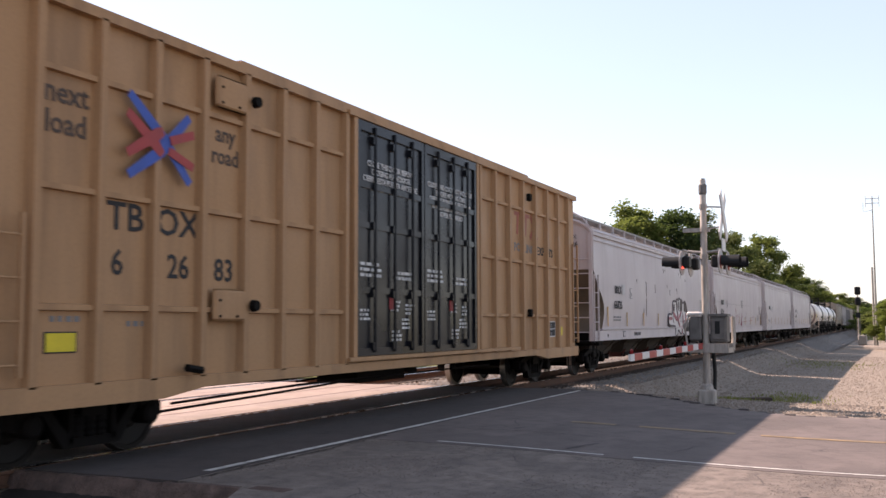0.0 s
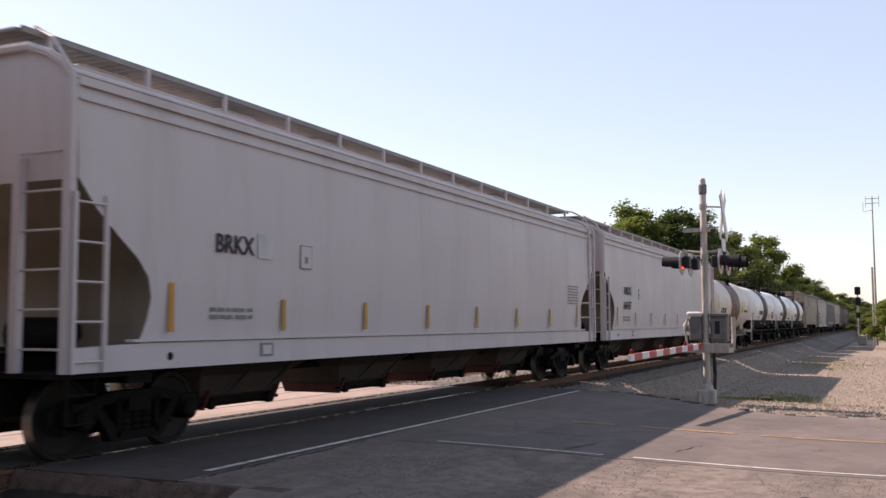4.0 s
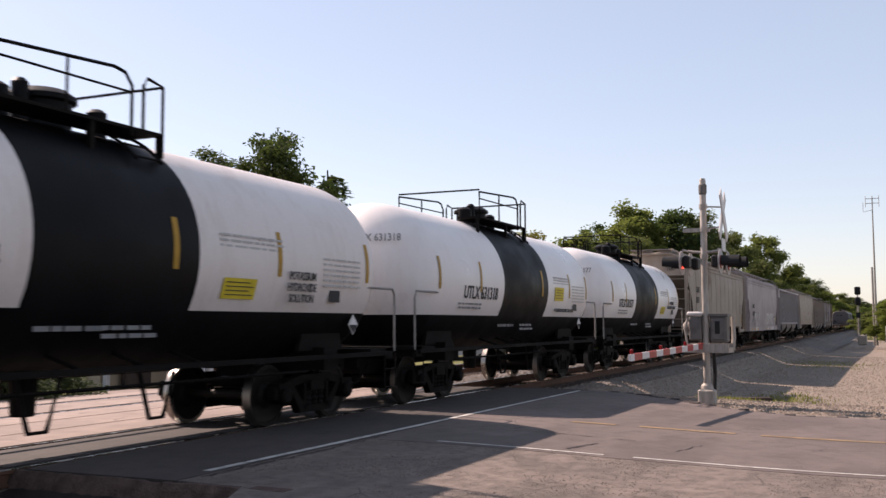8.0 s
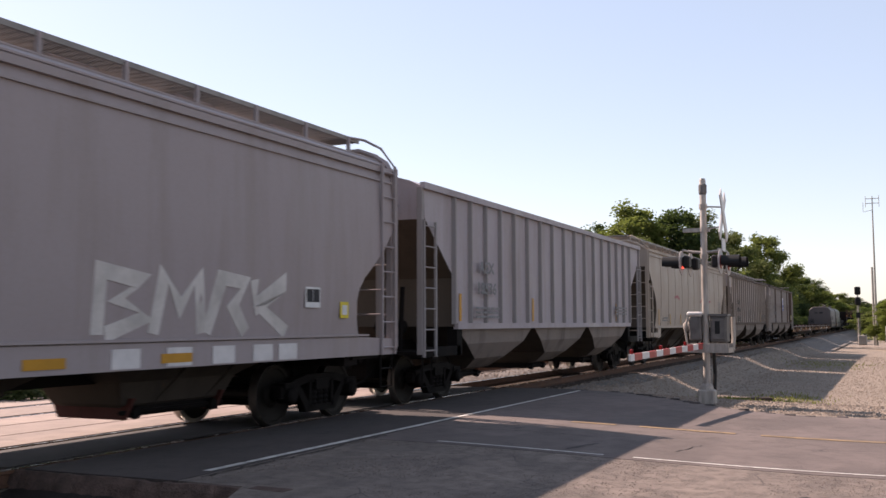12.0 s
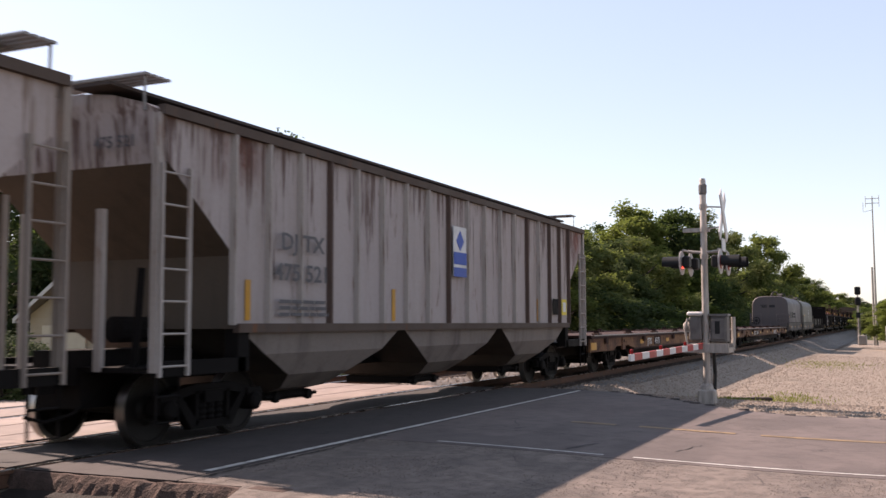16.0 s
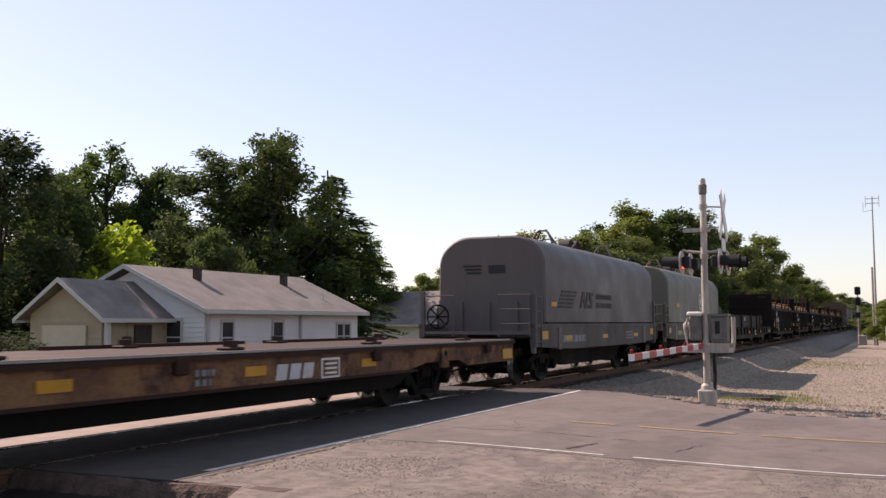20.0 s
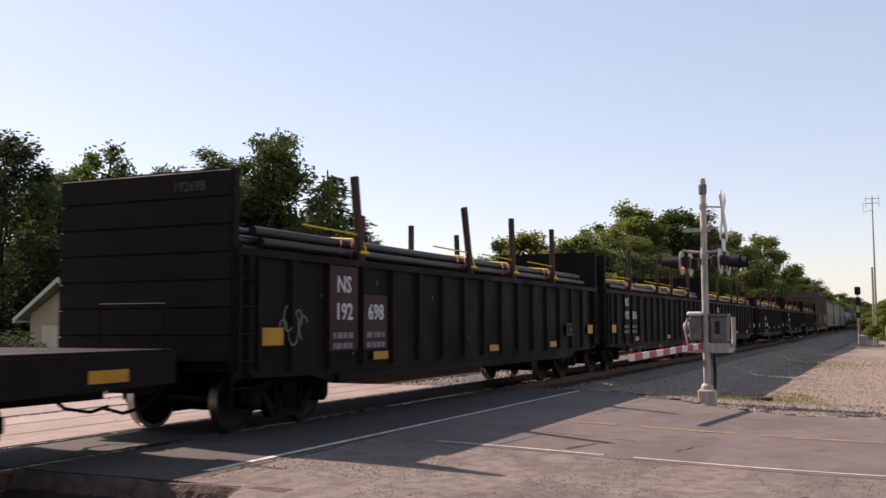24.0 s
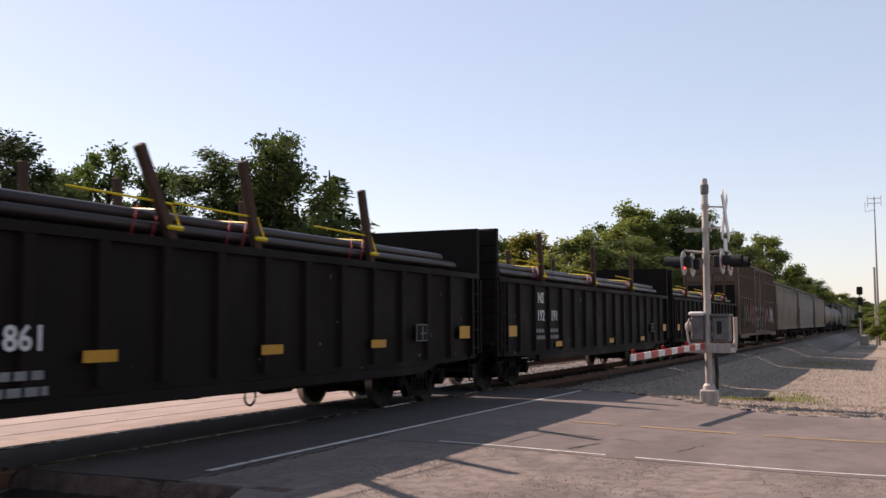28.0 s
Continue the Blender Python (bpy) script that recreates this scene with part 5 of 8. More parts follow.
    belly = [(-h + 2.9, 0.9), (-h + 3.0, 0.42), (-h + 3.9, 0.42), (-h + 4.2, 0.36), (h - 4.2, 0.36), (h - 3.0, 0.45), (h - 2.9, 0.9)]
    for y in (-0.9, 0.75):
        part("belly_girder", Shape().prism(belly, "y", y, y + 0.15), FRAME_BLACK, c)
    brake_gear(c, 0, 0.68)
    trucks(c, (-h + 1.75, h - 1.75))
    couplers(c, h + 0.2)
    if big_logo:
        for k in range(5):
            part("logo_stripe", Shape().prism([(-4.22 - 0.09 * k, 2.37 - 0.10 * k), (-2.86 - 0.11 * k, 2.37 - 0.10 * k), (-2.93 - 0.11 * k, 2.305 - 0.10 * k), (-4.28 - 0.09 * k, 2.305 - 0.10 * k)], "y", -1.466, -1.455), BLACK_MARK, c)
        s = Shape()
        s.prism([(-2.63, 1.92), (-2.35, 2.38), (-2.17, 2.38), (-2.05, 2.1), (-1.9, 2.38), (-1.72, 2.38), (-2.0, 1.92), (-2.18, 1.92), (-2.3, 2.18), (-2.46, 1.92)], "y", -1.466, -1.455)
        s.prism([(-1.88, 1.92), (-1.82, 2.02), (-1.55, 2.02), (-1.72, 2.18), (-1.62, 2.38), (-1.25, 2.38), (-1.3, 2.28), (-1.48, 2.28), (-1.36, 2.12), (-1.46, 1.92)], "y", -1.466, -1.455)
        part("logo_shape", s, BLACK_MARK, c, "dark striped emblem")
        s = Shape()
        for z in (2.2, 1.95):
            for k in range(8):
                s.prism([(-0.98 + 0.22 * k, z), (-0.93 + 0.22 * k, z + 0.15), (-0.79 + 0.22 * k, z + 0.15), (-0.84 + 0.22 * k, z)], "y", -1.466, -1.455)
        part("name_bars", s, BLACK_MARK, c)
        s = Shape()
        for k in range(3):
            s.box(-h + 0.985, -h + 0.995, 0.25, 0.75 - 0.05 * k, 2.95 - 0.09 * k, 3.0 - 0.09 * k)
        s.box(-h + 0.985, -h + 0.995, -0.4, 0.05, 2.78, 2.99)
        part("end_emblem", s, BLACK_MARK, c)
        plate(c, "reflector", -5.15, -4.7, 1.94, 2.05, -1.466, YELLOW_TAPE)
    else:
        s = Shape().lathe([(-1.456, 0.36), (-1.448, 0.36)], "y", 28, 0, (1.3, 0, 2.45))
        r = part("round_emblem", s, WHITE_MARK, c, "white ring emblem")
        part("emblem_disc", Shape().lathe([(-1.462, 0.29), (-1.45, 0.29)], "y", 28, 0, (1.3, 0, 2.45)), COIL_GREEN, r)
        part("emblem_core", Shape().lathe([(-1.466, 0.14), (-1.45, 0.14)], "y", 20, 0, (1.3, 0, 2.45)), WHITE_MARK, r)
        plate(c, "reflector", -4.1, -3.5, 2.15, 2.28, -1.46, YELLOW_TAPE)
    stencil(c, -4.4, 1.2, -1.535, 2.0, 1, GREY_MARK, 5, 0.18)
    stencil(c, 2.2, 1.25, -1.535, 0.9, 3, GREY_MARK, 6)
    return c, h


PIPE_MESH = {}


def gondola(name, left, right, label, mark, number, load=2.86, stakes=((-5.0, 2), (-0.8, 8), (1.8, 5), (5.2, 1)), seed=0, panel=None, tall=1.35, mark_z=2.0, strips=((-4.9, 0.93), (0.2, 0.93), (4.2, 0.93)), mark_at=2.72, ends=(3.56, 3.56)):
    c, h = car(name, left, right, label, "gondola car")
    rnd = random.Random(seed)
    for sy in (-1, 1):
        y0, y1 = sorted((sy * 1.40, sy * 1.45))
        s = Shape().prism([(-h, 0.80), (-h + 1.9, 0.76), (-h + 2.6, 0.61), (h - 2.6, 0.61), (h - 1.9, 0.76), (h, 0.80), (h, 2.5), (-h, 2.5)], "y", y0, y1)
        y0, y1 = sorted((sy * 1.38, sy * 1.53))
        s.box(-h, h, y0, y1, 2.42, 2.52)
        s.box(-h + 2.6, h - 2.6, y0, y1, 0.63, 0.76)
        part("side_sheet", s, GONDOLA_BLACK, c, "sooty black steel side")
    post = shared("gon_post", lambda: Shape().prism([(-0.10, -1.445), (-0.07, -1.525), (0.07, -1.525), (0.10, -1.445)], "z", 0.86, 2.44).mesh("side_post", GONDOLA_BLACK))
    n = 17
    for k in range(n):
        part("side_post", post, None, c, at=(-h + 0.35 + (2 * h - 0.7) * k / (n - 1), 0, 0))
    part("floor", Shape().box(-h, h, -1.4, 1.4, 0.95, 1.02), GONDOLA_BLACK, c)
    for sx in (-1, 1):
        e = sx * h
        end_z = ends[0 if sx < 0 else 1]
        s = Shape().box(e - 0.06, e + 0.06, -1.50, 1.50, 0.9, end_z)
        bh = part("bulkhead", s, GONDOLA_BLACK, c, "tall black timber-lined end bulkhead")
        for k in range(int((end_z - 1.0) / 0.365)):
            part("bulkhead_plank", Shape().chamfer(e + sx * 0.06 - 0.03, e + sx * 0.06 + 0.03, -1.48, 1.48, 1.0 + 0.365 * k, 1.345 + 0.365 * k, 0.012), GONDOLA_BLACK, bh)
        ladder(c, e - 0.45 if sx > 0 else e + 0.02, 0.9, 2.4, 0.42, -1.55, GONDOLA_BLACK, 0.36)
        plate(c, "reflector", min(e - sx * 0.55, e - sx * 1.05), max(e - sx * 0.55, e - sx * 1.05), 1.22, 1.46, -1.535, YELLOW_TAPE, "yellow reflective panel")
        stirrup(c, e if sx < 0 else e - 0.4, -1.46, 0.92, FRAME_BLACK)
        end_platform(c, e + sx * 0.3, e, FRAME_BLACK, 1.1)
    for x, z in strips:
        plate(c, "reflector", x, x + 0.5, z, z + 0.13, -1.535, YELLOW_TAPE, "yellow reflective strip")
    s = Shape().box(-h, h, -0.3, 0.3, 0.6, 0.95)
    part("centre_sill", s, FRAME_BLACK, c)
    brake_gear(c, 0.3, 0.62)
    x = h - 6.4
    s = Shape().tube([(h - 3.0, -0.8, 0.60), (x + 1.9, -0.8, 0.56), (x + 1.7, -0.8, 0.42), (x + 1.5, -0.8, 0.52), (x - 1.2, -0.8, 0.55)], 0.016, 5)
    s.tube([(x + 1.1, -0.8, 0.5), (x + 1.1, -0.8, 0.85)], 0.02, 5).tube([(x - 0.9, -0.8, 0.55), (x - 0.9, -0.8, 0.9)], 0.02, 5)
    part("brake_rod", s, FRAME_BLACK, c)
    s = Shape().lathe([(-0.36, 0.02), (-0.34, 0.15), (0.34, 0.15), (0.36, 0.02)], "x", 10, 0, (x + 0.55, -0.55, 0.60))
    part("air_reservoir", s, FRAME_BLACK, c)
    s = Shape().tube([(x - 0.5 + 0.13 * math.cos(k * math.pi / 6), -0.82, 0.48 + 0.13 * math.sin(k * math.pi / 6)) for k in range(13)], 0.018, 5)
    part("hand_brake_ring", s, FRAME_BLACK, c)
    trucks(c, (-h + 1.9, h - 1.9))
    couplers(c, h + 0.2)
    if mark:
        lettering(mark, 0.36, WHITE_MARK, c, (-h + mark_at, -1.54, mark_z))
        lettering(number, 0.18, FAINT_NUMBER, c, (-h - 0.1, -0.8, ends[0] - 0.28), turn=(90, 0, -90))
        lettering(number[:3], 0.36, WHITE_MARK, c, (-h + mark_at, -1.54, mark_z - 0.42))
        lettering(number[3:], 0.36, WHITE_MARK, c, (-h + mark_at + 1.03, -1.54, mark_z - 0.42))
        stencil(c, -h + mark_at - 0.32, mark_z - 0.62, -1.535, 0.6, 2, GREY_MARK, seed, 0.09, 0.07)
        stencil(c, -h + mark_at + 0.73, mark_z - 0.62, -1.535, 0.6, 2, GREY_MARK, seed + 1, 0.09, 0.07)
        if panel:
            plate(c, "number_panel", -h + 2.3, -h + 3.15, 1.1, 2.4, -1.527, panel, "faded red panel behind the number")
            plate(c, "number_panel", -h + 3.35, -h + 4.15, 1.1, 1.98, -1.527, panel)
    plate(c, "stencil_box", h - 2.95, h - 2.5, 1.2, 1.5, -1.53, GREY_MARK)
    plate(c, "stencil_panel", h - 2.93, h - 2.52, 1.215, 1.485, -1.535, GONDOLA_BLACK)
    plate(c, "stencil_bar", h - 2.80, h - 2.56, 1.33, 1.345, -1.54, GREY_MARK)
    plate(c, "stencil_bar", h - 2.72, h - 2.70, 1.23, 1.46, -1.54, GREY_MARK)
    # chipped paint and scuffs along the side
    for k in range(26):
        x, z = rnd.uniform(-h + 0.6, h - 0.6), rnd.choice((rnd.uniform(0.7, 1.1), rnd.uniform(0.8, 2.4)))
        w, t = rnd.uniform(0.008, 0.03), rnd.uniform(0.02, 0.12)
        spray(c, [(x, z), (x + rnd.uniform(-0.01, 0.01), z - t * 0.5), (x + rnd.uniform(-0.02, 0.02), z - t)], w, -1.455, GREY_MARK if k % 3 else RUST_SCUFF, "small scuff in the paint", "scuff")
    # the pipes are a load of their own; they ride with the car as one thing
    for r in range(4):
        for k in range(17):
            y = -1.28 + 0.158 * k + (0.075 if r % 2 else 0)
            if y > 1.3 or (r < 3 and 2 < k < 14):
                continue
            x0, x1 = -h + 0.4 + rnd.uniform(0, 0.8), h - 0.6 - rnd.uniform(0, 0.9)
            key = ("pipe", round(x1 - x0, 1))
            me = shared(key, lambda: Shape().lathe([(0, 0.055), (0, 0.074), (round(x1 - x0, 1), 0.074), (round(x1 - x0, 1), 0.055)], "x", 10).mesh("pipe", PIPE_STEEL, 40))
            part("pipe", me, None, c, "dark steel pipe", at=(x0, y, load - 0.48 + 0.138 * r + rnd.uniform(-0.012, 0.012)))
    part("load_bed", Shape().box(-h + 0.9, h - 1.5, -0.9, 0.9, 1.02, load - 0.14), PIPE_STEEL, c)
    part("load_bed", Shape().box(-h + 0.6, h - 0.9, -1.3, 1.3, 1.02, load - 0.56), PIPE_STEEL, c)
    for sx_, lean in stakes:
        x = sx_ + h
        for sy in (-1, 1):
            tilt = lean if sy < 0 else rnd.uniform(-3, 6)
            part("stake", shared(("stake", tall), lambda: Shape().chamfer(-0.07, 0.07, -0.05, 0.05, -0.14, tall, 0.012).mesh("stake", STAKE_WOOD)), None, c, "upright timber stake", at=(-h + x + (0.4 if sy > 0 else 0), sy * 1.40, 2.56), turn=(0, -tilt, 0))
        s = Shape().tube([(-h + x, -1.34, 2.62), (-h + x + 0.1, -1.2, 2.9), (-h + x + 0.3, 0, 3.02), (-h + x + 0.4, 1.3, 2.8)], 0.014, 4)
        s.tube([(-h + x - 0.12, -1.48, 2.66), (-h + x + 0.12, -1.48, 2.66)], 0.028, 4).tube([(-h + x - 1.5, -1.25, 3.0), (-h + x, -1.42, 2.95), (-h + x + 0.1, -1.45, 2.7)], 0.014, 4)
        part("strap", s, STRAP_YELLOW, c, "bright yellow strap")
        for dx in (-0.55, -0.2):
            s = Shape().tube([(-h + x + dx - 0.1, -1.37, 2.50), (-h + x + dx - 0.05, -1.385, 2.72), (-h + x + dx + 0.1, -1.30, 2.90)], 0.008, 4)
            part("strap", s, STRAP_RED, c, "red strap")
    return c, h


def loaded_flat(name, left, right, label):
    c, h = car(name, left, right, label, "flat car")
    for sy in (-1, 1):
        y0, y1 = sorted((sy * 1.36, sy * 1.50))
        s = Shape().prism([(-h, 0.80), (-h + 2.2, 0.66), (-h + 3.2, 0.60), (h - 4.5, 0.60), (h - 3.6, 0.76), (h, 0.82), (h, 1.18), (-h, 1.18)], "y", y0, y1)
        part("side_sill", s, GONDOLA_BLACK, c)
    pocket = shared("dark_pocket", lambda: Shape().chamfer(-0.13, 0.13, -0.06, 0.06, 0, 0.36, 0.02).mesh("stake_pocket", GONDOLA_BLACK))
    for k in range(14):
        part("stake_pocket", pocket, None, c, at=(-h + 0.7 + (2 * h - 3.4) * k / 13, -1.52, 0.84))
    part("deck", Shape().box(-h, h, -1.45, 1.45, 1.16, 1.22), GONDOLA_BLACK, c)
    part("underframe", Shape().box(-h, h, -0.4, 0.4, 0.6, 1.16), FRAME_BLACK, c)
    for r in range(5):
        for k, y in enumerate((-1.2, -0.72, -0.24, 0.24, 0.72, 1.2)):
            beam = Shape()
            x0, x1 = -h + 0.8, h - 4.4 + 0.12 * ((r * 7 + k * 3) % 5)
            z = 1.28 + 0.135 * r
            beam.box(x0, x1, y - 0.18, y + 0.18, z, z + 0.03).box(x0, x1, y - 0.02, y + 0.02, z + 0.03, z + 0.09).box(x0, x1, y - 0.18, y + 0.18, z + 0.09, z + 0.12)
            part("steel_section", beam, BEAM_STEEL, c, "dark rolled steel section")
    for x in (-h + 2.0, -h + 7.0, -h + 11.2, -h + 14.0, -h + 15.6):
        s = Shape().box(x - 0.1, x + 0.1, -1.49, -1.42, 1.1, 2.02)
        part("stanchion", s, GONDOLA_BLACK, c, turn=(0, 0, 0))
    s = Shape()
    s.tube([(h - 0.1, -1.4, 1.2), (h - 0.1, -1.4, 1.75), (h - 0.1, -0.4, 1.75), (h - 0.1, -0.4, 1.2)], 0.02, 5)
    part("end_handrail", s, GONDOLA_BLACK, c)
    plate(c, "notice", -2.6, -2.3, 1.62, 1.82, -1.47, WHITE_MARK)
    for x in (-h + 1.2, -h + 9.5, 4.5, h - 1.4):
        plate(c, "reflector", x, x + 0.6, 0.88, 1.02, -1.506, YELLOW_TAPE, "yellow reflective strip")
    plate(c, "notice", 3.0 - 2.0, 3.3 - 2.0, 0.85, 1.05, -1.506, WHITE_MARK)
    stencil(c, 1.7, 1.06, -1.506, 0.8, 4, WHITE_MARK, 4, 0.04)
    trucks(c, (-h + 2.2, h - 3.2))
    couplers(c, h)
    brake_gear(c, 0, 0.62)
    return c, h

# ---- ground, track and road ----
def stony(name, base, size, vary=0.5, relief=0.6):
    """Gravel: stones as cells with their own tone, joints between them, and larger stains."""
    m, nt, b = nodes_of(name)
    co = nt.nodes.new("ShaderNodeTexCoord")
    vo = node(nt, "ShaderNodeTexVoronoi", Scale=1.0 / size)
    nt.links.new(co.outputs["Object"], vo.inputs["Vector"])
    big = ramp(nt, grain(nt, 0.35, (1, 1, 1), 5.0), 0.3, 0.7)
    c = blend(nt, big, tuple(x * 0.72 for x in base), base)
    tone = nt.nodes.new("ShaderNodeSeparateColor")
    nt.links.new(vo.outputs["Color"], tone.inputs[0])
    c = blend(nt, times(nt, tone.outputs[0], vary), c, tuple(x * 0.35 for x in base))
    nt.links.new(c, b.inputs["Base Color"])
    b.inputs["Roughness"].default_value = 0.92
    bump(nt, b, vo.outputs["Distance"], relief, -size * 0.6)
    return m


def asphalt(name, base, wear, scale=1.0, cracks=True, relief=0.006):
    """Worn paving: aggregate grain, broad stains, wheel-worn bands and fine cracks."""
    m, nt, b = nodes_of(name)
    big = ramp(nt, grain(nt, 0.45 * scale, (1, 1, 1), 6.0, 0.62), 0.3, 0.72)
    mid = ramp(nt, grain(nt, 3.0 * scale, (1, 1, 1), 5.0, 0.7), 0.4, 0.72)
    fine = ramp(nt, grain(nt, 60.0, (1, 1, 1), 3.0, 0.6), 0.3, 0.75)
    c = blend(nt, big, base, wear)
    c = blend(nt, times(nt, mid, 0.55), c, tuple(x * 0.5 for x in base))
    patch = ramp(nt, grain(nt, 0.22 * scale, (1, 2.2, 1), 3.0, 0.5, (4, 9, 0)), 0.53, 0.57)
    c = blend(nt, times(nt, patch, 0.4), c, tuple(x * 0.62 for x in base))
    c = blend(nt, times(nt, fine, 0.3), c, tuple(x * 0.5 for x in base))
    if cracks:
        co = nt.nodes.new("ShaderNodeTexCoord")
        wob = node(nt, "ShaderNodeTexNoise", Scale=1.5, Detail=5.0)
        nt.links.new(co.outputs["Object"], wob.inputs["Vector"])
        mixv = nt.nodes.new("ShaderNodeMix")
        mixv.data_type = "VECTOR"
        mixv.inputs[0].default_value = 0.25
        nt.links.new(co.outputs["Object"], mixv.inputs[4])
        nt.links.new(wob.outputs["Color"], mixv.inputs[5])
        vo = node(nt, "ShaderNodeTexVoronoi", Scale=0.8)
        vo.feature = "DISTANCE_TO_EDGE"
        nt.links.new(mixv.outputs[1], vo.inputs["Vector"])
        line = ramp(nt, vo.outputs["Distance"], 0.007, 0.001)
        part_of = ramp(nt, grain(nt, 0.6, (1, 1, 1), 2.0), 0.53, 0.66)
        c = blend(nt, times(nt, line, times(nt, part_of, 0.8)), c, tuple(x * 0.2 for x in base))
    nt.links.new(c, b.inputs["Base Color"])
    b.inputs["Roughness"].default_value = 0.88
    bump(nt, b, times(nt, fine, mid), 0.7, relief * scale)
    return m


GROUND_MAT = stony("dusty_gravel", (0.275, 0.218, 0.172), 0.065, 0.62, 0.9)
GRASS_GROUND = surface("dry_mown_grass", (0.14, 0.14, 0.05), rough=0.95, vary=0.5, scale=0.6, fine=25, relief=0.5, depth=0.02)
DARK_DIRT = surface("oily_dark_dirt", (0.032, 0.026, 0.023), rough=0.9, vary=0.5, scale=3, fine=30, relief=0.5, depth=0.02)
BALLAST_MAT = stony("grey_ballast", (0.165, 0.143, 0.128), 0.055)
ROAD_MAT = asphalt("worn_grey_asphalt", (0.090, 0.068, 0.062), (0.140, 0.107, 0.098))
LOT_MAT = asphalt("broken_rough_asphalt", (0.112, 0.087, 0.075), (0.20, 0.156, 0.132), 2.0, relief=0.016)
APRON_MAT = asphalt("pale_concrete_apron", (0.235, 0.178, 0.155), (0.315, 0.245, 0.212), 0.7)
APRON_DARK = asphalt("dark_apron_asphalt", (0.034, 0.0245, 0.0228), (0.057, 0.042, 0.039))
# darkened so that the colour carries the shade under the train
PANEL_DARK = asphalt("train_shade_crossing_panel", (0.028, 0.022, 0.020), (0.05, 0.040, 0.036))
STEP_MAT = surface("broken_pavement_edge", (0.115, 0.076, 0.064), rough=0.95, vary=0.5, scale=6, relief=0.6, depth=0.02)
LINE_WHITE = surface("worn_white_road_paint", (0.50, 0.48, 0.45), rough=0.7, vary=0.45, scale=6, fine=60)
LINE_YELLOW = surface("worn_yellow_road_paint", (0.25, 0.17, 0.095), rough=0.7, vary=0.5, scale=5, fine=60)
RAIL_TOP = surface("polished_rail_head", (0.5, 0.48, 0.46), rough=0.25, metal=1.0, vary=0.1)
RAIL_SIDE = surface("rusty_rail", (0.11, 0.055, 0.035), rough=0.8, vary=0.4)
TIE_WOOD = surface("creosoted_tie", (0.07, 0.05, 0.04), rough=0.9, vary=0.5, scale=6, stretch=(1, 6, 6))


def smooth_step(a, b, x):
    t = max(0.0, min(1.0, (x - a) / (b - a)))
    return t * t * (3 - 2 * t)


def ground_z(x, y):
    """The lie of the land: level with the crossing, falling off to the gravel yard and the lot."""
    fall = -0.06 - 0.14 * smooth_step(6.5, 0.0, y) - 0.25 * smooth_step(0, -30, y)
    bank = -0.75 * smooth_step(7.6, 5.2, y) * smooth_step(21.5, 29.0, x) - 0.3 * smooth_step(60, 110, x)
    lot = -0.22 * smooth_step(8.2, 6.8, x) * smooth_step(4.6, 6.0, y) * smooth_step(14, 11, y) - 0.05 * smooth_step(8, 5, x)
    far = -0.3 * smooth_step(16.0, 19.0, y) if y > 9 else 0.0
    if y > 7.0:
        bank = -0.30 * smooth_step(21, 24, x) - 0.12 * smooth_step(22, 24, x)
    bump_ = 0.03 * (noise.noise(Vector((x * 0.5, y * 0.5, 0))) + 0.5 * noise.noise(Vector((x * 1.7, y * 1.7, 3)))) * smooth_step(22, 25, x)
    return fall + bank + lot + far + bump_


def axis_steps(near0, near1, step, far0, far1):
    xs = list(np.arange(near0, near1 + 1e-6, step))
    d, x = step, near1
    while x < far1:
        d *= 1.35
        x += d
        xs.append(min(x, far1))
    d, x = step, near0
    while x > far0:
        d *= 1.35
        x -= d
        xs.insert(0, max(x, far0))
    return [float(v) for v in xs]


gx, gy = axis_steps(2.0, 70.0, 0.5, -1500.0, 4000.0), axis_steps(-8.0, 24.0, 0.4, -3000.0, 3500.0)
gs = Shape()
gs.v = [(x, y, ground_z(x, y) - 0.02) for y in gy for x in gx]
nx = len(gx)
for j in range(len(gy) - 1):
    for i in range(nx - 1):
        gs.f.append((j * nx + i, j * nx + i + 1, (j + 1) * nx + i + 1, (j + 1) * nx + i))
        cy, cx = gy[j], gx[i]
        gs.m.append(1 if cy > 17.0 or cy < -14 or cx > 150 else 2 if cx < 7.6 and 4.4 < cy < 8.4 else 0)
ground = solid("ground", gs, [GROUND_MAT, GRASS_GROUND, DARK_DIRT], "pale dusty gravel ground with dry grass beyond the track", "ground", kind="structure", smooth=0)

ROAD_X = (11.62, 18.45)


def road_z(y):
    return 0.0 - 0.15 * smooth_step(6.4, 0.0, y) - 0.2 * smooth_step(0, -14, y)


def strip(name, x_of, ys, mat, label, category, lift=0.0, thick=0.12, kind="structure", zf=None):
    """A paved strip between x_of(y) = (left, right), laid over the given y, with real thickness."""
    zf = zf or road_z
    s = Shape()
    n = 14
    rings = []
    for y in ys:
        a, b = x_of(y)
        top = [(a + (b - a) * k / n, y, zf(y) + lift) for k in range(n + 1)]
        rings.append(top + [(b, y, zf(y) + lift - thick), (a, y, zf(y) + lift - thick)])
    s.loft(rings)
    return solid(name, s, mat, label, category, kind=kind)


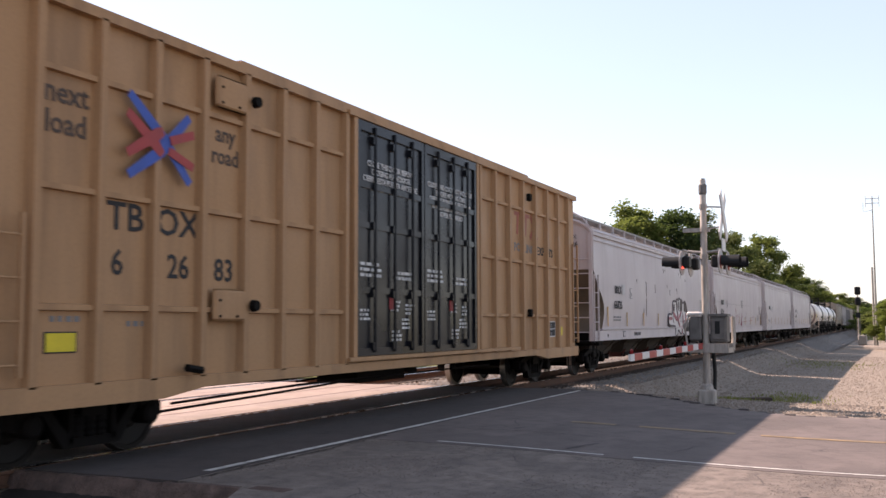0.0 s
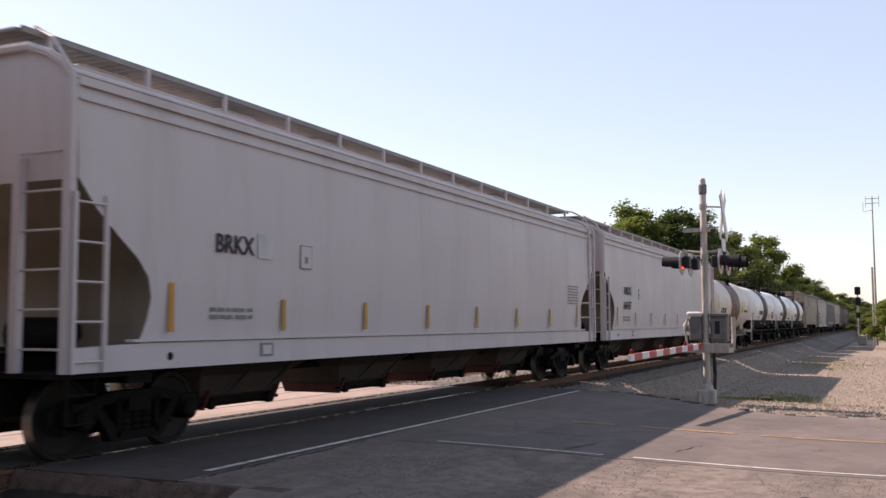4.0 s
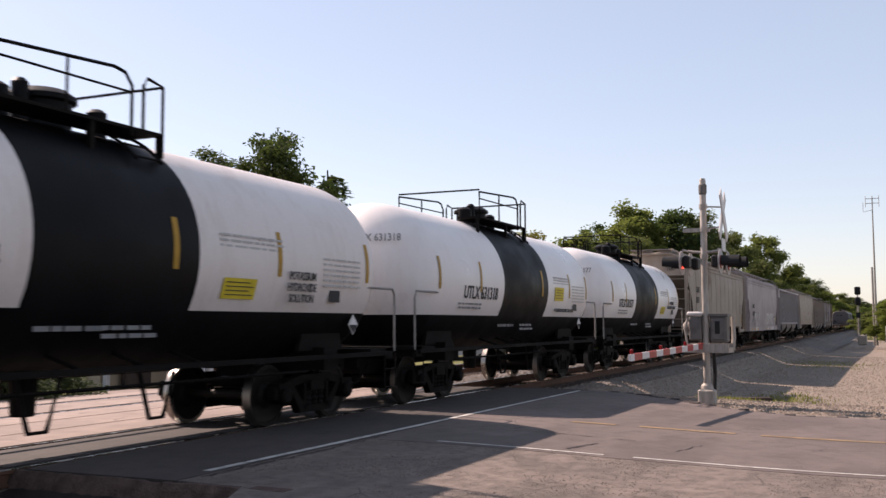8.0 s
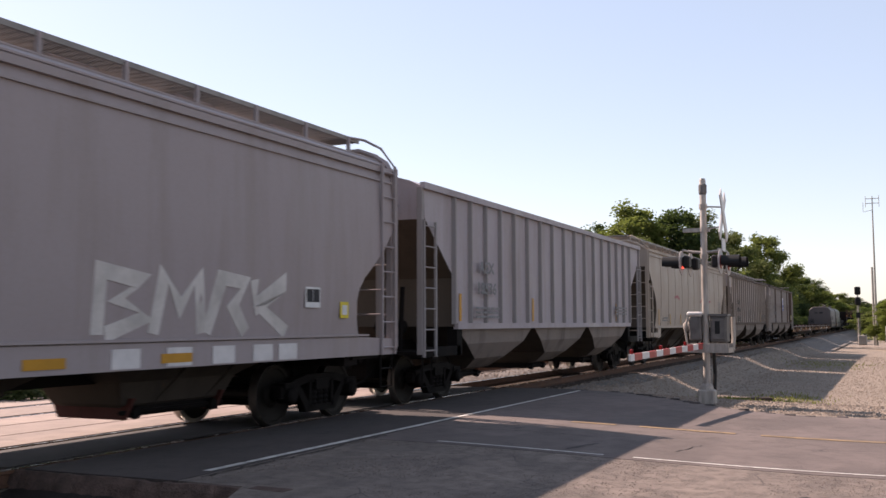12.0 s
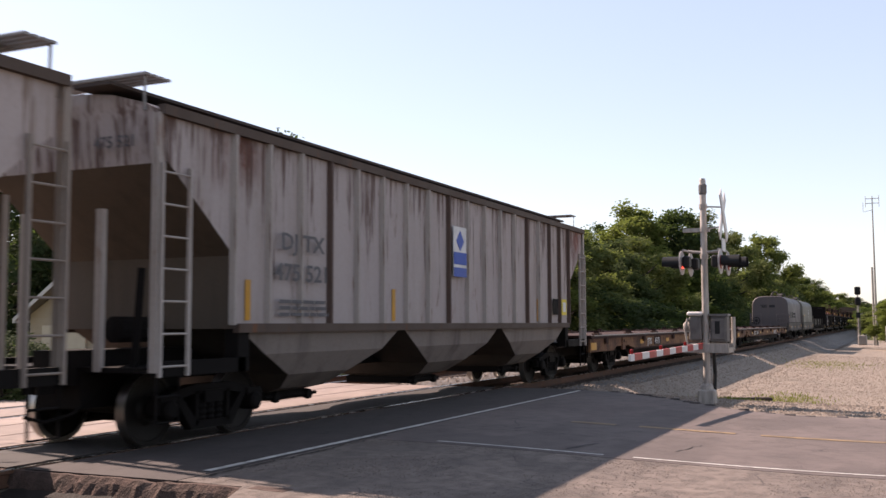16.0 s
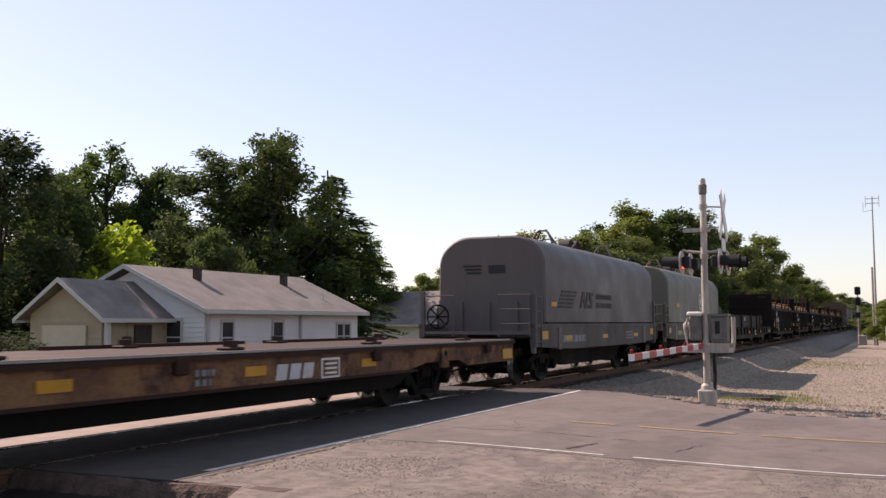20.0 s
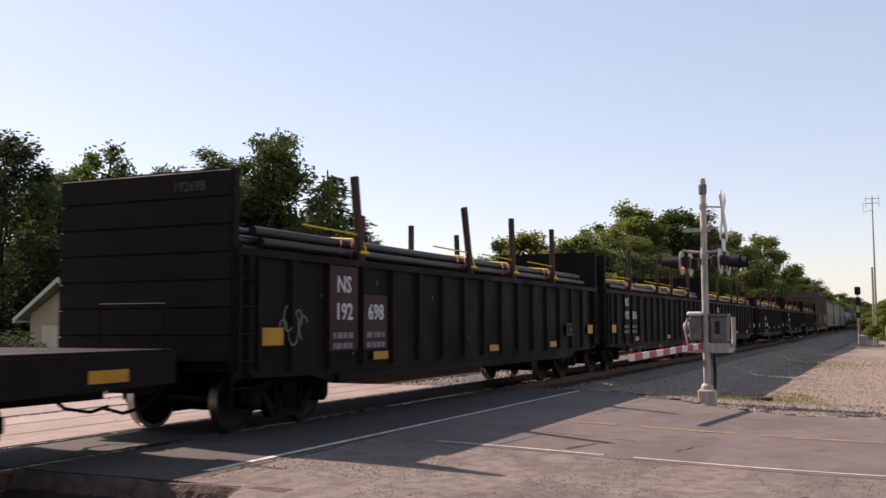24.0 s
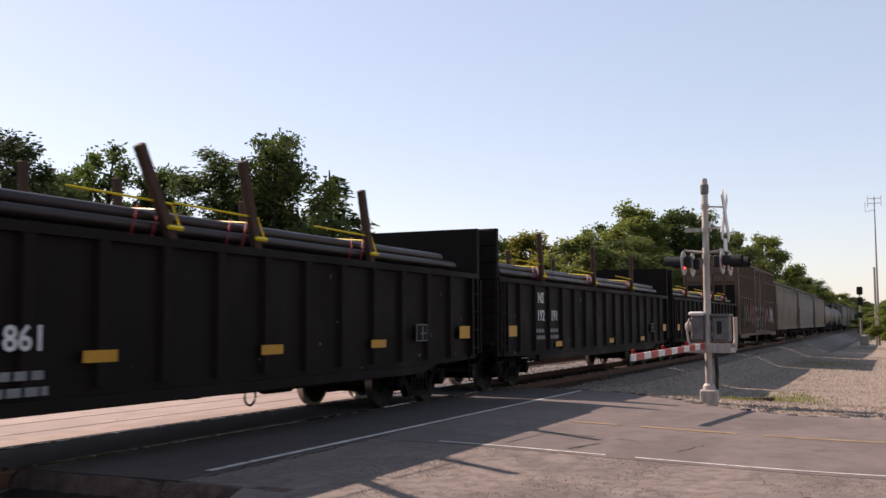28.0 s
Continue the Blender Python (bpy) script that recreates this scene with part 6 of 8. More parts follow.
ys_near = [-30, -20, -14, -10, -7, -5, -3, -2, -1, 0, 0.8, 1.6, 2.4, 3.2, 4.0, 4.8, 5.6, 6.36]
road = strip("road", lambda y: (11.5, 18.5 + 3.2 * smooth_step(1.5, 6.4, y)), ys_near, ROAD_MAT, "worn grey asphalt road rising to the crossing", "road")
lot = strip("pavement", lambda y: (7.72 - 3.0 * smooth_step(5.6, 4.2, y) - 2.0 * smooth_step(4, 0, y), 11.496), ys_near, LOT_MAT, "rough broken asphalt lot beside the road", "pavement", lift=-0.004)
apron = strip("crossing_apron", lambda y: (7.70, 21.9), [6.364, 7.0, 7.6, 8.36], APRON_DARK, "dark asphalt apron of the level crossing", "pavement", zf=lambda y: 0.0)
# the train's shade between the rails is in this panel's colour
strip("crossing_panel", lambda y: (7.70, 21.9), [8.62, 9.2, 9.84], PANEL_DARK, "crossing panel between the rails, darkened as train shade", "pavement", zf=lambda y: 0.0)
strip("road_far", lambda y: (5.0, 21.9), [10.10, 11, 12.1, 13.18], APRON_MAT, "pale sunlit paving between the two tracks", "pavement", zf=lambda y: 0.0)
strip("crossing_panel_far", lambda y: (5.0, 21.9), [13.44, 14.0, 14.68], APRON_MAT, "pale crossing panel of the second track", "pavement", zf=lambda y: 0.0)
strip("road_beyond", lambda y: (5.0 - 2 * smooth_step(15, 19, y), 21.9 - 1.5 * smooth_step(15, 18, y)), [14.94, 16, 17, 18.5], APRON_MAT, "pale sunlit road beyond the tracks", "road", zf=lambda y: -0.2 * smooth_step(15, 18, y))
joint = Shape()
for y in (12.2, 11.1):
    joint.box(5.0, 21.9, y - 0.012, y + 0.012, 0.0, 0.004)
solid("paving_joint", joint, STEP_MAT, "dark tarred joint in the paving", "joint", kind="structure")
# broken edge of the apron, facing the lot: one ragged slab with chipped lip and fallen lumps
s = Shape()
rnd = random.Random(4)
rings = []
for k in range(91):
    y = 5.1 + 0.075 * k
    wob = 0.05 * noise.noise(Vector((y * 1.3, 2.0, 0.0))) + 0.03 * noise.noise(Vector((y * 6.0, 5.0, 0.0)))
    top = -0.010 - 0.018 * abs(noise.noise(Vector((y * 3.1, 8.0, 0.0)))) * 2
    x = 7.60 + wob
    rings.append([(7.82, y, -0.40), (7.82, y, top), (x + 0.05, y, top), (x + 0.008 * rnd.random(), y, top - 0.05 - 0.03 * rnd.random()), (x - 0.03 - 0.03 * rnd.random(), y, -0.20), (x - 0.07 + 0.04 * rnd.random(), y, -0.40)])
s.loft(rings)
for k in range(40):
    y, x, r = rnd.uniform(4.6, 9.0), 7.5 - abs(rnd.gauss(0, 0.16)), rnd.uniform(0.015, 0.06)
    s.chamfer(x - r, x + r, y - r * 1.3, y + r * 1.3, -0.30, -0.27 + r, r * 0.3)
solid("pavement_edge", s, STEP_MAT, "crumbling reddish edge of the raised paving", "kerb", kind="structure")


def line(name, pts, width, mat, label, lift=0.006, gone=0.012):
    """A painted line: short worn dashes laid end to end along points (x, y), flush on the road."""
    rnd = random.Random(name)
    s = Shape()
    for (x0, y0), (x1, y1) in zip(pts, pts[1:]):
        d = Vector((x1 - x0, y1 - y0))
        n = max(1, int(d.length / 0.35))
        q = Vector((-d.y, d.x)).normalized()
        for k in range(n):
            if rnd.random() < gone:
                continue
            a, b = k / n, (k + 1) / n - rnd.choice((0, 0, 0, 0.002))
            w0, w1 = width / 2 * rnd.uniform(0.88, 1.05), width / 2 * rnd.uniform(0.88, 1.05)
            p = [(x0 + d.x * a, y0 + d.y * a, w0), (x0 + d.x * b, y0 + d.y * b, w1)]
            v = [(p[0][0] - q.x * w0, p[0][1] - q.y * w0), (p[1][0] - q.x * w1, p[1][1] - q.y * w1), (p[1][0] + q.x * w1, p[1][1] + q.y * w1), (p[0][0] + q.x * w0, p[0][1] + q.y * w0)]
            s.add([(x, y, road_z(y) + lift) for x, y in v], [(0, 1, 2, 3)])
    return solid(name, s, mat, label, "road marking", kind="structure")


line("stop_line", [(8.3, 6.47), (21.4, 6.41)], 0.10, LINE_WHITE, "thin white line along the crossing apron")
line("edge_line", [(11.66, 5.4), (11.66, 3.2), (11.72, 0), (11.72, -12)], 0.062, LINE_WHITE, "thin white edge line of the road", gone=0.06)
line("centre_line", [(14.93, 4.6), (14.93, 0), (14.93, -12)], 0.16, LINE_YELLOW, "worn yellow centre line", gone=0.1)

# tar seams and broken spots in the paving
TAR = surface("tar_seam", (0.022, 0.019, 0.018), rough=0.7, vary=0.4, scale=6)


def seam(pts, width, seed):
    """A ragged dark seam along points (x, y), lying on the road."""
    rnd = random.Random(seed)
    s = Shape()
    way = [Vector(p) for p in pts]
    rows = []
    for k in range(len(way) - 1):
        n = max(2, int((way[k + 1] - way[k]).length / 0.08))
        for j in range(n):
            rows.append(way[k].lerp(way[k + 1], j / n) + Vector((rnd.gauss(0, 0.015), rnd.gauss(0, 0.015))))
    d = (way[-1] - way[0]).normalized()
    q = Vector((-d.y, d.x))
    for a, b in zip(rows, rows[1:]):
        if rnd.random() < 0.08:
            continue
        w0, w1 = width * rnd.uniform(0.3, 1.1), width * rnd.uniform(0.3, 1.1)
        s.add([(p.x, p.y, road_z(p.y) + 0.004) for p in (a - q * w0, b - q * w1, b + q * w1, a + q * w0)], [(0, 1, 2, 3)])
    return solid("tar_seam", s, TAR, "ragged dark tar seam in the asphalt", "road seam", "seams in the road", kind="structure")


for k, (pts, w) in enumerate((
        (((11.9, 3.75), (12.7, 3.55)), 0.035), (((9.75, 0.9), (10.1, 0.75)), 0.04), 
        (((13.2, 5.9), (13.4, 4.6), (13.2, 3.1)), 0.014), (((16.9, 5.2), (17.1, 4.1)), 0.010), (((12.5, 2.5), (13.4, 2.3)), 0.010), (((8.0, 6.3), (10.0, 6.25), (12.0, 6.3)), 0.02))):
    seam(pts, w, k)
# crumbling edge where the road meets the gravel
s = Shape()
rnd = random.Random(8)
for k in range(60):
    y = 5.6 - 0.17 * k
    x = 18.5 + 3.2 * smooth_step(1.5, 6.4, y) + rnd.uniform(-0.05, 0.12)
    s.chamfer(x - rnd.uniform(0.05, 0.14), x + rnd.uniform(0.04, 0.10), y - 0.1, y + 0.09, road_z(y) - 0.2, road_z(y) + rnd.uniform(-0.01, 0.025), 0.015)
solid("road_edge", s, APRON_DARK, "crumbling dark edge of the asphalt road", "road edge", kind="structure")

# the track: rails, ties, ballast
SECOND_Y = 14.05
for y in (TRACK_Y - 0.755, TRACK_Y + 0.755, SECOND_Y - 0.755, SECOND_Y + 0.755):
    s = Shape()
    head = [(-0.036, -0.04), (-0.036, -0.006), (-0.028, 0.0), (0.028, 0.0), (0.036, -0.006), (0.036, -0.04), (0.009, -0.05), (0.009, -0.14), (0.07, -0.16), (0.07, -0.17), (-0.07, -0.17), (-0.07, -0.16), (-0.009, -0.14), (-0.009, -0.05)]
    s.prism([(y + a, z) for a, z in head], "x", -80, 420)
    for k, f in enumerate(s.f):
        if len(f) == 4 and all(s.v[i][2] > -0.008 for i in f):
            s.m[k] = 1
    solid("rail", s, [RAIL_SIDE, RAIL_TOP], "steel rail with a bright worn head", "rail", "rails of the track", kind="structure")
tie = Shape().chamfer(-0.115, 0.115, -1.3, 1.3, -0.35, -0.17, 0.012).mesh("tie", TIE_WOOD)
ties = thing("track_ties", "row of dark creosoted wooden ties", "railway tie", kind="structure")
for k in range(150):
    x = 22.4 + 0.52 * k
    part("tie", tie, None, ties, at=(x, TRACK_Y, 0))
    if k < 80:
        part("tie", tie, None, ties, at=(x, SECOND_Y, 0))


def ballast_z(y):
    d = min(abs(y - TRACK_Y), abs(y - SECOND_Y)) if y > TRACK_Y else TRACK_Y - y
    return -0.20 - 0.85 * smooth_step(1.6, 4.0, d)


s = Shape()
bx = axis_steps(22.0, 90.0, 0.4, 21.9, 420.0)
by = [TRACK_Y - 4.4 + 0.22 * k for k in range(64)]
for x in bx:
    for y in by:
        s.v.append((x, y, ballast_z(y) + 0.035 * noise.noise(Vector((x * 2.3, y * 2.3, 5))) + 0.02 * noise.noise(Vector((x * 6, y * 6, 1)))))
for i in range(len(bx) - 1):
    for j in range(len(by) - 1):
        n = len(by)
        s.f.append((i * n + j, i * n + j + 1, (i + 1) * n + j + 1, (i + 1) * n + j))
        s.m.append(0)
solid("ballast", s, BALLAST_MAT, "grey stone ballast bank under the track", "ballast", kind="structure")

# loose stones over the bank and the gravel yard
STONE_MAT = surface("loose_stone", (0.25, 0.198, 0.162), rough=0.9, vary=0.5, scale=9, relief=0.4)


def stones(name, count, place, size, mat, label, seed):
    rnd = random.Random(seed)
    s = Shape()
    base = [(1, 0, 0), (-1, 0, 0), (0, 1, 0), (0, -1, 0), (0, 0, 1), (0, 0, -0.5)]
    tri = [(0, 2, 4), (2, 1, 4), (1, 3, 4), (3, 0, 4), (2, 0, 5), (1, 2, 5), (3, 1, 5), (0, 3, 5)]
    for _ in range(count):
        x, y, z = place(rnd)
        r = rnd.uniform(*size)
        a = rnd.uniform(0, 6.28)
        ca, sa = math.cos(a), math.sin(a)
        v = []
        for p in base:
            px, py, pz = p[0] * r * rnd.uniform(0.7, 1.2), p[1] * r * rnd.uniform(0.7, 1.2), p[2] * r * rnd.uniform(0.6, 1.0)
            v.append((x + px * ca - py * sa, y + px * sa + py * ca, z + pz))
        n = len(s.v)
        s.v += v
        s.f += [tuple(i + n for i in t) for t in tri]
        s.m += [0] * 8
    return solid(name, s, mat, label, "stones", kind="stuff", smooth="raw")


def on_bank(rnd):
    x = 22.0 + 70 * rnd.random() ** 1.6
    y = rnd.uniform(5.0, 16.5)
    return x, y, max(ballast_z(y), ground_z(x, y) - 0.02)


def on_yard(rnd):
    x = 19.5 + 60 * rnd.random() ** 1.7
    y = rnd.uniform(-6.0, 5.6)
    while x < 18.6 + 3.3 * smooth_step(1.5, 6.4, y):
        x = 19.5 + 60 * rnd.random() ** 1.7
    return x, y, max(ballast_z(y), ground_z(x, y) - 0.02)


def on_lot(rnd):
    """Crumbs gather in the worn patches of the lot."""
    while True:
        x, y = rnd.uniform(7.9, 11.45), rnd.uniform(-3, 6.2)
        if noise.noise(Vector((x * 0.9, y * 0.9, 4.0))) > rnd.uniform(-0.1, 0.5):
            return x, y, road_z(y) - 0.009


LOT_STONE = surface("asphalt_crumbs", (0.17, 0.135, 0.118), rough=0.95, vary=0.5, scale=9, relief=0.4)
stones("ballast_stones", 26000, on_bank, (0.018, 0.05), STONE_MAT, "loose grey ballast stones", 11)
stones("gravel_stones", 34000, on_yard, (0.012, 0.040), STONE_MAT, "loose pale gravel stones", 12)
stones("lot_grit", 7000, on_lot, (0.006, 0.018), LOT_STONE, "loose grit on the broken asphalt", 13)

# ---- houses ----
SIDING_WHITE = surface("white_siding", (0.60, 0.585, 0.59), rough=0.6, vary=0.06, scale=1.2, fine=30)
SIDING_GREY = surface("grey_white_siding", (0.62, 0.62, 0.64), rough=0.6, vary=0.08, scale=1.2)
PORCH_PALE = surface("pale_beige_door_paint", (0.44, 0.38, 0.30), rough=0.7, vary=0.1)
PORCH_TAN = surface("tan_porch_paint", (0.32, 0.26, 0.19), rough=0.7, vary=0.12)
SHINGLE = surface("grey_shingle", (0.185, 0.162, 0.152), rough=0.92, vary=0.3, scale=1.4, fine=9, relief=0.5, depth=0.01)
TRIM_WHITE = surface("white_trim", (0.42, 0.41, 0.41), rough=0.5, vary=0.06, relief=0)
WINDOW_GLASS = surface("dark_window_glass", (0.03, 0.035, 0.04), rough=0.12, vary=0.2, relief=0)
BRICK_DARK = surface("dark_chimney", (0.06, 0.045, 0.04), rough=0.9, vary=0.3)


def gable_house(name, x0, x1, y0, y1, base, eave, ridge, along, label, wall_mat, over=0.35, gable_mat=None):
    """A house with a gable roof. along: the axis on which the ridge runs. Returns the thing."""
    hs = thing(name, label, "house")
    wall = Shape()
    t = 0.18
    wall.box(x0, x1, y0, y0 + t, base, eave).box(x0, x1, y1 - t, y1, base, eave).box(x0, x0 + t, y0 + t, y1 - t, base, eave).box(x1 - t, x1, y0 + t, y1 - t, base, eave)
    part("wall", wall, wall_mat, hs)
    if along == "x":
        m = (y0 + y1) / 2
        for x in (x0, x1 - t):
            part("gable_wall", Shape().prism([(y0, eave), (y1, eave), (m, ridge - 0.12)], "x", x, x + t), gable_mat or wall_mat, hs)
    else:
        m = (x0 + x1) / 2
        for y in (y0, y1 - t):
            part("gable_wall", Shape().prism([(x0, eave), (x1, eave), (m, ridge - 0.12)], "y", y, y + t), gable_mat or wall_mat, hs)
    n = int((eave - base) / 0.16)
    for k in range(n):
        z = base + 0.16 * k
        part("siding_board", Shape().prism([(y0 - 0.02, z), (y0, z + 0.155), (y0, z)], "x", x0 - 0.01, x1 + 0.01), wall_mat, hs)
        part("siding_board", Shape().prism([(x0 - 0.02, z), (x0, z + 0.155), (x0, z)], "y", y0, y1), wall_mat, hs)
    for sgn in (-1, 1):
        r = Shape()
        if along == "x":
            m, half = (y0 + y1) / 2, (y1 - y0) / 2
            sl = (ridge - eave) / half
            r.prism([(m, ridge), (m + sgn * (half + over), eave - sl * over), (m + sgn * (half + over), eave - sl * over + 0.10), (m, ridge + 0.12)], "x", x0 - over, x1 + over)
            part("roof", r, SHINGLE, hs, "grey shingled roof slope")
            part("gutter", Shape().box(x0 - over, x1 + over, m + sgn * (half + over) - 0.06, m + sgn * (half + over) + 0.06, eave - sl * over - 0.04, eave - sl * over + 0.09), TRIM_WHITE, hs)
        else:
            m, half = (x0 + x1) / 2, (x1 - x0) / 2
            sl = (ridge - eave) / half
            r.prism([(m, ridge), (m + sgn * (half + over), eave - sl * over), (m + sgn * (half + over), eave - sl * over + 0.10), (m, ridge + 0.12)], "y", y0 - over, y1 + over)
            part("roof", r, SHINGLE, hs, "grey shingled roof slope")
            part("gutter", Shape().box(m + sgn * (half + over) - 0.06, m + sgn * (half + over) + 0.06, y0 - over, y1 + over, eave - sl * over - 0.04, eave - sl * over + 0.09), TRIM_WHITE, hs)
    if along == "x":
        m, half = (y0 + y1) / 2, (y1 - y0) / 2
        sl = (ridge - eave) / half
        for x in (x0 - over - 0.03, x1 + over):
            for sgn in (-1, 1):
                part("rake_trim", Shape().prism([(m, ridge - 0.02), (m + sgn * (half + over), eave - sl * over - 0.02), (m + sgn * (half + over), eave - sl * over + 0.11), (m, ridge + 0.13)], "x", x, x + 0.03), TRIM_WHITE, hs)
    else:
        m, half = (x0 + x1) / 2, (x1 - x0) / 2
        sl = (ridge - eave) / half
        for y in (y0 - over - 0.03, y1 + over):
            for sgn in (-1, 1):
                part("rake_trim", Shape().prism([(m, ridge - 0.02), (m + sgn * (half + over), eave - sl * over - 0.02), (m + sgn * (half + over), eave - sl * over + 0.11), (m, ridge + 0.13)], "y", y, y + 0.03), TRIM_WHITE, hs)
    return hs


def house_window(hs, facing, a, b, z0, z1, at):
    """A sash window. facing: 'y' for a wall that looks towards -Y, 'x' for one that looks towards -X."""
    def q(s, u0, u1, w0, w1, d0, d1):
        return s.box(u0, u1, at - d1, at - d0, w0, w1) if facing == "y" else s.box(at - d1, at - d0, u0, u1, w0, w1)
    f = Shape()
    q(f, a - 0.08, b + 0.08, z1, z1 + 0.1, 0.0, 0.06)
    q(f, a - 0.08, b + 0.08, z0 - 0.08, z0, 0.0, 0.08)
    q(f, a - 0.08, a, z0, z1, 0.0, 0.06)
    q(f, b, b + 0.08, z0, z1, 0.0, 0.06)
    q(f, a, b, (z0 + z1) / 2 - 0.025, (z0 + z1) / 2 + 0.025, 0.0, 0.05)
    w = part("window", f, TRIM_WHITE, hs)
    for k in range(2):
        m = (z0 + z1) / 2
        p = Shape()
        q(p, a, b, z0 if k == 0 else m + 0.025, m - 0.025 if k == 0 else z1, 0.0, 0.025)
        part("pane", p, WINDOW_GLASS, w)
    return w


HX0, HY0 = 26.0, 20.43
house = gable_house("house", HX0, 36.1, HY0, HY0 + 6.26, -0.5, 2.06, 3.44, "x", "long white bungalow with a grey shingled roof", SIDING_WHITE, gable_mat=SIDING_GREY)
house_window(house, "y", 26.9, 27.5, 0.55, 1.58, HY0)
house_window(house, "y", 29.9, 30.5, 0.55, 1.58, HY0)
house_window(house, "y", 34.42, 34.86, 0.55, 1.5, HY0)
house_window(house, "y", 34.98, 35.42, 0.55, 1.5, HY0)
house_window(house, "x", 21.36, 21.95, 0.55, 1.64, HX0)
for x in (31.64, 26.08):
    part("downspout", Shape().box(x, x + 0.08, HY0 - 0.12, HY0 - 0.04, -0.5, 1.95), TRIM_WHITE, house)
for x in (28.3, 33.8):
    part("roof_vent", Shape().chamfer(x - 0.13, x + 0.13, 22.45, 22.71, 2.8, 3.52, 0.03).box(x - 0.17, x + 0.17, 22.41, 22.75, 3.50, 3.56), BRICK_DARK, house, "dark square roof vent")
part("pipe_vent", Shape().lathe([(2.3, 0.05), (2.75, 0.05)], "z", 8, 0, (34.6, 21.2, 0)), TRIM_WHITE, house)
porch = gable_house("porch_wing", 23.0, HX0 - 0.02, 21.95, 24.9, -0.5, 1.86, 2.86, "x", "low tan wing of the bungalow with a porch roof", PORCH_TAN)
part("door", Shape().box(24.4, 25.15, 21.86, 21.93, -0.45, 1.5), BRICK_DARK, porch, "dark open doorway")
part("porch_post", Shape().box(23.05, 23.2, 21.75, 21.9, -0.5, 1.8), TRIM_WHITE, porch)
pot = solid("hanging_flower_pot", Shape().lathe([(0.95, 0.06), (1.0, 0.13), (1.14, 0.15), (1.15, 0.02)], "z", 12, 0, (24.0, 21.85, 0)).tube([(24.0, 21.85, 1.14), (24.0, 21.85, 1.78)], 0.008, 4), BRICK_DARK, "dark hanging flower pot under the porch eave", "flower pot")
solid("porch_planter", Shape().chamfer(23.75, 24.3, 21.6, 21.85, -0.45, 0.75, 0.04), BRICK_DARK, "dark planter box standing by the porch door", "planter")
part("garage_door", Shape().box(22.9, 22.97, 22.5, 24.3, -0.45, 1.5), PORCH_PALE, porch, "pale panelled door")
garage = gable_house("garage", 57.2, 63.6, 24.0, 31.5, -0.5, 1.6, 3.62, "y", "small white garage with a grey shingled roof", SIDING_WHITE)
house_window(garage, "y", 60.1, 60.75, 2.3, 3.2, 24.0)

# ---- trees ----
def leaf_mat(name, base, tip):
    m, nt, b = nodes_of(name)
    info = nt.nodes.new("ShaderNodeNewGeometry")
    ob = nt.nodes.new("ShaderNodeObjectInfo")
    c = blend(nt, info.outputs["Random Per Island"], base, tip)
    c = blend(nt, times(nt, ob.outputs["Random"], 0.35), c, tuple(x * 0.6 for x in base))
    nt.links.new(c, b.inputs["Base Color"])
    b.inputs["Roughness"].default_value = 0.8
    b.inputs["Specular IOR Level"].default_value = 0.05
    tr = nt.nodes.new("ShaderNodeBsdfTranslucent")
    nt.links.new(blend(nt, 0.6, c, (tip[0] * 1.6, tip[1] * 1.9, tip[2] * 0.9)), tr.inputs["Color"])
    mx = nt.nodes.new("ShaderNodeMixShader")
    mx.inputs[0].default_value = 0.38
    nt.links.new(b.outputs[0], mx.inputs[1])
    nt.links.new(tr.outputs[0], mx.inputs[2])
    nt.links.new(mx.outputs[0], nt.nodes["Material Output"].inputs["Surface"])
    return m


BARK = surface("tree_bark", (0.045, 0.038, 0.033), rough=0.95, vary=0.5, scale=5, stretch=(4, 4, 0.6), relief=0.6, depth=0.03)
LEAF = leaf_mat("green_leaves", (0.045, 0.062, 0.026), (0.09, 0.115, 0.045))
LEAF_OLIVE = leaf_mat("olive_leaves", (0.068, 0.086, 0.034), (0.135, 0.148, 0.058))
LEAF_DARK = leaf_mat("dark_green_leaves", (0.030, 0.046, 0.021), (0.060, 0.080, 0.034))
LEAF_LIME = leaf_mat("lime_leaves", (0.14, 0.19, 0.02), (0.24, 0.29, 0.04))
LEAF_RUST = leaf_mat("russet_leaves", (0.10, 0.085, 0.035), (0.15, 0.13, 0.05))


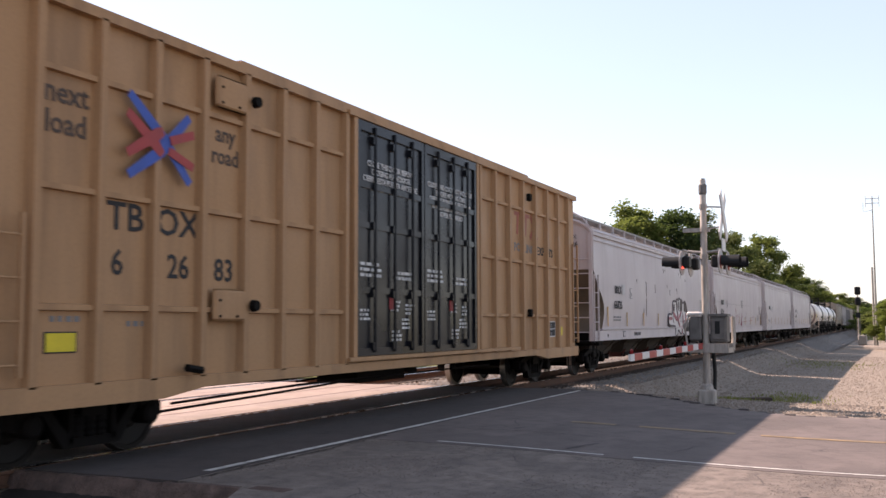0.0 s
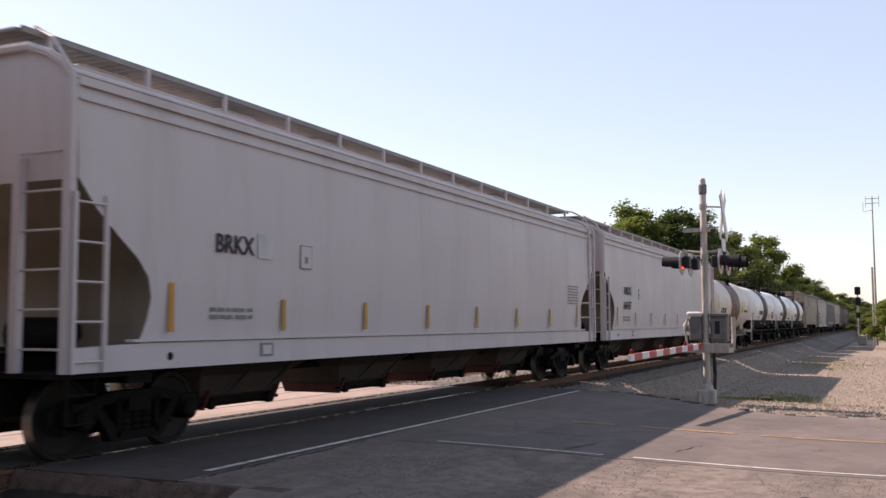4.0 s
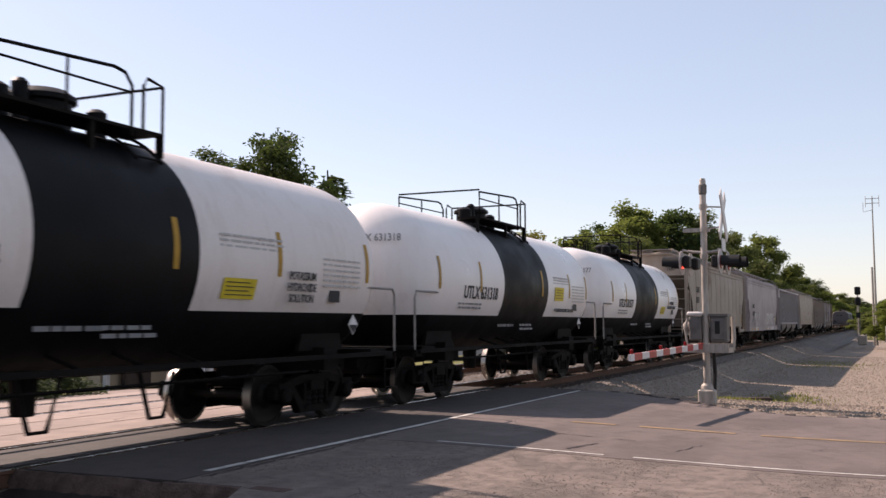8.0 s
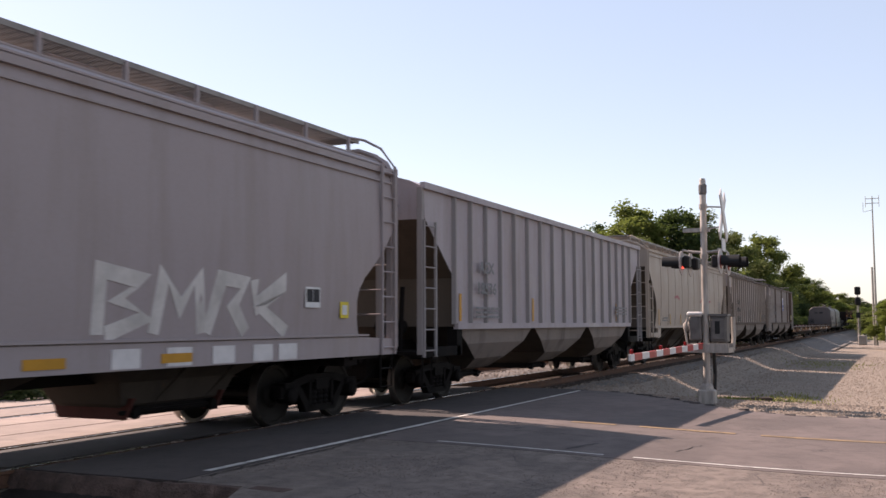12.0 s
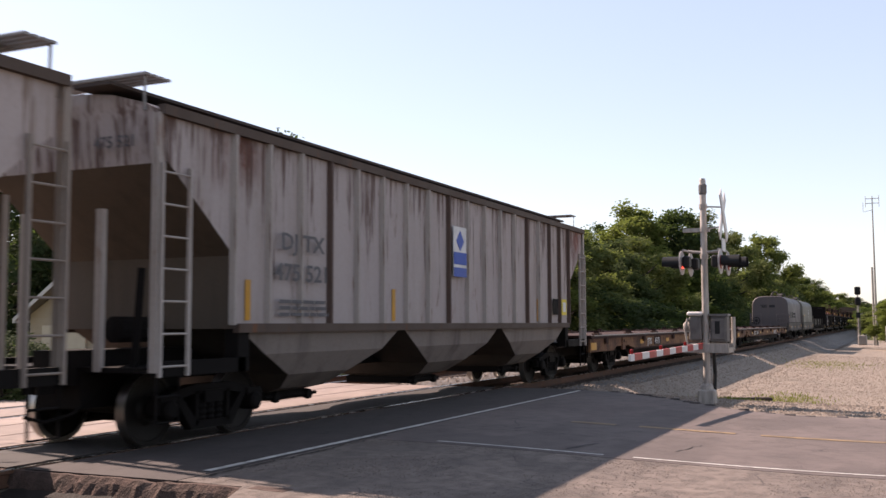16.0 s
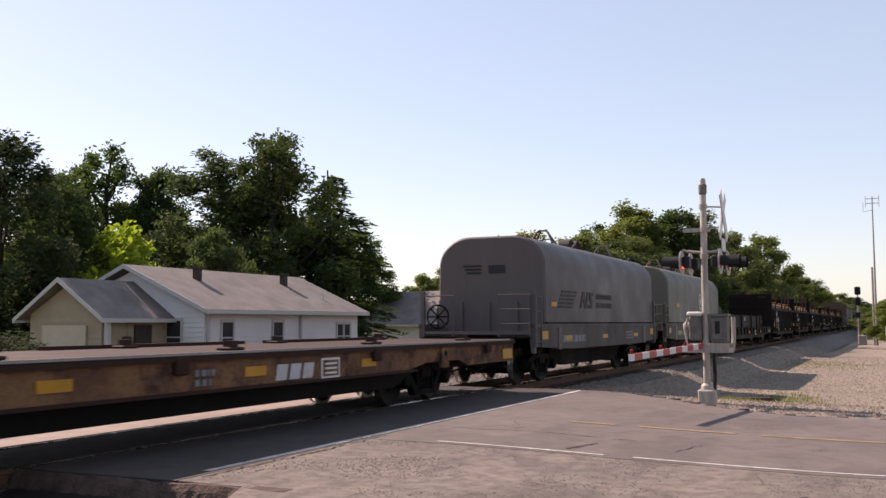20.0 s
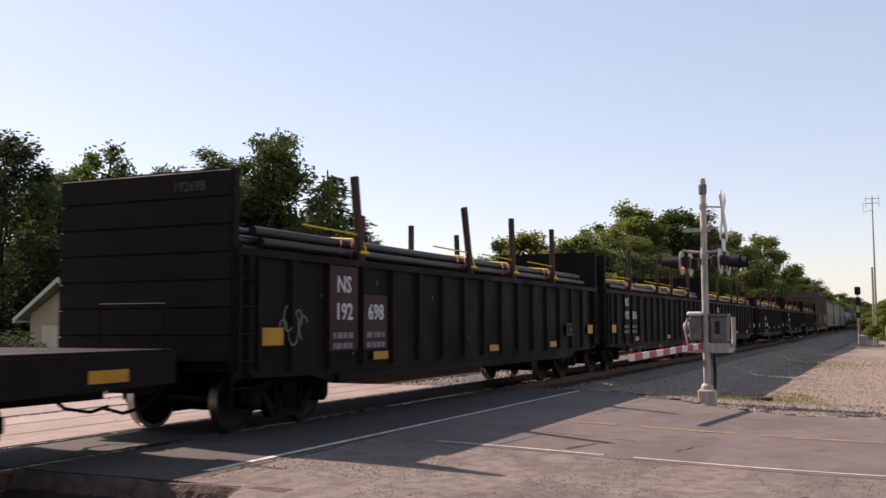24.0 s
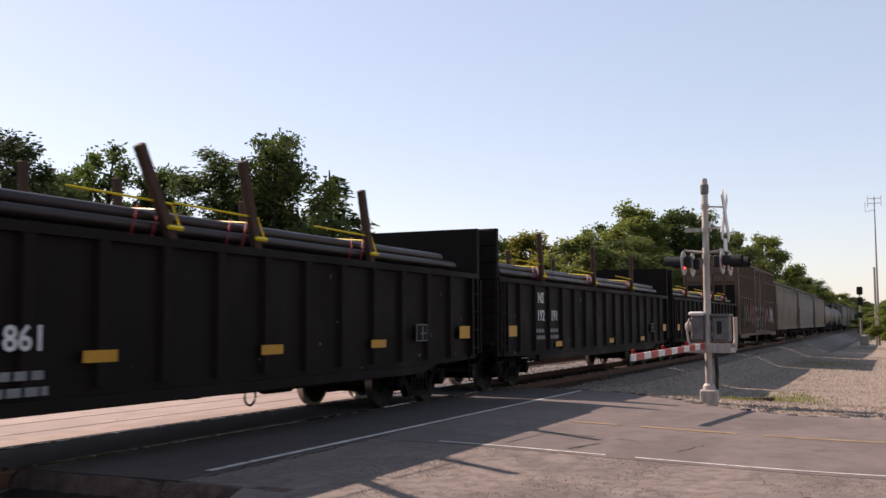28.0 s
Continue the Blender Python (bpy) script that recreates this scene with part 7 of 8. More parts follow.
def tree_mesh(height, spread, seed, leaves, crown_low=0.2, leaf=0.28, open_=0.0, pointed=0.0):
    """Trunk and limbs, and a crown of leaves in uneven clumps. Returns the two meshes' shapes."""
    rnd = random.Random(seed)
    wood, crown = Shape(), Shape()
    wood.tube([(0, 0, -0.3), (0.05, 0, height * 0.2), (rnd.uniform(-.2, .2), rnd.uniform(-.2, .2), height * 0.5), (rnd.uniform(-.3, .3), rnd.uniform(-.3, .3), height * 0.85)], [height * 0.028, height * 0.022, height * 0.014, height * 0.004], 8)
    clumps = []
    n = int(46 + height * 3.2)
    ph = rnd.uniform(0, 6)
    for k in range(n):
        u = (k + rnd.random()) / n
        t = crown_low + (1 - crown_low) * u
        a = rnd.uniform(0, 6.283)
        wide = math.sin(math.pi * min(0.96, 0.16 + 0.84 * u)) ** 0.55 * (1 - pointed * u) * (1 + 0.28 * math.sin(2 * a + ph + 5 * u) + 0.16 * math.sin(5 * a - 7 * u))
        r = spread * 0.82 * wide * math.sqrt(rnd.uniform(0.12, 1.0))
        c = Vector((r * math.cos(a), r * math.sin(a), height * (t * 0.95 + rnd.uniform(-0.03, 0.03))))
        size = spread * rnd.uniform(0.15, 0.31) * (1 - 0.4 * u)
        clumps.append((c, size))
        if k % 3 == 0:
            z0 = height * max(0.12, t - 0.22)
            wood.tube([(0, 0, z0), tuple(c * 0.5 + Vector((0, 0, z0 * 0.5 - height * 0.02))), tuple(c)], [height * 0.009, height * 0.006, height * 0.002], 5)
    total = sum(s_ * s_ for _, s_ in clumps)
    for c, size in clumps:
        for _ in range(int(leaves * size * size / total)):
            d = Vector((rnd.gauss(0, 1), rnd.gauss(0, 1), rnd.gauss(0, 0.8))).normalized()
            p = c + d * size * (rnd.random() ** (0.5 + open_)) * rnd.choice((1, 1, 1, 1.35))
            u = Vector((rnd.gauss(0, 1), rnd.gauss(0, 1), rnd.gauss(0, 0.7))).normalized()
            v = u.orthogonal().normalized()
            l = leaf * rnd.uniform(0.6, 1.25)
            n0 = len(crown.v)
            crown.v += [tuple(p - u * l), tuple(p + v * l * 0.5), tuple(p + u * l), tuple(p - v * l * 0.5)]
            crown.f.append((n0, n0 + 1, n0 + 2, n0 + 3))
            crown.m.append(0)
    return wood, crown


def conifer_mesh(height, spread, seed, leaf):
    """A straight trunk with whorls of drooping boughs, each hung with needle sprays."""
    rnd = random.Random(seed)
    wood, crown = Shape(), Shape()
    wood.tube([(0, 0, -0.3), (0, 0, height * 0.5), (0.1, 0, height)], [height * 0.02, height * 0.012, 0.02], 8)
    z = height * 0.08
    while z < height * 0.98:
        for k in range(5):
            a = rnd.uniform(0, 6.283)
            L = spread * (1.05 - z / height) * rnd.uniform(0.65, 1.15) + 0.2
            drop = 0.30 * L * rnd.uniform(0.6, 1.2)
            pts = [Vector((L * u * math.cos(a), L * u * math.sin(a), z + 0.1 * L * math.sin(3.14 * u) - drop * u * u + 0.16 * L * max(0, u - 0.7))) for u in (0, 0.35, 0.7, 1.0)]
            wood.tube([tuple(p) for p in pts], [0.05, 0.035, 0.02, 0.008], 4)
            for _ in range(int(26 * L) + 6):
                u = rnd.random() ** 0.7 * 3
                i = min(2, int(u))
                p = pts[i].lerp(pts[i + 1], u - i) + Vector((rnd.gauss(0, 0.07), rnd.gauss(0, 0.07), rnd.uniform(-0.22, 0.06)))
                d = Vector((math.cos(a) + rnd.gauss(0, 0.6), math.sin(a) + rnd.gauss(0, 0.6), rnd.uniform(-0.9, 0.1))).normalized()
                v = d.orthogonal().normalized()
                l = leaf * rnd.uniform(0.7, 1.4)
                n0 = len(crown.v)
                crown.v += [tuple(p - d * l), tuple(p + v * l * 0.35), tuple(p + d * l), tuple(p - v * l * 0.35)]
                crown.f.append((n0, n0 + 1, n0 + 2, n0 + 3))
                crown.m.append(0)
        z += 0.34
    return wood, crown


TREE_KINDS = {}


def tree(kind, x, y, height, width, turn, label, group="", z=-0.5):
    """A tree of one of the grown kinds, scaled to its height."""
    base_h, spread, seed, leaves, low, leaf, open_, pointed, mat = TREE_FORMS[kind]
    if kind not in TREE_KINDS:
        w, c = conifer_mesh(base_h, spread, seed, leaf) if kind == "conifer" else tree_mesh(base_h, spread, seed, leaves, low, leaf, open_, pointed)
        TREE_KINDS[kind] = (w.mesh("trunk", BARK), c.mesh("crown", mat, "raw"))
    wood, crown = TREE_KINDS[kind]
    t = thing("tree", label, "tree", group)
    k = height / base_h
    t.matrix_world = pose(x, y, z, 0, 0, turn) @ Matrix.Diagonal((width / (1.15 * spread), width / (1.15 * spread), k, 1))
    part("trunk", wood, None, t)
    cr = part("crown", crown, None, t)
    return t


TREE_FORMS = {
    "broad": (12, 4.6, 1, 31000, 0.06, 0.145, 0.12, 0.1, LEAF),
    "broad_b": (12, 4.2, 2, 29000, 0.06, 0.145, 0.15, 0.3, LEAF),
    "olive": (12, 4.4, 11, 34000, 0.04, 0.15, 0.05, 0.15, LEAF_OLIVE),
    "dark": (12, 4.8, 3, 34000, 0.05, 0.15, 0.0, 0.1, LEAF_DARK),
    "airy": (12, 3.8, 4, 13500, 0.30, 0.13, 0.35, 0.0, LEAF_DARK),
    "lime": (4, 2.2, 5, 9000, 0.05, 0.11, 0.0, 0.2, LEAF_LIME),
    "russet": (9, 3.4, 6, 18000, 0.08, 0.14, 0.0, 0.2, LEAF_RUST),
    "conifer": (12, 3.0, 9, 0, 0, 0.13, 0, 0, LEAF_DARK),
    "bush": (3.5, 2.6, 7, 14000, 0.0, 0.08, 0.0, 0.1, LEAF_DARK),
    "spire": (12, 3.2, 8, 17000, 0.06, 0.17, 0.1, 0.75, LEAF_DARK),
}

LOOK = {"olive": "sunlit olive-green leafy tree", "conifer": "dark drooping conifer", "dark": "dark green leafy tree", "airy": "tall open-crowned tree", "broad": "full green leafy tree", "broad_b": "uneven green leafy tree", "spire": "dark pointed tree", "lime": "sunlit lime-green young tree", "russet": "leafy tree turning russet"}
GROVE = (
    ("dark", 25.0, 28.6, 8.8, 4.0),
    ("dark", 29.2, 30.2, 7.8, 3.4),
    ("airy", 44.9, 42.8, 12.6, 5.0),
    ("dark", 40.0, 41.5, 10.2, 5.0),
    ("dark", 45.5, 39.1, 11.1, 3.3),
    ("broad_b", 43.0, 32.7, 11.2, 6.0),
    ("broad", 42.9, 29.4, 11.7, 5.6),
    ("conifer", 46.3, 27.9, 10.2, 6.2),
    ("dark", 59.4, 33.6, 8.3, 4.6),
    ("lime", 29.2, 27.0, 5.7, 3.2),
    ("broad", 34.9, 26.8, 6.0, 3.0),
    ("dark", 44.9, 36.7, 7.7, 4.8),
    ("dark", 47.4, 29.9, 7.6, 4.8),
    ("dark", 30.6, 33.0, 5.7, 3.8),
    ("olive", 99.2, 47.6, 7.8, 4.4),
    ("olive", 105.1, 46.7, 9.1, 5.3),
    ("olive", 110.8, 46.1, 10.5, 5.5),
    ("dark", 74.7, 28.6, 9.3, 3.7),
    ("russet", 69.8, 24.7, 9.2, 5.5),
    ("olive", 61.6, 20.5, 6.3, 4.2),
    ("olive", 65.6, 19.5, 8.4, 5.1),
    ("broad", 74.8, 19.5, 8.7, 5.3),
    ("olive", 81.3, 19.5, 9.6, 5.7),
    ("airy", 94.4, 26.5, 12.3, 5.6),
    ("olive", 93.3, 22.4, 13.9, 7.6),
    ("dark", 98.7, 19.5, 13.9, 7.3),
    ("olive", 114.3, 19.5, 15.2, 6.5),
    ("olive", 136.9, 19.5, 14.8, 7.6),
    ("olive", 171.8, 19.5, 17.3, 8.1),
    ("olive", 94.8, 19.5, 7.5, 7.6),
    ("dark", 117.1, 19.5, 8.1, 8.6),
    ("olive", 152.0, 19.5, 10.1, 10.1),
    ("dark", 190.9, 19.5, 10.0, 9.4),
    ("olive", 220.3, 19.5, 12.5, 9.6),
    ("dark", 266.6, 19.5, 14.1, 8.7),
    ("olive", 317.8, 19.5, 12.4, 12.0),
    ("olive", 438.5, 19.5, 14.4, 15.5),
    ("dark", 780.0, 25.5, 20.5, 25.0),
    ("broad", 800.0, 16.0, 16.5, 25.0),
    ("broad_b", 245.8, 19.5, 8.8, 12.0),
    ("dark", 850.0, 10.8, 15.0, 27.0),
    ("olive", 178.0, 3.0, 3.6, 4.2),
    ("olive", 196.0, 2.6, 4.2, 5.0),
    ("olive", 215.0, 1.8, 5.0, 6.5),
    ("broad", 240.0, 1.6, 7.0, 8.0),
    ("olive", 110.0, -1.3, 5.6, 4.6),
)
for k, (kind, x, y, h_, w_) in enumerate(GROVE):
    place = " behind the bungalow" if x < 50 else " along the track" if x < 140 and y > 5 else " far off by the line"
    tree(kind, x, y, h_ * (1.03 if x < 60 else 0.97), w_, 67 * k, LOOK[kind] + place, "trees beyond the track")
for k, (x, y, h_, w_) in enumerate(((17.2, 19.6, 1.75, 2.7), (18.6, 20.6, 1.5, 1.9))):
    tree("bush", x, y, h_, w_, 80 * k, "dark rounded bush beside the house")
for k in range(24):
    r = random.Random(500 + k)
    tree("bush", 67 + 6.5 * k, 18.3 + r.uniform(-0.8, 1.2), r.uniform(2.5, 4.5), 7.5, 55 * k, "dense undergrowth bush below the trees", "undergrowth along the track")

# ---- crossing signal ----
ALU = surface("weathered_aluminium", (0.36, 0.325, 0.295), rough=0.55, metal=0.2, vary=0.35, scale=5, stretch=(3, 3, 0.7))
GATE_WHITE = surface("white_gate_sheeting", (0.58, 0.56, 0.55), rough=0.45, vary=0.1, relief=0)
GATE_RED = surface("red_gate_sheeting", (0.36, 0.05, 0.045), rough=0.4, vary=0.15, relief=0)
SIGNAL_BLACK = surface("matt_black_housing", (0.015, 0.015, 0.016), rough=0.55, vary=0.3)
LENS_OFF = surface("red_lens", (0.20, 0.01, 0.012), rough=0.2, vary=0.1, relief=0)
LENS_ON = glow("lit_red_lens", (1.0, 0.08, 0.05), 1.6)
SX, SY = 20.8, 3.5
DISC_PALE = surface("pale_worn_flasher_disc", (0.38, 0.35, 0.34), rough=0.5, vary=0.3)
MACHINE_GREY = surface("weathered_grey_machine_paint", (0.135, 0.125, 0.12), rough=0.55, vary=0.35, scale=5)
sig = thing("crossing_signal", "aluminium level-crossing signal mast with lowered striped gate", "crossing signal", at=(SX, SY, -0.12))
part("mast", Shape().lathe([(0.3, 0.075), (4.6, 0.065), (4.64, 0.05)], "z", 20), ALU, sig, smooth=40)
s = Shape().chamfer(-0.17, 0.17, -0.17, 0.17, -0.08, 0.26, 0.03).lathe([(0.24, 0.14), (0.34, 0.12), (0.38, 0.08)], "z", 16)
part("base", s, ALU, sig, "cast metal base")
for z in (4.05, 3.56, 3.0, 1.62):
    s = Shape().lathe([(z - 0.05, 0.085), (z + 0.05, 0.085)], "z", 16)
    part("clamp", s, ALU, sig)
part("cap_lamp", Shape().lathe([(4.3, 0.07), (4.34, 0.085), (4.5, 0.085), (4.52, 0.07)], "z", 16, 0, (0, 0, 0)), MACHINE_GREY, sig)
# crossbuck: two boards on a bracket in front of the mast, facing the road
buck = part("crossbuck", Shape().tube([(0, 0, 4.05), (0, -0.38, 4.02)], 0.018, 6).tube([(0, 0, 3.56), (0, -0.38, 3.62)], 0.018, 6), ALU, sig)
for a in (48, -48):
    b = Shape().box(-0.61, 0.61, -0.012, 0.012, -0.115, 0.115)
    part("board", b, GATE_WHITE, buck, "white reflective board", at=(0, -0.40 - (0.014 if a > 0 else -0.014), 3.84), turn=(0, a, 0))
part("small_sign", Shape().box(-0.2, 0.2, -0.41, -0.39, 3.10, 3.36), GATE_WHITE, sig, "small white plate below the crossbuck")
part("bracket_arm", Shape().box(-0.05, 0.05, -0.12, 0.42, 3.52, 3.60), ALU, sig)
# flashers: two that look each way
for sy in (-1, 1):
    y = 0.36 * sy - 0.02
    arm = part("crossarm", Shape().tube([(-0.40, y, 3.12), (0.40, y, 3.12)], 0.025, 8).tube([(0, 0, 3.08), (0, y, 3.12)], 0.03, 8), ALU, sig, turn=(0, 0, -3))
    for x in (-0.38, 0.38):
        disc = Shape().lathe([(y + sy * 0.02, 0.02), (y + sy * 0.025, 0.25), (y + sy * 0.04, 0.25), (y + sy * 0.045, 0.02)], "y", 28, 0, (x, 0, 2.86))
        d = part("flasher_disc", disc, DISC_PALE, arm, "round flasher background")
        hood = Shape()
        ring = [(x + 0.135 * math.cos(radians(q)), 2.86 + 0.135 * math.sin(radians(q))) for q in range(-30, 211, 15)]
        inner = [(x + 0.126 * math.cos(radians(q)), 2.86 + 0.126 * math.sin(radians(q))) for q in range(-30, 211, 15)]
        hood.loft([[(a, y + sy * 0.05, b) for a, b in ring], [(a, y + sy * 0.42, b * 0.999 + 0.003) for a, b in ring]], caps=False, closed=False)
        hood.loft([[(a, y + sy * 0.05, b) for a, b in inner], [(a, y + sy * 0.42, b * 0.999 + 0.003) for a, b in inner]], caps=False, closed=False)
        part("hood", hood, SIGNAL_BLACK, d, "black lamp hood")
        part("lens", Shape().lathe([(y + sy * 0.045, 0.15), (y + sy * 0.06, 0.12), (y + sy * 0.07, 0.02)], "y", 20, 0, (x, 0, 2.86)), LENS_OFF, d, "red lens")
        part("lamp_housing", Shape().chamfer(x - 0.12, x + 0.12, min(y, y - sy * 0.14), max(y, y - sy * 0.14), 2.75, 3.0, 0.03), SIGNAL_BLACK, d)
part("warning_lamp", Shape().lathe([(2.74, 0.02), (2.78, 0.02)], "z", 10, 0, (-0.42, 0.36, 0)), LENS_ON, sig, "small lit red lamp")
# gate machine
box = part("gate_machine", Shape().chamfer(-0.10, 0.30, -0.44, -0.10, 1.22, 1.78, 0.03).box(-0.13, 0.33, -0.46, -0.08, 1.76, 1.81), MACHINE_GREY, sig, "grey gate machine housing")
part("machine_opening", Shape().box(-0.129, -0.126, -0.30, -0.20, 1.40, 1.66), SIGNAL_BLACK, box)
part("machine_hood", Shape().chamfer(-0.18, 0.16, 0.05, 0.36, 1.77, 1.86, 0.03), GATE_WHITE, sig)
part("crank_lever", Shape().tube([(-0.14, 0.34, 1.72), (-0.16, 0.40, 1.5), (-0.14, 0.36, 1.2)], 0.022, 6), ALU, sig)
part("machine_door", Shape().chamfer(-0.125, -0.098, -0.40, -0.14, 1.28, 1.72, 0.01), MACHINE_GREY, box)
part("second_housing", Shape().chamfer(-0.16, 0.16, 0.07, 0.32, 1.26, 1.76, 0.03), MACHINE_GREY, sig)
part("hinge_casting", Shape().lathe([(0.28, 0.1), (0.42, 0.1), (0.45, 0.06)], "y", 14, 0, (-0.02, 0, 1.55)), ALU, sig)
s = Shape().box(-0.35, 0.4, -0.5, -0.46, 1.02, 1.12).box(-0.35, 0.4, 0.34, 0.38, 1.02, 1.12).box(-0.38, -0.30, -0.5, 0.38, 1.02, 1.20).box(0.3, 0.4, -0.5, 0.38, 1.0, 1.2)
s.tube([(0.35, -0.48, 1.05), (0.38, -0.5, 1.3), (0.38, -0.5, 1.75)], 0.045, 8)
part("counterweight_frame", s, ALU, sig, "gate arm yoke and counterweight frame")
part("conduit", Shape().tube([(0.12, -0.12, 1.1), (0.16, -0.14, 0.6), (0.13, -0.12, 0.1)], 0.04, 8), SIGNAL_BLACK, sig)
arm = part("gate_arm", Shape().box(-4.95, -0.3, -0.02, 0.02, -0.05, 0.06), GATE_WHITE, sig, "lowered red and white gate arm", at=(0, 0.0, 1.16), turn=(0, -1.2, -4.6))
for k in range(6):
    x = -4.75 + 0.81 * k
    part("red_stripe", Shape().prism([(x, -0.052), (x + 0.40, -0.052), (x + 0.40, 0.062), (x, 0.062)], "y", -0.025, 0.025), GATE_RED, arm)
for x in (-4.85, -3.2, -1.6):
    part("gate_lamp", Shape().lathe([(0.06, 0.02), (0.08, 0.03), (0.13, 0.03), (0.14, 0.01)], "z", 12, 0, (x, 0, 0)), LENS_OFF, arm, "small red gate lamp")
solid("scrap_timber", Shape().chamfer(-0.45, 0.45, -0.09, 0.09, 0, 0.1, 0.02), TIE_WOOD, "charred broken piece of timber on the gravel", "timber", at=(24.0, 3.0, ground_z(24.0, 3.0)), turn=-58)

# ---- block signal, antenna and cabinets down the line ----
bs = thing("block_signal", "two-headed railway block signal on a thin mast", "railway signal", at=(118.0, 3.3, -0.9))
part("mast", Shape().lathe([(0, 0.09), (6.0, 0.07)], "z", 10), ALU, bs)
for z in (5.9, 4.75):
    hd = part("signal_head", Shape().chamfer(-0.2, 0.15, -0.32, 0.32, z - 0.45, z + 0.45, 0.1), SIGNAL_BLACK, bs, "black signal head")
    for d in (-0.22, 0.0, 0.22):
        part("hood", Shape().tube([(-0.2, 0, z + d), (-0.5, 0, z + d)], 0.09, 8), SIGNAL_BLACK, hd)
part("marker_plate", Shape().box(-0.12, -0.1, -0.22, 0.22, 2.9, 3.5), SIGNAL_BLACK, bs)
part("ladder", Shape().box(0.15, 0.2, -0.2, -0.17, 0, 5).box(0.15, 0.2, 0.17, 0.2, 0, 5), ALU, bs)
solid("relay_case", Shape().chamfer(-0.5, 0.5, -0.45, 0.45, 0, 1.1, 0.08), ALU, "bright metal relay case beside the block signal", "cabinet", at=(116.0, 2.9, -0.95))
am = thing("antenna_mast", "tall thin radio mast with a cross-shaped aerial", "antenna", at=(112.0, 1.4, -0.9))
part("pole", Shape().lathe([(0, 0.14), (8, 0.10), (15.6, 0.05)], "z", 10), ALU, am)
s = Shape().tube([(0, -0.65, 15.4), (0, 0.65, 15.4)], 0.035, 5).tube([(0, -0.65, 14.9), (0, 0.65, 14.9)], 0.035, 5)
for y in (-0.65, 0, 0.65):
    s.tube([(0, y, 14.5), (0, y, 15.7)], 0.03, 5)
s.tube([(0, 0, 14.2), (0, 0.9, 14.0), (0, 0.9, 15.0)], 0.03, 5)
part("aerial", s, ALU, am)
part("second_pole", Shape().lathe([(0, 0.12), (8.2, 0.11)], "z", 10, 0, (0.6, 0.25, 0)), ALU, am)
solid("equipment_cabinet", Shape().chamfer(-0.8, 0.8, -0.8, 0.8, 0, 2.0, 0.05), SIDING_GREY, "grey equipment cabinet at the foot of the mast", "cabinet", at=(104.0, -0.3, -0.9))
# a low timber rail beyond the second track
fence = thing("guard_rail", "low weathered timber guard rail beside the far road", "fence")
for k in range(6):
    part("post", Shape().chamfer(-0.08, 0.08, -0.08, 0.08, -0.5, 0.55, 0.02), STAKE_WOOD, fence, at=(23.0 + 2.0 * k, 17.6, 0))
part("rail", Shape().box(22.9, 33.1, 17.5, 17.56, 0.32, 0.5), STAKE_WOOD, fence)

# weeds in the gravel
WEED = leaf_mat("dry_weeds", (0.10, 0.115, 0.04), (0.19, 0.18, 0.07))
rnd = random.Random(77)
s = Shape()
for _ in range(3800):
    cx, cy, sp = rnd.choice(((25.5, 2.1, 0.9), (27.0, 1.8, 1.2), (24.0, 3.4, 0.7), (32, 3.0, 1.5), (60, 3.5, 3.0)))
    x, y = rnd.gauss(cx, sp), rnd.gauss(cy, sp * 0.4)
    if x < 22.3:
        continue
    z, hgt, a = ground_z(x, y) - 0.02, rnd.uniform(0.03, 0.11), rnd.uniform(0, 6.28)
    dx, dy = 0.02 * math.cos(a), 0.02 * math.sin(a)
    s.add([(x - dx, y - dy, z), (x + dx, y + dy, z), (x + rnd.gauss(0, 0.03), y + rnd.gauss(0, 0.03), z + hgt)], [(0, 1, 2)])
solid("weeds", s, WEED, "patchy dry weeds in the gravel", "weeds", kind="stuff", smooth="raw")

# ---- the train ----
box, bh = boxcar("boxcar", 6.4, 25.45, TAN, "tan high boxcar with black plug doors and painted slogan")
lettering("next\nload", 0.34, WORN_MARK, box, (-8.40, -1.505, 3.80), label="faded painted slogan")
lettering("any\nroad", 0.30, WORN_MARK, box, (-5.72, -1.505, 3.84), label="faded painted slogan")


def cross_logo(c, x, z, k, tone_a, tone_b):
    """Two bent arrows that cross: plain shapes in their colours."""
    bars = ((tone_b, ((-0.55, 0.46), (0.04, 0.02), (0.5, -0.44))), (tone_b, ((-0.55, -0.46), (-0.02, -0.12), (0.47, 0.36))), (tone_a, ((-0.58, 0.24), (-0.12, -0.06), (0.0, -0.16))), (tone_a, ((-0.58, -0.22), (-0.1, 0.06), (0.0, 0.12))), (tone_a, ((0.1, -0.1), (0.54, -0.24))), (tone_a, ((0.12, 0.02), (0.54, 0.16))))
    for j, (mat, pts) in enumerate(bars):
        spray(c, [(x + a * k, z + b * k) for a, b in pts], 0.15 * k, -1.607 - 0.004 * j, mat, "painted bar of a crossed emblem")


cross_logo(box, -7.04, 3.63, 1.0, RED_MARK, BLUE_MARK)
for k in range(2):
    spray(box, [(4.95 + 0.55 * k, 4.02), (5.4 + 0.55 * k, 4.02)], 0.12, -1.503, PINK_FADED, "faded red bar of an emblem")
    spray(box, [(5.18 + 0.55 * k, 3.98), (5.12 + 0.55 * k, 3.55)], 0.15, -1.503, PINK_FADED, "faded red bar of an emblem")
spray(box, [(6.05, 4.05), (6.55, 3.52)], 0.15, -1.503, PINK_FADED, "faded red bar of an emblem")
spray(box, [(6.52, 4.05), (6.02, 3.52)], 0.15, -1.505, PINK_FADED, "faded red bar of an emblem")
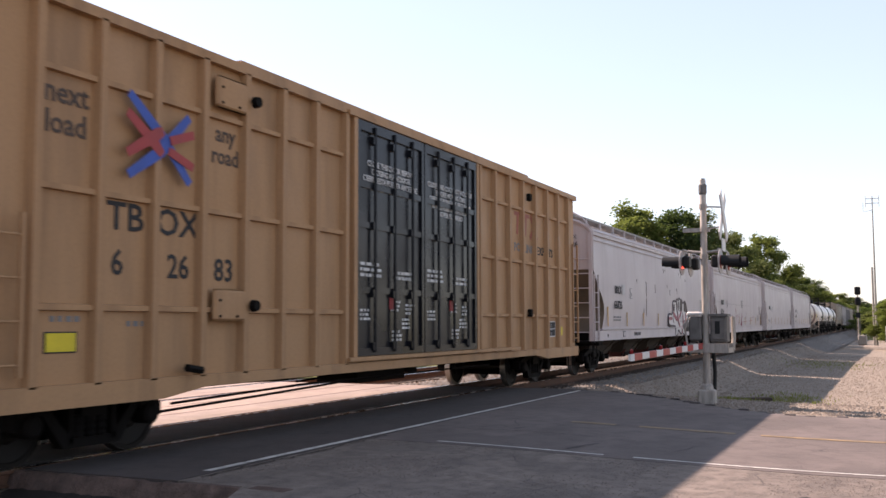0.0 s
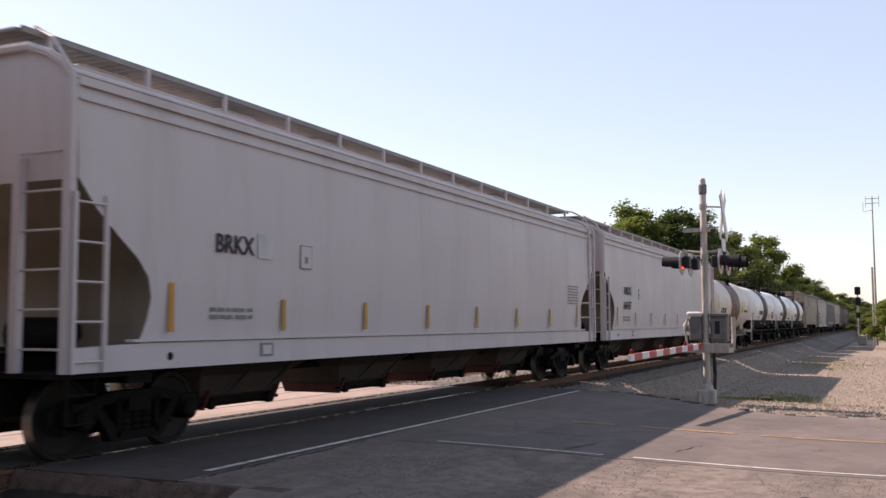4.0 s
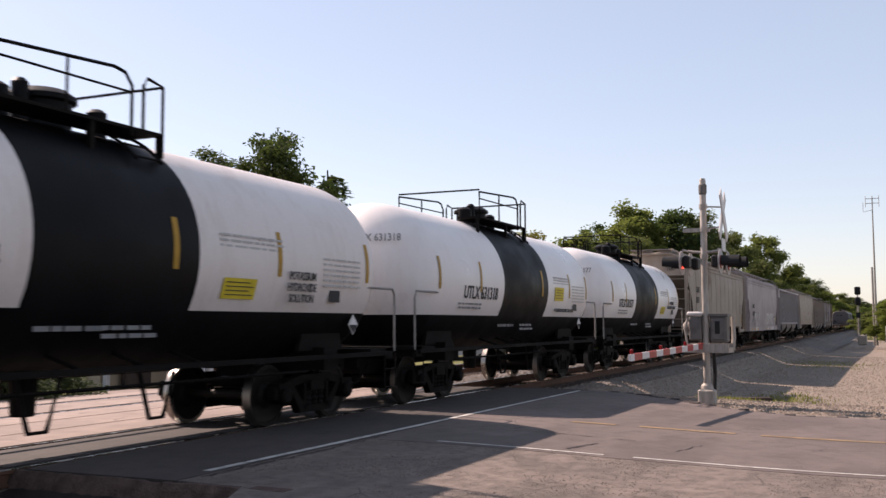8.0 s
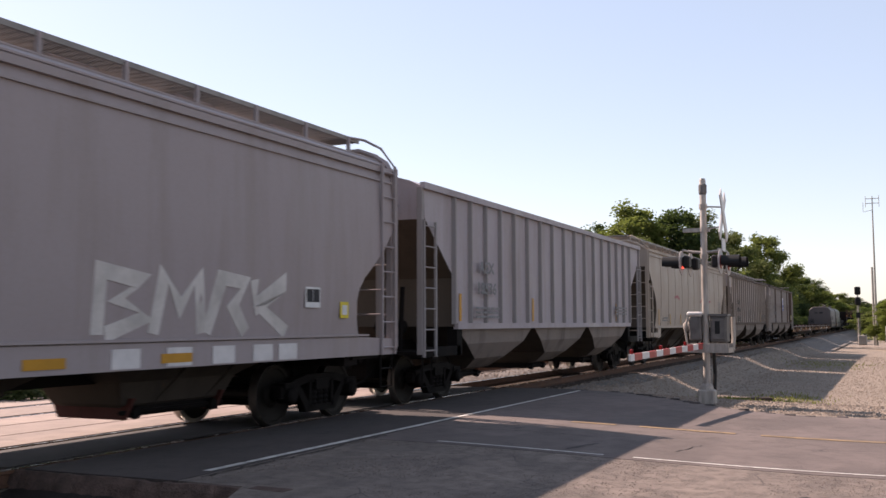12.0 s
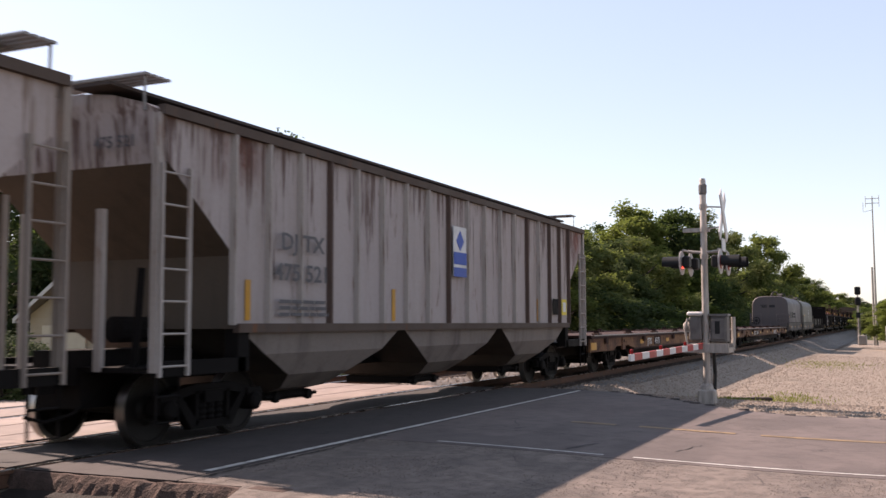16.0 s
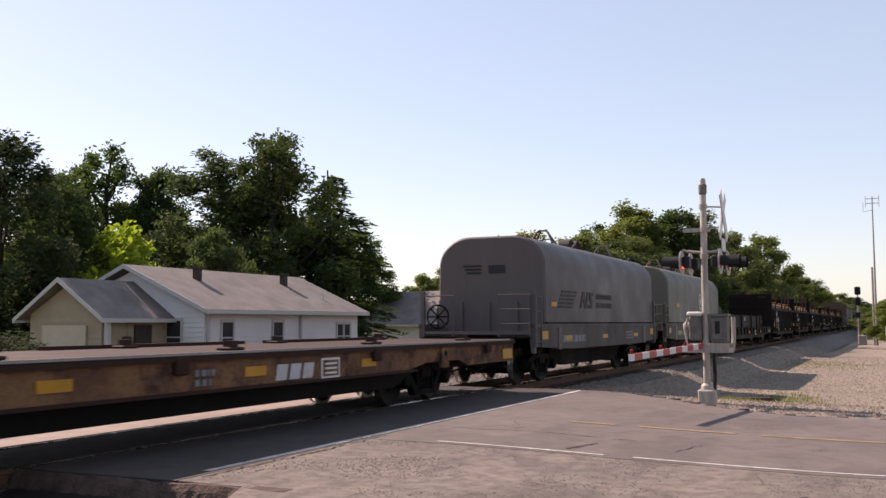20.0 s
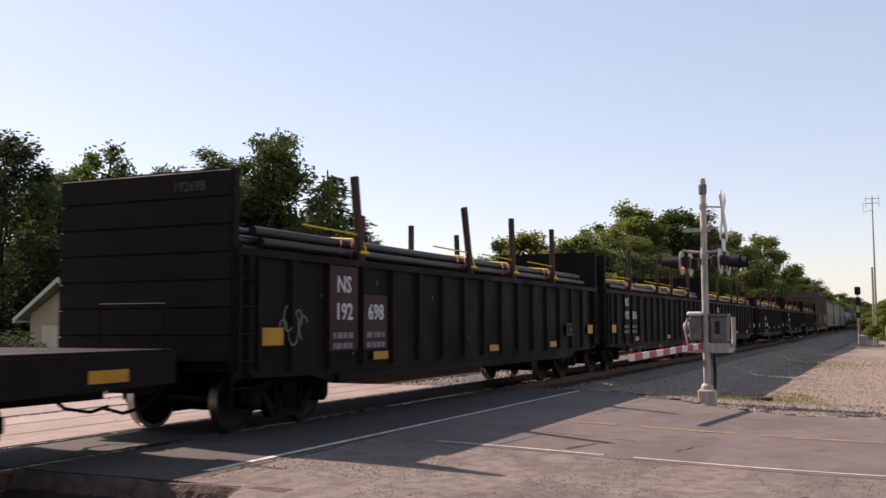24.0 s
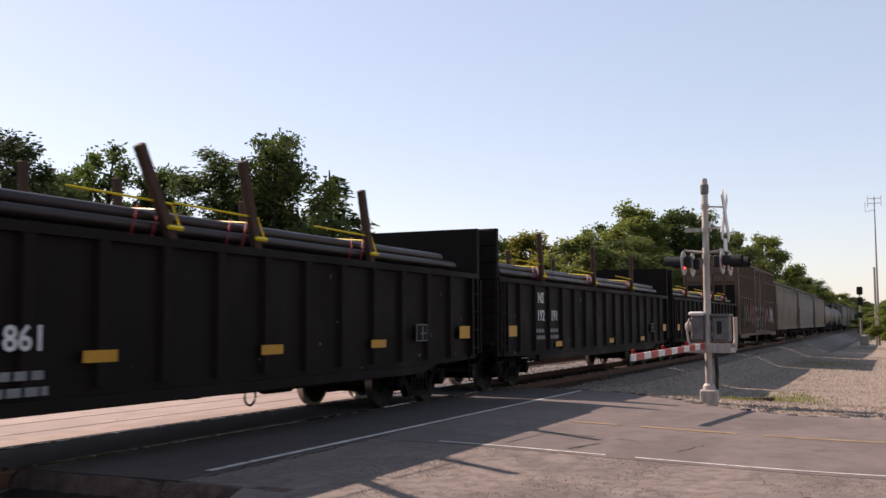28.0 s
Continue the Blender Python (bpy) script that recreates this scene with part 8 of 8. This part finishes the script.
lettering("POOLING", 0.28, GREY_MARK, box, (5.6, -1.505, 3.16), squeeze=1.1)
for word, x in (("TB", -7.5), ("OX", -6.62)):
    lettering(word, 0.44, BLACK_MARK, box, (x, -1.505, 2.56), squeeze=1.15)
for word, x in (("6", -7.62), ("26", -6.6), ("83", -5.72)):
    lettering(word, 0.40, BLACK_MARK, box, (x, -1.505, 2.06))
lettering("EXPERTS", 0.28, BLACK_MARK, box, (7.1, -1.505, 3.16), squeeze=1.1)
plate(box, "yellow_label", -8.62, -8.18, 1.22, 1.44, -1.503, BLACK_MARK)
plate(box, "yellow_label", -8.60, -8.20, 1.235, 1.425, -1.508, YELLOW_LABEL, "yellow notice label")
plate(box, "yellow_label", 8.05, 8.42, 1.2, 1.42, -1.508, YELLOW_LABEL, "yellow notice label")
plate(box, "notice_board", 7.18, 7.84, 1.17, 1.56, -1.503, WHITE_MARK)
for j in range(4):
    plate(box, "notice_panel", 7.21 + 0.31 * (j % 2), 7.49 + 0.31 * (j % 2), 1.20 + 0.18 * (j // 2), 1.36 + 0.18 * (j // 2), -1.508, BLACK_MARK)
for x in (-8.78, 6.5):
    plate(box, "reflector", x - 0.05, x + 0.05, 1.3, 2.05, -1.503, YELLOW_TAPE, "yellow reflective strip")
stencil(box, -8.55, 1.6, -1.503, 0.4, 1, GREY_MARK, 60, 0.06)
stencil(box, -7.45, 1.55, -1.503, 0.3, 1, GREY_MARK, 61, 0.06)
stencil(box, 8.0, 1.55, -1.503, 0.3, 1, GREY_MARK, 62, 0.06)
for z in (4.45, 1.75):
    g = part("jacking_plate", Shape().chamfer(-6.05, -5.40, -1.63, -1.56, z - 0.2, z + 0.2, 0.03), TAN, box, "riveted lifting plate")
    part("lug", Shape().lathe([(-1.70, 0.07), (-1.62, 0.08)], "y", 12, 0, (-5.25, 0, z)), TRUCK_STEEL, g)
    for dx, dz in ((-5.95, 0.06), (-5.95, -0.14), (-5.6, -0.14)):
        part("bolt", Shape().lathe([(-1.65, 0.015), (-1.62, 0.02)], "y", 8, 0, (dx, 0, z + dz)), TRUCK_STEEL, g)
    part("lug", Shape().chamfer(5.6, 5.75, -1.66, -1.56, z - 0.09, z + 0.09, 0.02), TRUCK_STEEL, box)
part("hook", Shape().tube([(-6.6, -1.66, 1.0), (-6.35, -1.68, 0.96)], 0.05, 6), TRUCK_STEEL, box)
part("roof_cap", Shape().box(-5.5, 5.7, -1.58, 1.58, 4.925, 4.97), TAN, box)
h2, hh2 = curved_hopper("covered_hopper", 27.2, 46.65, GREY_WHITE, "grey-white covered hopper with bulging sides and graffiti", "BRKX", "66826")
h3, hh3 = curved_hopper("covered_hopper", 47.9, 67.75, GREY_WHITE_2, "pale covered hopper with faint red scrawl", "BRKX", "62214")
curved_hopper("covered_hopper", 68.95, 88.5, GREY_WHITE, "grey-white covered hopper with clean sides", "BRKX", "")
h5, hh5 = curved_hopper("covered_hopper", 89.7, 109.2, GREY_WHITE, "grey-white covered hopper with yellow strips", "BRKX", "66437")
t6, ht6 = tank_car("tank_car", 110.3, 123.9, "stained cream tank car with a red-brown belt and dome", TANK_CREAM, (5.05, 8.35), TANK_RED, None, "2602", "RCRX", radius=1.5, zc=2.45, dome=True, hue=TANK_FRAME, shift=-0.42, label_z=(2.06, 2.48))
t7, ht7 = tank_car("tank_car", 124.5, 137.8, "white tank car with a black belt and black belly", TANK_WHITE, (5.25, 7.85), TANK_BLACK, 1.68, "632074", "UTLX", shift=-0.1, rail=1.3)
t8, ht8 = tank_car("tank_car", 138.5, 150.4, "white tank car with a wide black belt and belly", TANK_WHITE_2, (4.35, 7.4), TANK_BLACK, 1.68, "631318", "UTLX", label_z=(2.08, 2.42))
t9, ht9 = tank_car("tank_car", 151.2, 163.4, "clean white tank car with a black belt and belly", TANK_WHITE_2, (3.97, 7.4), TANK_BLACK, 1.68, "631577", "UTLX")
h10, hh10 = curved_hopper("covered_hopper", 164.2, 181.65, BEIGE, "dirty beige covered hopper with rust runs", "CGEX", "1557", mark_x=2.3, mark_z=2.85, bays=3, roof=-0.1, sill=False, edge=1.35, end_mat=END_SHEET_DARK, seam_mat=SEAM_BROWN)
h11, hh11 = curved_hopper("covered_hopper", 182.9, 199.75, PALE_GREY, "pale grey covered hopper with white graffiti", "ADMX", "85207", bays=3, strips=False)
ribbed_hopper("ribbed_hopper", 200.95, 217.9, RIB_GREY, "grey covered hopper with posted sides", "AEX", "18536", ribs=17, post_mat=RIB_GREY_SHADE, boards=None)
h13, hh13 = curved_hopper("covered_hopper", 219.2, 236.5, BUFF, "buff covered hopper with graffiti", bays=3, roof=-0.1, sill=False, edge=1.35, end_mat=END_SHEET_DARK, seam_mat=SEAM_BROWN)
h14, hh14 = ribbed_hopper("ribbed_hopper", 238.3, 255.5, CREAM_RIB, "dirty cream covered hopper with posted sides", "A EX", "184 63", ribs=18, words=BLACK_MARK, post_mat=RIB_BROWN, eave=EAVE_BROWN)
h15, hh15 = ribbed_hopper("ribbed_hopper", 256.95, 274.3, RUSTY_CREAM, "rust-streaked cream covered hopper with a blue sign", "DJ TX", "475 521", ribs=18, words=DIM_MARK, boards=False, eave=EAVE_BROWN, post_mat=RIB_CREAM, rusted=(3, 8, 13, 15, 16, 17))
flat_car("flat_car", 275.0, 302.8, FLAT_YELLOW, "long empty flat car in rusted yellow paint", "JTTX", "41173")
flat_car("flat_car", 304.3, 332.0, FLAT_YELLOW, "long empty flat car in rusted yellow paint with white lettering", "XTTX", "142437")
coil_car("coil_car", 333.35, 346.5, COIL_GREY, "grey covered coil car with a dark striped emblem", True)
coil_car("coil_car", 348.2, 361.4, COIL_GREEN, "grey-green covered coil car with a ring emblem", False)
loaded_flat("loaded_flat_car", 362.4, 383.7, "black flat car stacked with dark steel sections")
GON_LABEL = "black high-ended gondola loaded with dark pipes between timber stakes"
g21, hg21 = gondola("gondola", 384.85, 402.0, GON_LABEL, "NS", "192698", seed=1, stakes=((-5.1, 9), (-0.5, 14), (2.0, 4), (4.9, 3)), panel=PANEL_RED)
gondola("gondola", 403.0, 419.9, GON_LABEL, "NS", "192876", seed=2, mark_at=2.45, mark_z=2.06, stakes=((-5.0, 1), (-0.75, 13), (1.8, 4), (5.3, 0)))
gondola("gondola", 421.0, 438.2, GON_LABEL, "NS", "192017", seed=3, stakes=((-4.95, 3), (-0.27, 18), (1.95, 13), (5.2, 2)), ends=(3.56, 2.98))
gondola("gondola", 439.2, 456.2, GON_LABEL, "NS", "201861", seed=4, stakes=((-5.4, 20), (-0.85, 29), (0.9, 17), (4.1, 16)), ends=(2.98, 3.46), tall=1.17, mark_z=1.68, mark_at=4.37, strips=((-2.34, 1.11), (0.85, 1.1), (3.89, 1.12)))
gondola("gondola", 457.3, 474.8, GON_LABEL, "NS", "192191", seed=5, stakes=((-5.5, 11), (-0.85, 8), (3.6, 0)), tall=1.17)
gondola("gondola", 475.8, 492.4, GON_LABEL, "", "", seed=6)
b27, hb27 = boxcar("boxcar", 493.6, 511.0, RUST_BOX, "faded rust-brown boxcar with graffiti", RUST_BOX)
curved_hopper("covered_hopper", 512.4, 530.0, DULL_TAN, "weathered buff covered hopper car", bays=3)
curved_hopper("covered_hopper", 531.2, 549.0, DULL_GREY, "dull smooth-sided covered hopper car", bays=3)
curved_hopper("covered_hopper", 550.2, 568.0, DULL_TAN, "dull smooth-sided covered hopper car", bays=3)
tank_car("tank_car", 569.2, 583.0, "dull tank car with a red-brown belt", DULL_GREY, (0.9, 5.0), TANK_RED, None, "", "")
tank_car("tank_car", 584.0, 597.8, "dull grey tank car with a black belt", DULL_GREY, (5.0, 8.5), TANK_BLACK, 1.68, "", "")
tank_car("tank_car", 598.8, 612.6, "dull grey tank car with a black belt", DULL_GREY, (5.0, 8.5), TANK_BLACK, 1.68, "", "")
curved_hopper("covered_hopper", 613.8, 631.5, DULL_GREY, "grey smooth-sided covered hopper car", bays=3)
curved_hopper("covered_hopper", 632.7, 650.4, DULL_TAN, "weathered buff covered hopper car", bays=3)
curved_hopper("covered_hopper", 651.6, 669.4, DULL_GREY, "dull smooth-sided covered hopper car", bays=3)
curved_hopper("covered_hopper", 670.6, 688.4, DULL_GREY, "grey smooth-sided covered hopper car", bays=3)


# ---- painted marks and graffiti ----
def loop(cx, cz, rx, rz, a0=0, a1=360, n=14):
    return [(cx + rx * math.cos(radians(a0 + (a1 - a0) * k / n)), cz + rz * math.sin(radians(a0 + (a1 - a0) * k / n))) for k in range(n + 1)]


y_ = -1.556
def rounded(pts, closed=True, times_=1):
    """Corners cut, so that sprayed outlines run in curves."""
    for _ in range(times_):
        q = [] if closed else [pts[0]]
        for a, b in zip(pts, pts[1:] + (pts[:1] if closed else [])):
            q += [(a[0] * 0.78 + b[0] * 0.22, a[1] * 0.78 + b[1] * 0.22), (a[0] * 0.22 + b[0] * 0.78, a[1] * 0.22 + b[1] * 0.78)]
        pts = q if closed else q + [pts[-1]]
    return pts


# the large tag on the first hopper: pink and white letters with a dark outline
tag = [(0.54, 1.71), (0.68, 1.86), (1.21, 1.83), (1.49, 1.97), (1.37, 2.25), (1.51, 2.37), (1.97, 2.33), (2.22, 2.47), (2.47, 2.37), (2.64, 2.52), (2.82, 2.42), (3.08, 2.46), (3.4, 2.28), (3.81, 2.41), (4.16, 2.26), (4.44, 1.75), (4.82, 1.79), (5.12, 1.62), (5.08, 1.39), (4.09, 1.37)]
low_edge = [(3.84, 1.06), (3.43, 1.02), (3.2, 1.3), (2.97, 1.02), (2.39, 1.27), (2.2, 1.0), (1.85, 1.0), (1.93, 1.37), (1.45, 1.4), (0.8, 1.41), (0.62, 1.47)]
part("spray_paint", Shape().prism(list(reversed(rounded(tag + low_edge))), "y", -1.542, -1.536), WHITE_SPRAY, h2, "white spray-painted letter fill")
for fill in (((1.64, 1.95), (1.6, 2.22), (1.78, 2.24), (1.85, 2.12), (1.72, 1.93)), ((2.15, 1.97), (2.07, 2.25), (2.23, 2.37), (2.37, 2.17), (2.26, 1.88)), ((2.51, 2.01), (2.43, 2.22), (2.6, 2.4), (2.66, 1.99)), ((2.76, 2.02), (2.79, 2.29), (3.01, 2.40), (3.28, 2.3), (3.25, 2.01), (3.0, 1.95)), ((3.49, 2.0), (3.56, 2.26), (3.81, 2.36), (4.12, 2.1), (4.3, 1.85), (4.0, 1.97))):
    part("spray_paint", Shape().prism(list(reversed(rounded([(2.75 + (a - 2.75) * 1.06, 2.12 + (b - 2.12) * 1.18) for a, b in fill]))), "y", -1.547, -1.541), DARK_SPRAY, h2, "brown-black spray-painted letter shading")
for pts, w in ((((1.5, 1.86), (1.8, 1.78), (2.18, 1.62), (2.38, 1.88)), 0.14), (((2.38, 1.62), (2.75, 1.8), (3.09, 1.96)), 0.10), (((2.45, 1.62), (2.75, 1.36)), 0.14), (((3.11, 1.40), (3.19, 1.1)), 0.12), (((4.0, 1.9), (3.98, 1.65), (3.9, 1.45)), 0.14), (((0.64, 1.68), (1.27, 1.68)), 0.10), (((4.5, 1.52), (5.0, 1.56)), 0.06), (((4.46, 1.66), (4.9, 1.7)), 0.05), (((3.4, 1.85), (3.45, 1.5)), 0.12)):
    spray(h2, rounded(list(pts), False), w * 1.25, -1.546, PINK_MARK, "red spray-painted shading")
edge_way = rounded(tag + low_edge)
spray(h2, edge_way + edge_way[:1], 0.075, -1.548, PURPLE_MARK, "dark spray-painted outline")
for pts in (((2.3, 1.95), (2.25, 1.62), (2.5, 1.45)), ((2.9, 1.93), (2.95, 1.5)), ((3.3, 1.95), (3.3, 1.35)), loop(3.62, 1.4, 0.12, 0.21), ((1.35, 1.79), (1.5, 1.5)), ((4.4, 1.75), (4.42, 1.42))):
    spray(h2, rounded(list(pts), False), 0.05, -1.551, PURPLE_MARK, "thin dark spray-painted line")
lettering("CENTER FLOW", 0.16, BLACK_MARK, h2, (-4.45, -1.533, 1.1), squeeze=0.85)
lettering("PLASTIC GRANULES", 0.12, BLACK_MARK, h2, (5.75, -1.53, 1.86), squeeze=0.95)
for x, z, l in ((-4.47, 2.97, 0.12), (-3.07, 2.94, 0.5), (-3.03, 2.36, 0.6), (-3.4, 2.0, 0.15), (-1.67, 2.87, 0.3), (-0.18, 3.53, 0.18), (0.1, 3.51, 0.08), (0.4, 2.96, 0.14), (0.93, 2.78, 0.22), (2.25, 2.88, 0.22), (2.67, 3.49, 0.1), (3.07, 3.61, 0.3), (4.03, 3.3, 0.1), (5.42, 4.08, 0.6)):
    spray(h2, [(x, z), (x + 0.01, z - l * 0.4), (x + 0.02, z - l)], 0.05 if l > 0.4 else 0.035, skin, WORN_MARK, "dark scrape on the side")
# faint red scrawl on the second hopper
for pts in (((-5.3, 1.5), (-5.1, 1.75), (-4.7, 1.8), (-4.5, 1.6)), ((-4.4, 1.95), (-4.35, 1.6)), ((-3.9, 1.9), (-3.8, 1.6), (-3.6, 1.9), (-3.5, 1.55), (-3.3, 1.85)), ((-2.45, 2.3), (-2.75, 1.7), (-2.55, 1.45)), ((-2.4, 2.25), (-1.95, 1.75), (-1.7, 1.95)), ((-1.95, 1.75), (-2.0, 1.35)), ((-1.2, 2.0), (-1.15, 1.4), (-0.9, 1.85)), ((-0.3, 2.05), (-0.1, 1.75), (0.2, 1.9)), ((-0.2, 1.8), (-0.25, 1.3)), ((0.3, 1.55), (2.3, 1.6)), ((1.7, 2.15), (1.75, 1.7)), ((3.0, 1.6), (4.4, 1.65), (4.9, 1.9))):
    spray(h3, pts, 0.03, skin, PINK_MARK, "thin red scrawl")
spray(h3, [(-9.0, 2.55), (-6.0, 2.5), (-2.0, 2.48), (3.0, 2.5)], 0.012, skin, GREY_MARK, "long scrape")
stencil(h3, -0.6, 2.75, y_, 0.75, 4, GREY_MARK, 71, 0.05, 0.06)
stencil(h3, hh3 - 3.2, 1.95, y_, 0.7, 5, GREY_MARK, 72, 0.03)
for cx, k in ((-4.6, 0), (-3.7, 1), (-2.9, 2), (2.0, 3), (2.95, 4), (3.85, 2), (4.8, 5)):
    shape = (((-0.35, 1.35), (-0.1, 2.05), (0.05, 2.1), (0.25, 1.35)), ((-0.3, 2.1), (-0.3, 1.4), (0.3, 1.4)), ((-0.3, 1.4), (-0.1, 2.1), (0.3, 2.05), (0.1, 1.75), (0.35, 1.4)), ((-0.3, 1.4), (-0.3, 2.1), (0.25, 2.0), (-0.1, 1.78), (0.3, 1.6), (-0.2, 1.4)), ((-0.35, 1.4), (-0.25, 2.1), (0.0, 1.7), (0.25, 2.1), (0.35, 1.4)), ((-0.3, 2.1), (-0.25, 1.75), (0.3, 2.1), (-0.2, 1.75), (0.35, 1.4)))[k]
    spray(h11, [(cx + a * 1.25, b) for a, b in shape], 0.27, skin, FAINT_SPRAY, "white block-letter graffiti")
    if cx < 0:
        spray(h11, [(cx + a * 1.25 - 0.14, b + 0.05) for a, b in shape], 0.04, lambda z: skin(z) - 0.004, PURPLE_MARK, "dark graffiti outline")
spray(h11, loop(-5.3, 1.75, 0.35, 0.45, 60, 330), 0.1, -1.552, PURPLE_MARK, "dark spray-painted curl")
for x in (-6.6, -5.2, -3.9, 0.6, 2.6):
    plate(h11, "reflector", x, x + 0.55, 1.06, 1.17, -1.536, YELLOW_TAPE, "yellow reflective strip")
for x in (-4.6, -4.0, 1.8, 2.7, 3.55, 4.4, 5.0):
    plate(h11, "paint_patch", x, x + 0.45, 1.02, 1.24, -1.534, WHITE_SPRAY, "pale paint patch")
for pts in (((-4.2, 2.5), (-3.6, 2.55), (-3.2, 2.45)), ((1.5, 2.4), (1.9, 2.55), (2.3, 2.4), (2.8, 2.5)), ((3.4, 2.45), (4.2, 2.5))):
    spray(h13, pts, 0.12, skin, PINK_MARK, "faded red graffiti")
for pts in (((3.2, 1.75), (3.7, 2.0), (4.2, 1.75)), ((-2.0, 1.7), (-1.5, 2.0), (-1.0, 1.7))):
    spray(h13, pts, 0.06, skin, GREY_MARK, "faint grey graffiti")
for k in range(6):
    spray(h14, loop(-1.2 + 0.75 * k, 1.95 + 0.1 * (k % 2), 0.22, 0.28, 40 * k, 40 * k + 290), 0.05, -1.49, GREY_MARK, "grey spray-painted scrawl")
# the blue and white notice on the rusty hopper
sign = part("notice", Shape().box(-0.36, 0.26, -1.575, -1.562, 2.42, 3.40), WHITE_MARK, h15, "blue and white painted notice")
part("notice_field", Shape().box(-0.36, 0.26, -1.582, -1.575, 2.66, 2.90), BLUE_MARK, sign)
part("notice_field", Shape().box(-0.36, 0.26, -1.582, -1.575, 2.42, 2.60), BLUE_MARK, sign)
part("notice_diamond", Shape().prism([(-0.05, 3.33), (0.14, 3.12), (-0.05, 2.93), (-0.24, 3.12)], "y", -1.582, -1.575), BLUE_MARK, sign)
plate(h15, "stencil_box", 5.75, 6.2, 1.72, 2.12, -1.562, TRUCK_STEEL)
plate(h15, "yellow_frame", 6.48, 6.88, 1.72, 2.12, -1.562, YELLOW_LABEL)
plate(h15, "yellow_frame", 6.56, 6.80, 1.80, 2.04, -1.568, WHITE_MARK)
# tank lettering
lettering("HYDROCHLORIC ACID", 0.17, BLACK_MARK, t6, (3.8, -1.512, 2.12), squeeze=0.62)
for tk, hx, words in ((t7, 3.6, "POTASSIUM\nHYDROXIDE\nSOLUTION"), (t9, 3.6, "POTASSIUM\nHYDROXIDE SOLUTION")):
    lettering(words, 0.17, BLACK_MARK, tk, (hx, -1.525, 2.2 if tk is t9 else 2.14), turn=(96, 0, 0), squeeze=0.78)
lettering("POTASSIUM HYDROXIDE SOLUTION", 0.12, BLACK_MARK, t8, (2.9, -1.46, 1.8), squeeze=0.8)
for tk, hl_ in ((t7, ht7), (t8, ht8), (t9, ht9)):
    dm = Shape().prism([(hl_ - 1.25, 1.34), (hl_ - 1.10, 1.50), (hl_ - 1.25, 1.66), (hl_ - 1.40, 1.50)], "y", -1.325, -1.315)
    part("hazard_diamond", dm, WHITE_MARK, tk, "small black and white hazard placard")
    part("placard_field", Shape().prism([(hl_ - 1.25, 1.36), (hl_ - 1.12, 1.495), (hl_ - 1.38, 1.495)], "y", -1.329, -1.325), BLACK_MARK, tk)
    stencil(tk, -0.2, 1.5, -1.36, 0.9, 2, GREY_MARK, 90, 0.05)
    plate(tk, "notice_board", hl_ - 2.2, hl_ - 1.9, 1.84, 2.02, -1.45, BLACK_MARK)
# faded tags on the far boxcar
for k, mat in enumerate((GREEN_SPRAY, PINK_MARK, GREY_MARK, GREEN_SPRAY, PINK_MARK, WHITE_SPRAY)):
    r = random.Random(40 + k)
    way = [(-7.4 + 2.5 * k + 0.45 * q + r.uniform(-0.2, 0.2), 2.0 + (0.7 if q % 2 else -0.6) * r.uniform(0.5, 1.1)) for q in range(5)]
    spray(b27, way, 0.22, -1.62, mat, "faded spray-painted letter")
plate(h11, "notice_board", hh11 - 2.75, hh11 - 2.35, 1.75, 2.05, -1.53, WHITE_MARK)
for j in range(2):
    plate(h11, "notice_panel", hh11 - 2.72 + 0.18 * j, hh11 - 2.56 + 0.18 * j, 1.83, 2.02, -1.535, BLACK_MARK)
plate(h11, "yellow_label", hh11 - 1.75, hh11 - 1.5, 1.6, 1.85, -1.52, YELLOW_LABEL, "yellow label")
plate(h11, "label_field", hh11 - 1.7, hh11 - 1.55, 1.65, 1.8, -1.526, WHITE_MARK)
# tag on the first gondola
for k in range(5):
    spray(g21, loop(-hg21 + 1.05 + 0.13 * k, 1.45 + 0.14 * (k % 2), 0.09 + 0.02 * (k % 3), 0.12 + 0.06 * (k % 3), 97 * k, 97 * k + 220), 0.018, -1.535, GREY_MARK, "thin pale scrawl")

def travelled(t):
    """Metres run since the start: 15.33 m/s, drawn up to 15.8 m/s between 6.5 s and 14 s."""
    if t <= 6.5:
        return 15.33 * t
    run = 15.33 * 6.5
    u = min(t, 14.0) - 6.5
    run += 15.33 * u + 0.5 * (0.47 / 7.5) * u * u
    return run + 15.8 * max(0.0, t - 14.0)


def motions():
    for ob, s0 in CARS:
        walk(ob, [(t, pose(s0 - travelled(t), TRACK_Y, 0)) for t in (0, 2, 4, 6.5, 8, 10, 12, 14, 18, 22, 26, 28)])
    steps = [k / 30 for k in range(0, 841)]
    turns = [(t, -math.degrees(travelled(t) / WHEEL_R)) for t in steps]
    # all wheels turn alike: the two wheelsets of a bogie are keyed once, and the others take over the same keys
    for k, (ws, dx) in enumerate(SPINNING):
        if k < 2:
            walk(ws, [(t, pose(dx, 0, WHEEL_R, 0, a, 0)) for t, a in turns])
        else:
            first = SPINNING[k % 2][0].animation_data
            ws.rotation_mode = "QUATERNION"
            keys = ws.animation_data_create()
            keys.action = first.action
            keys.action_slot = first.action_slot


motions()
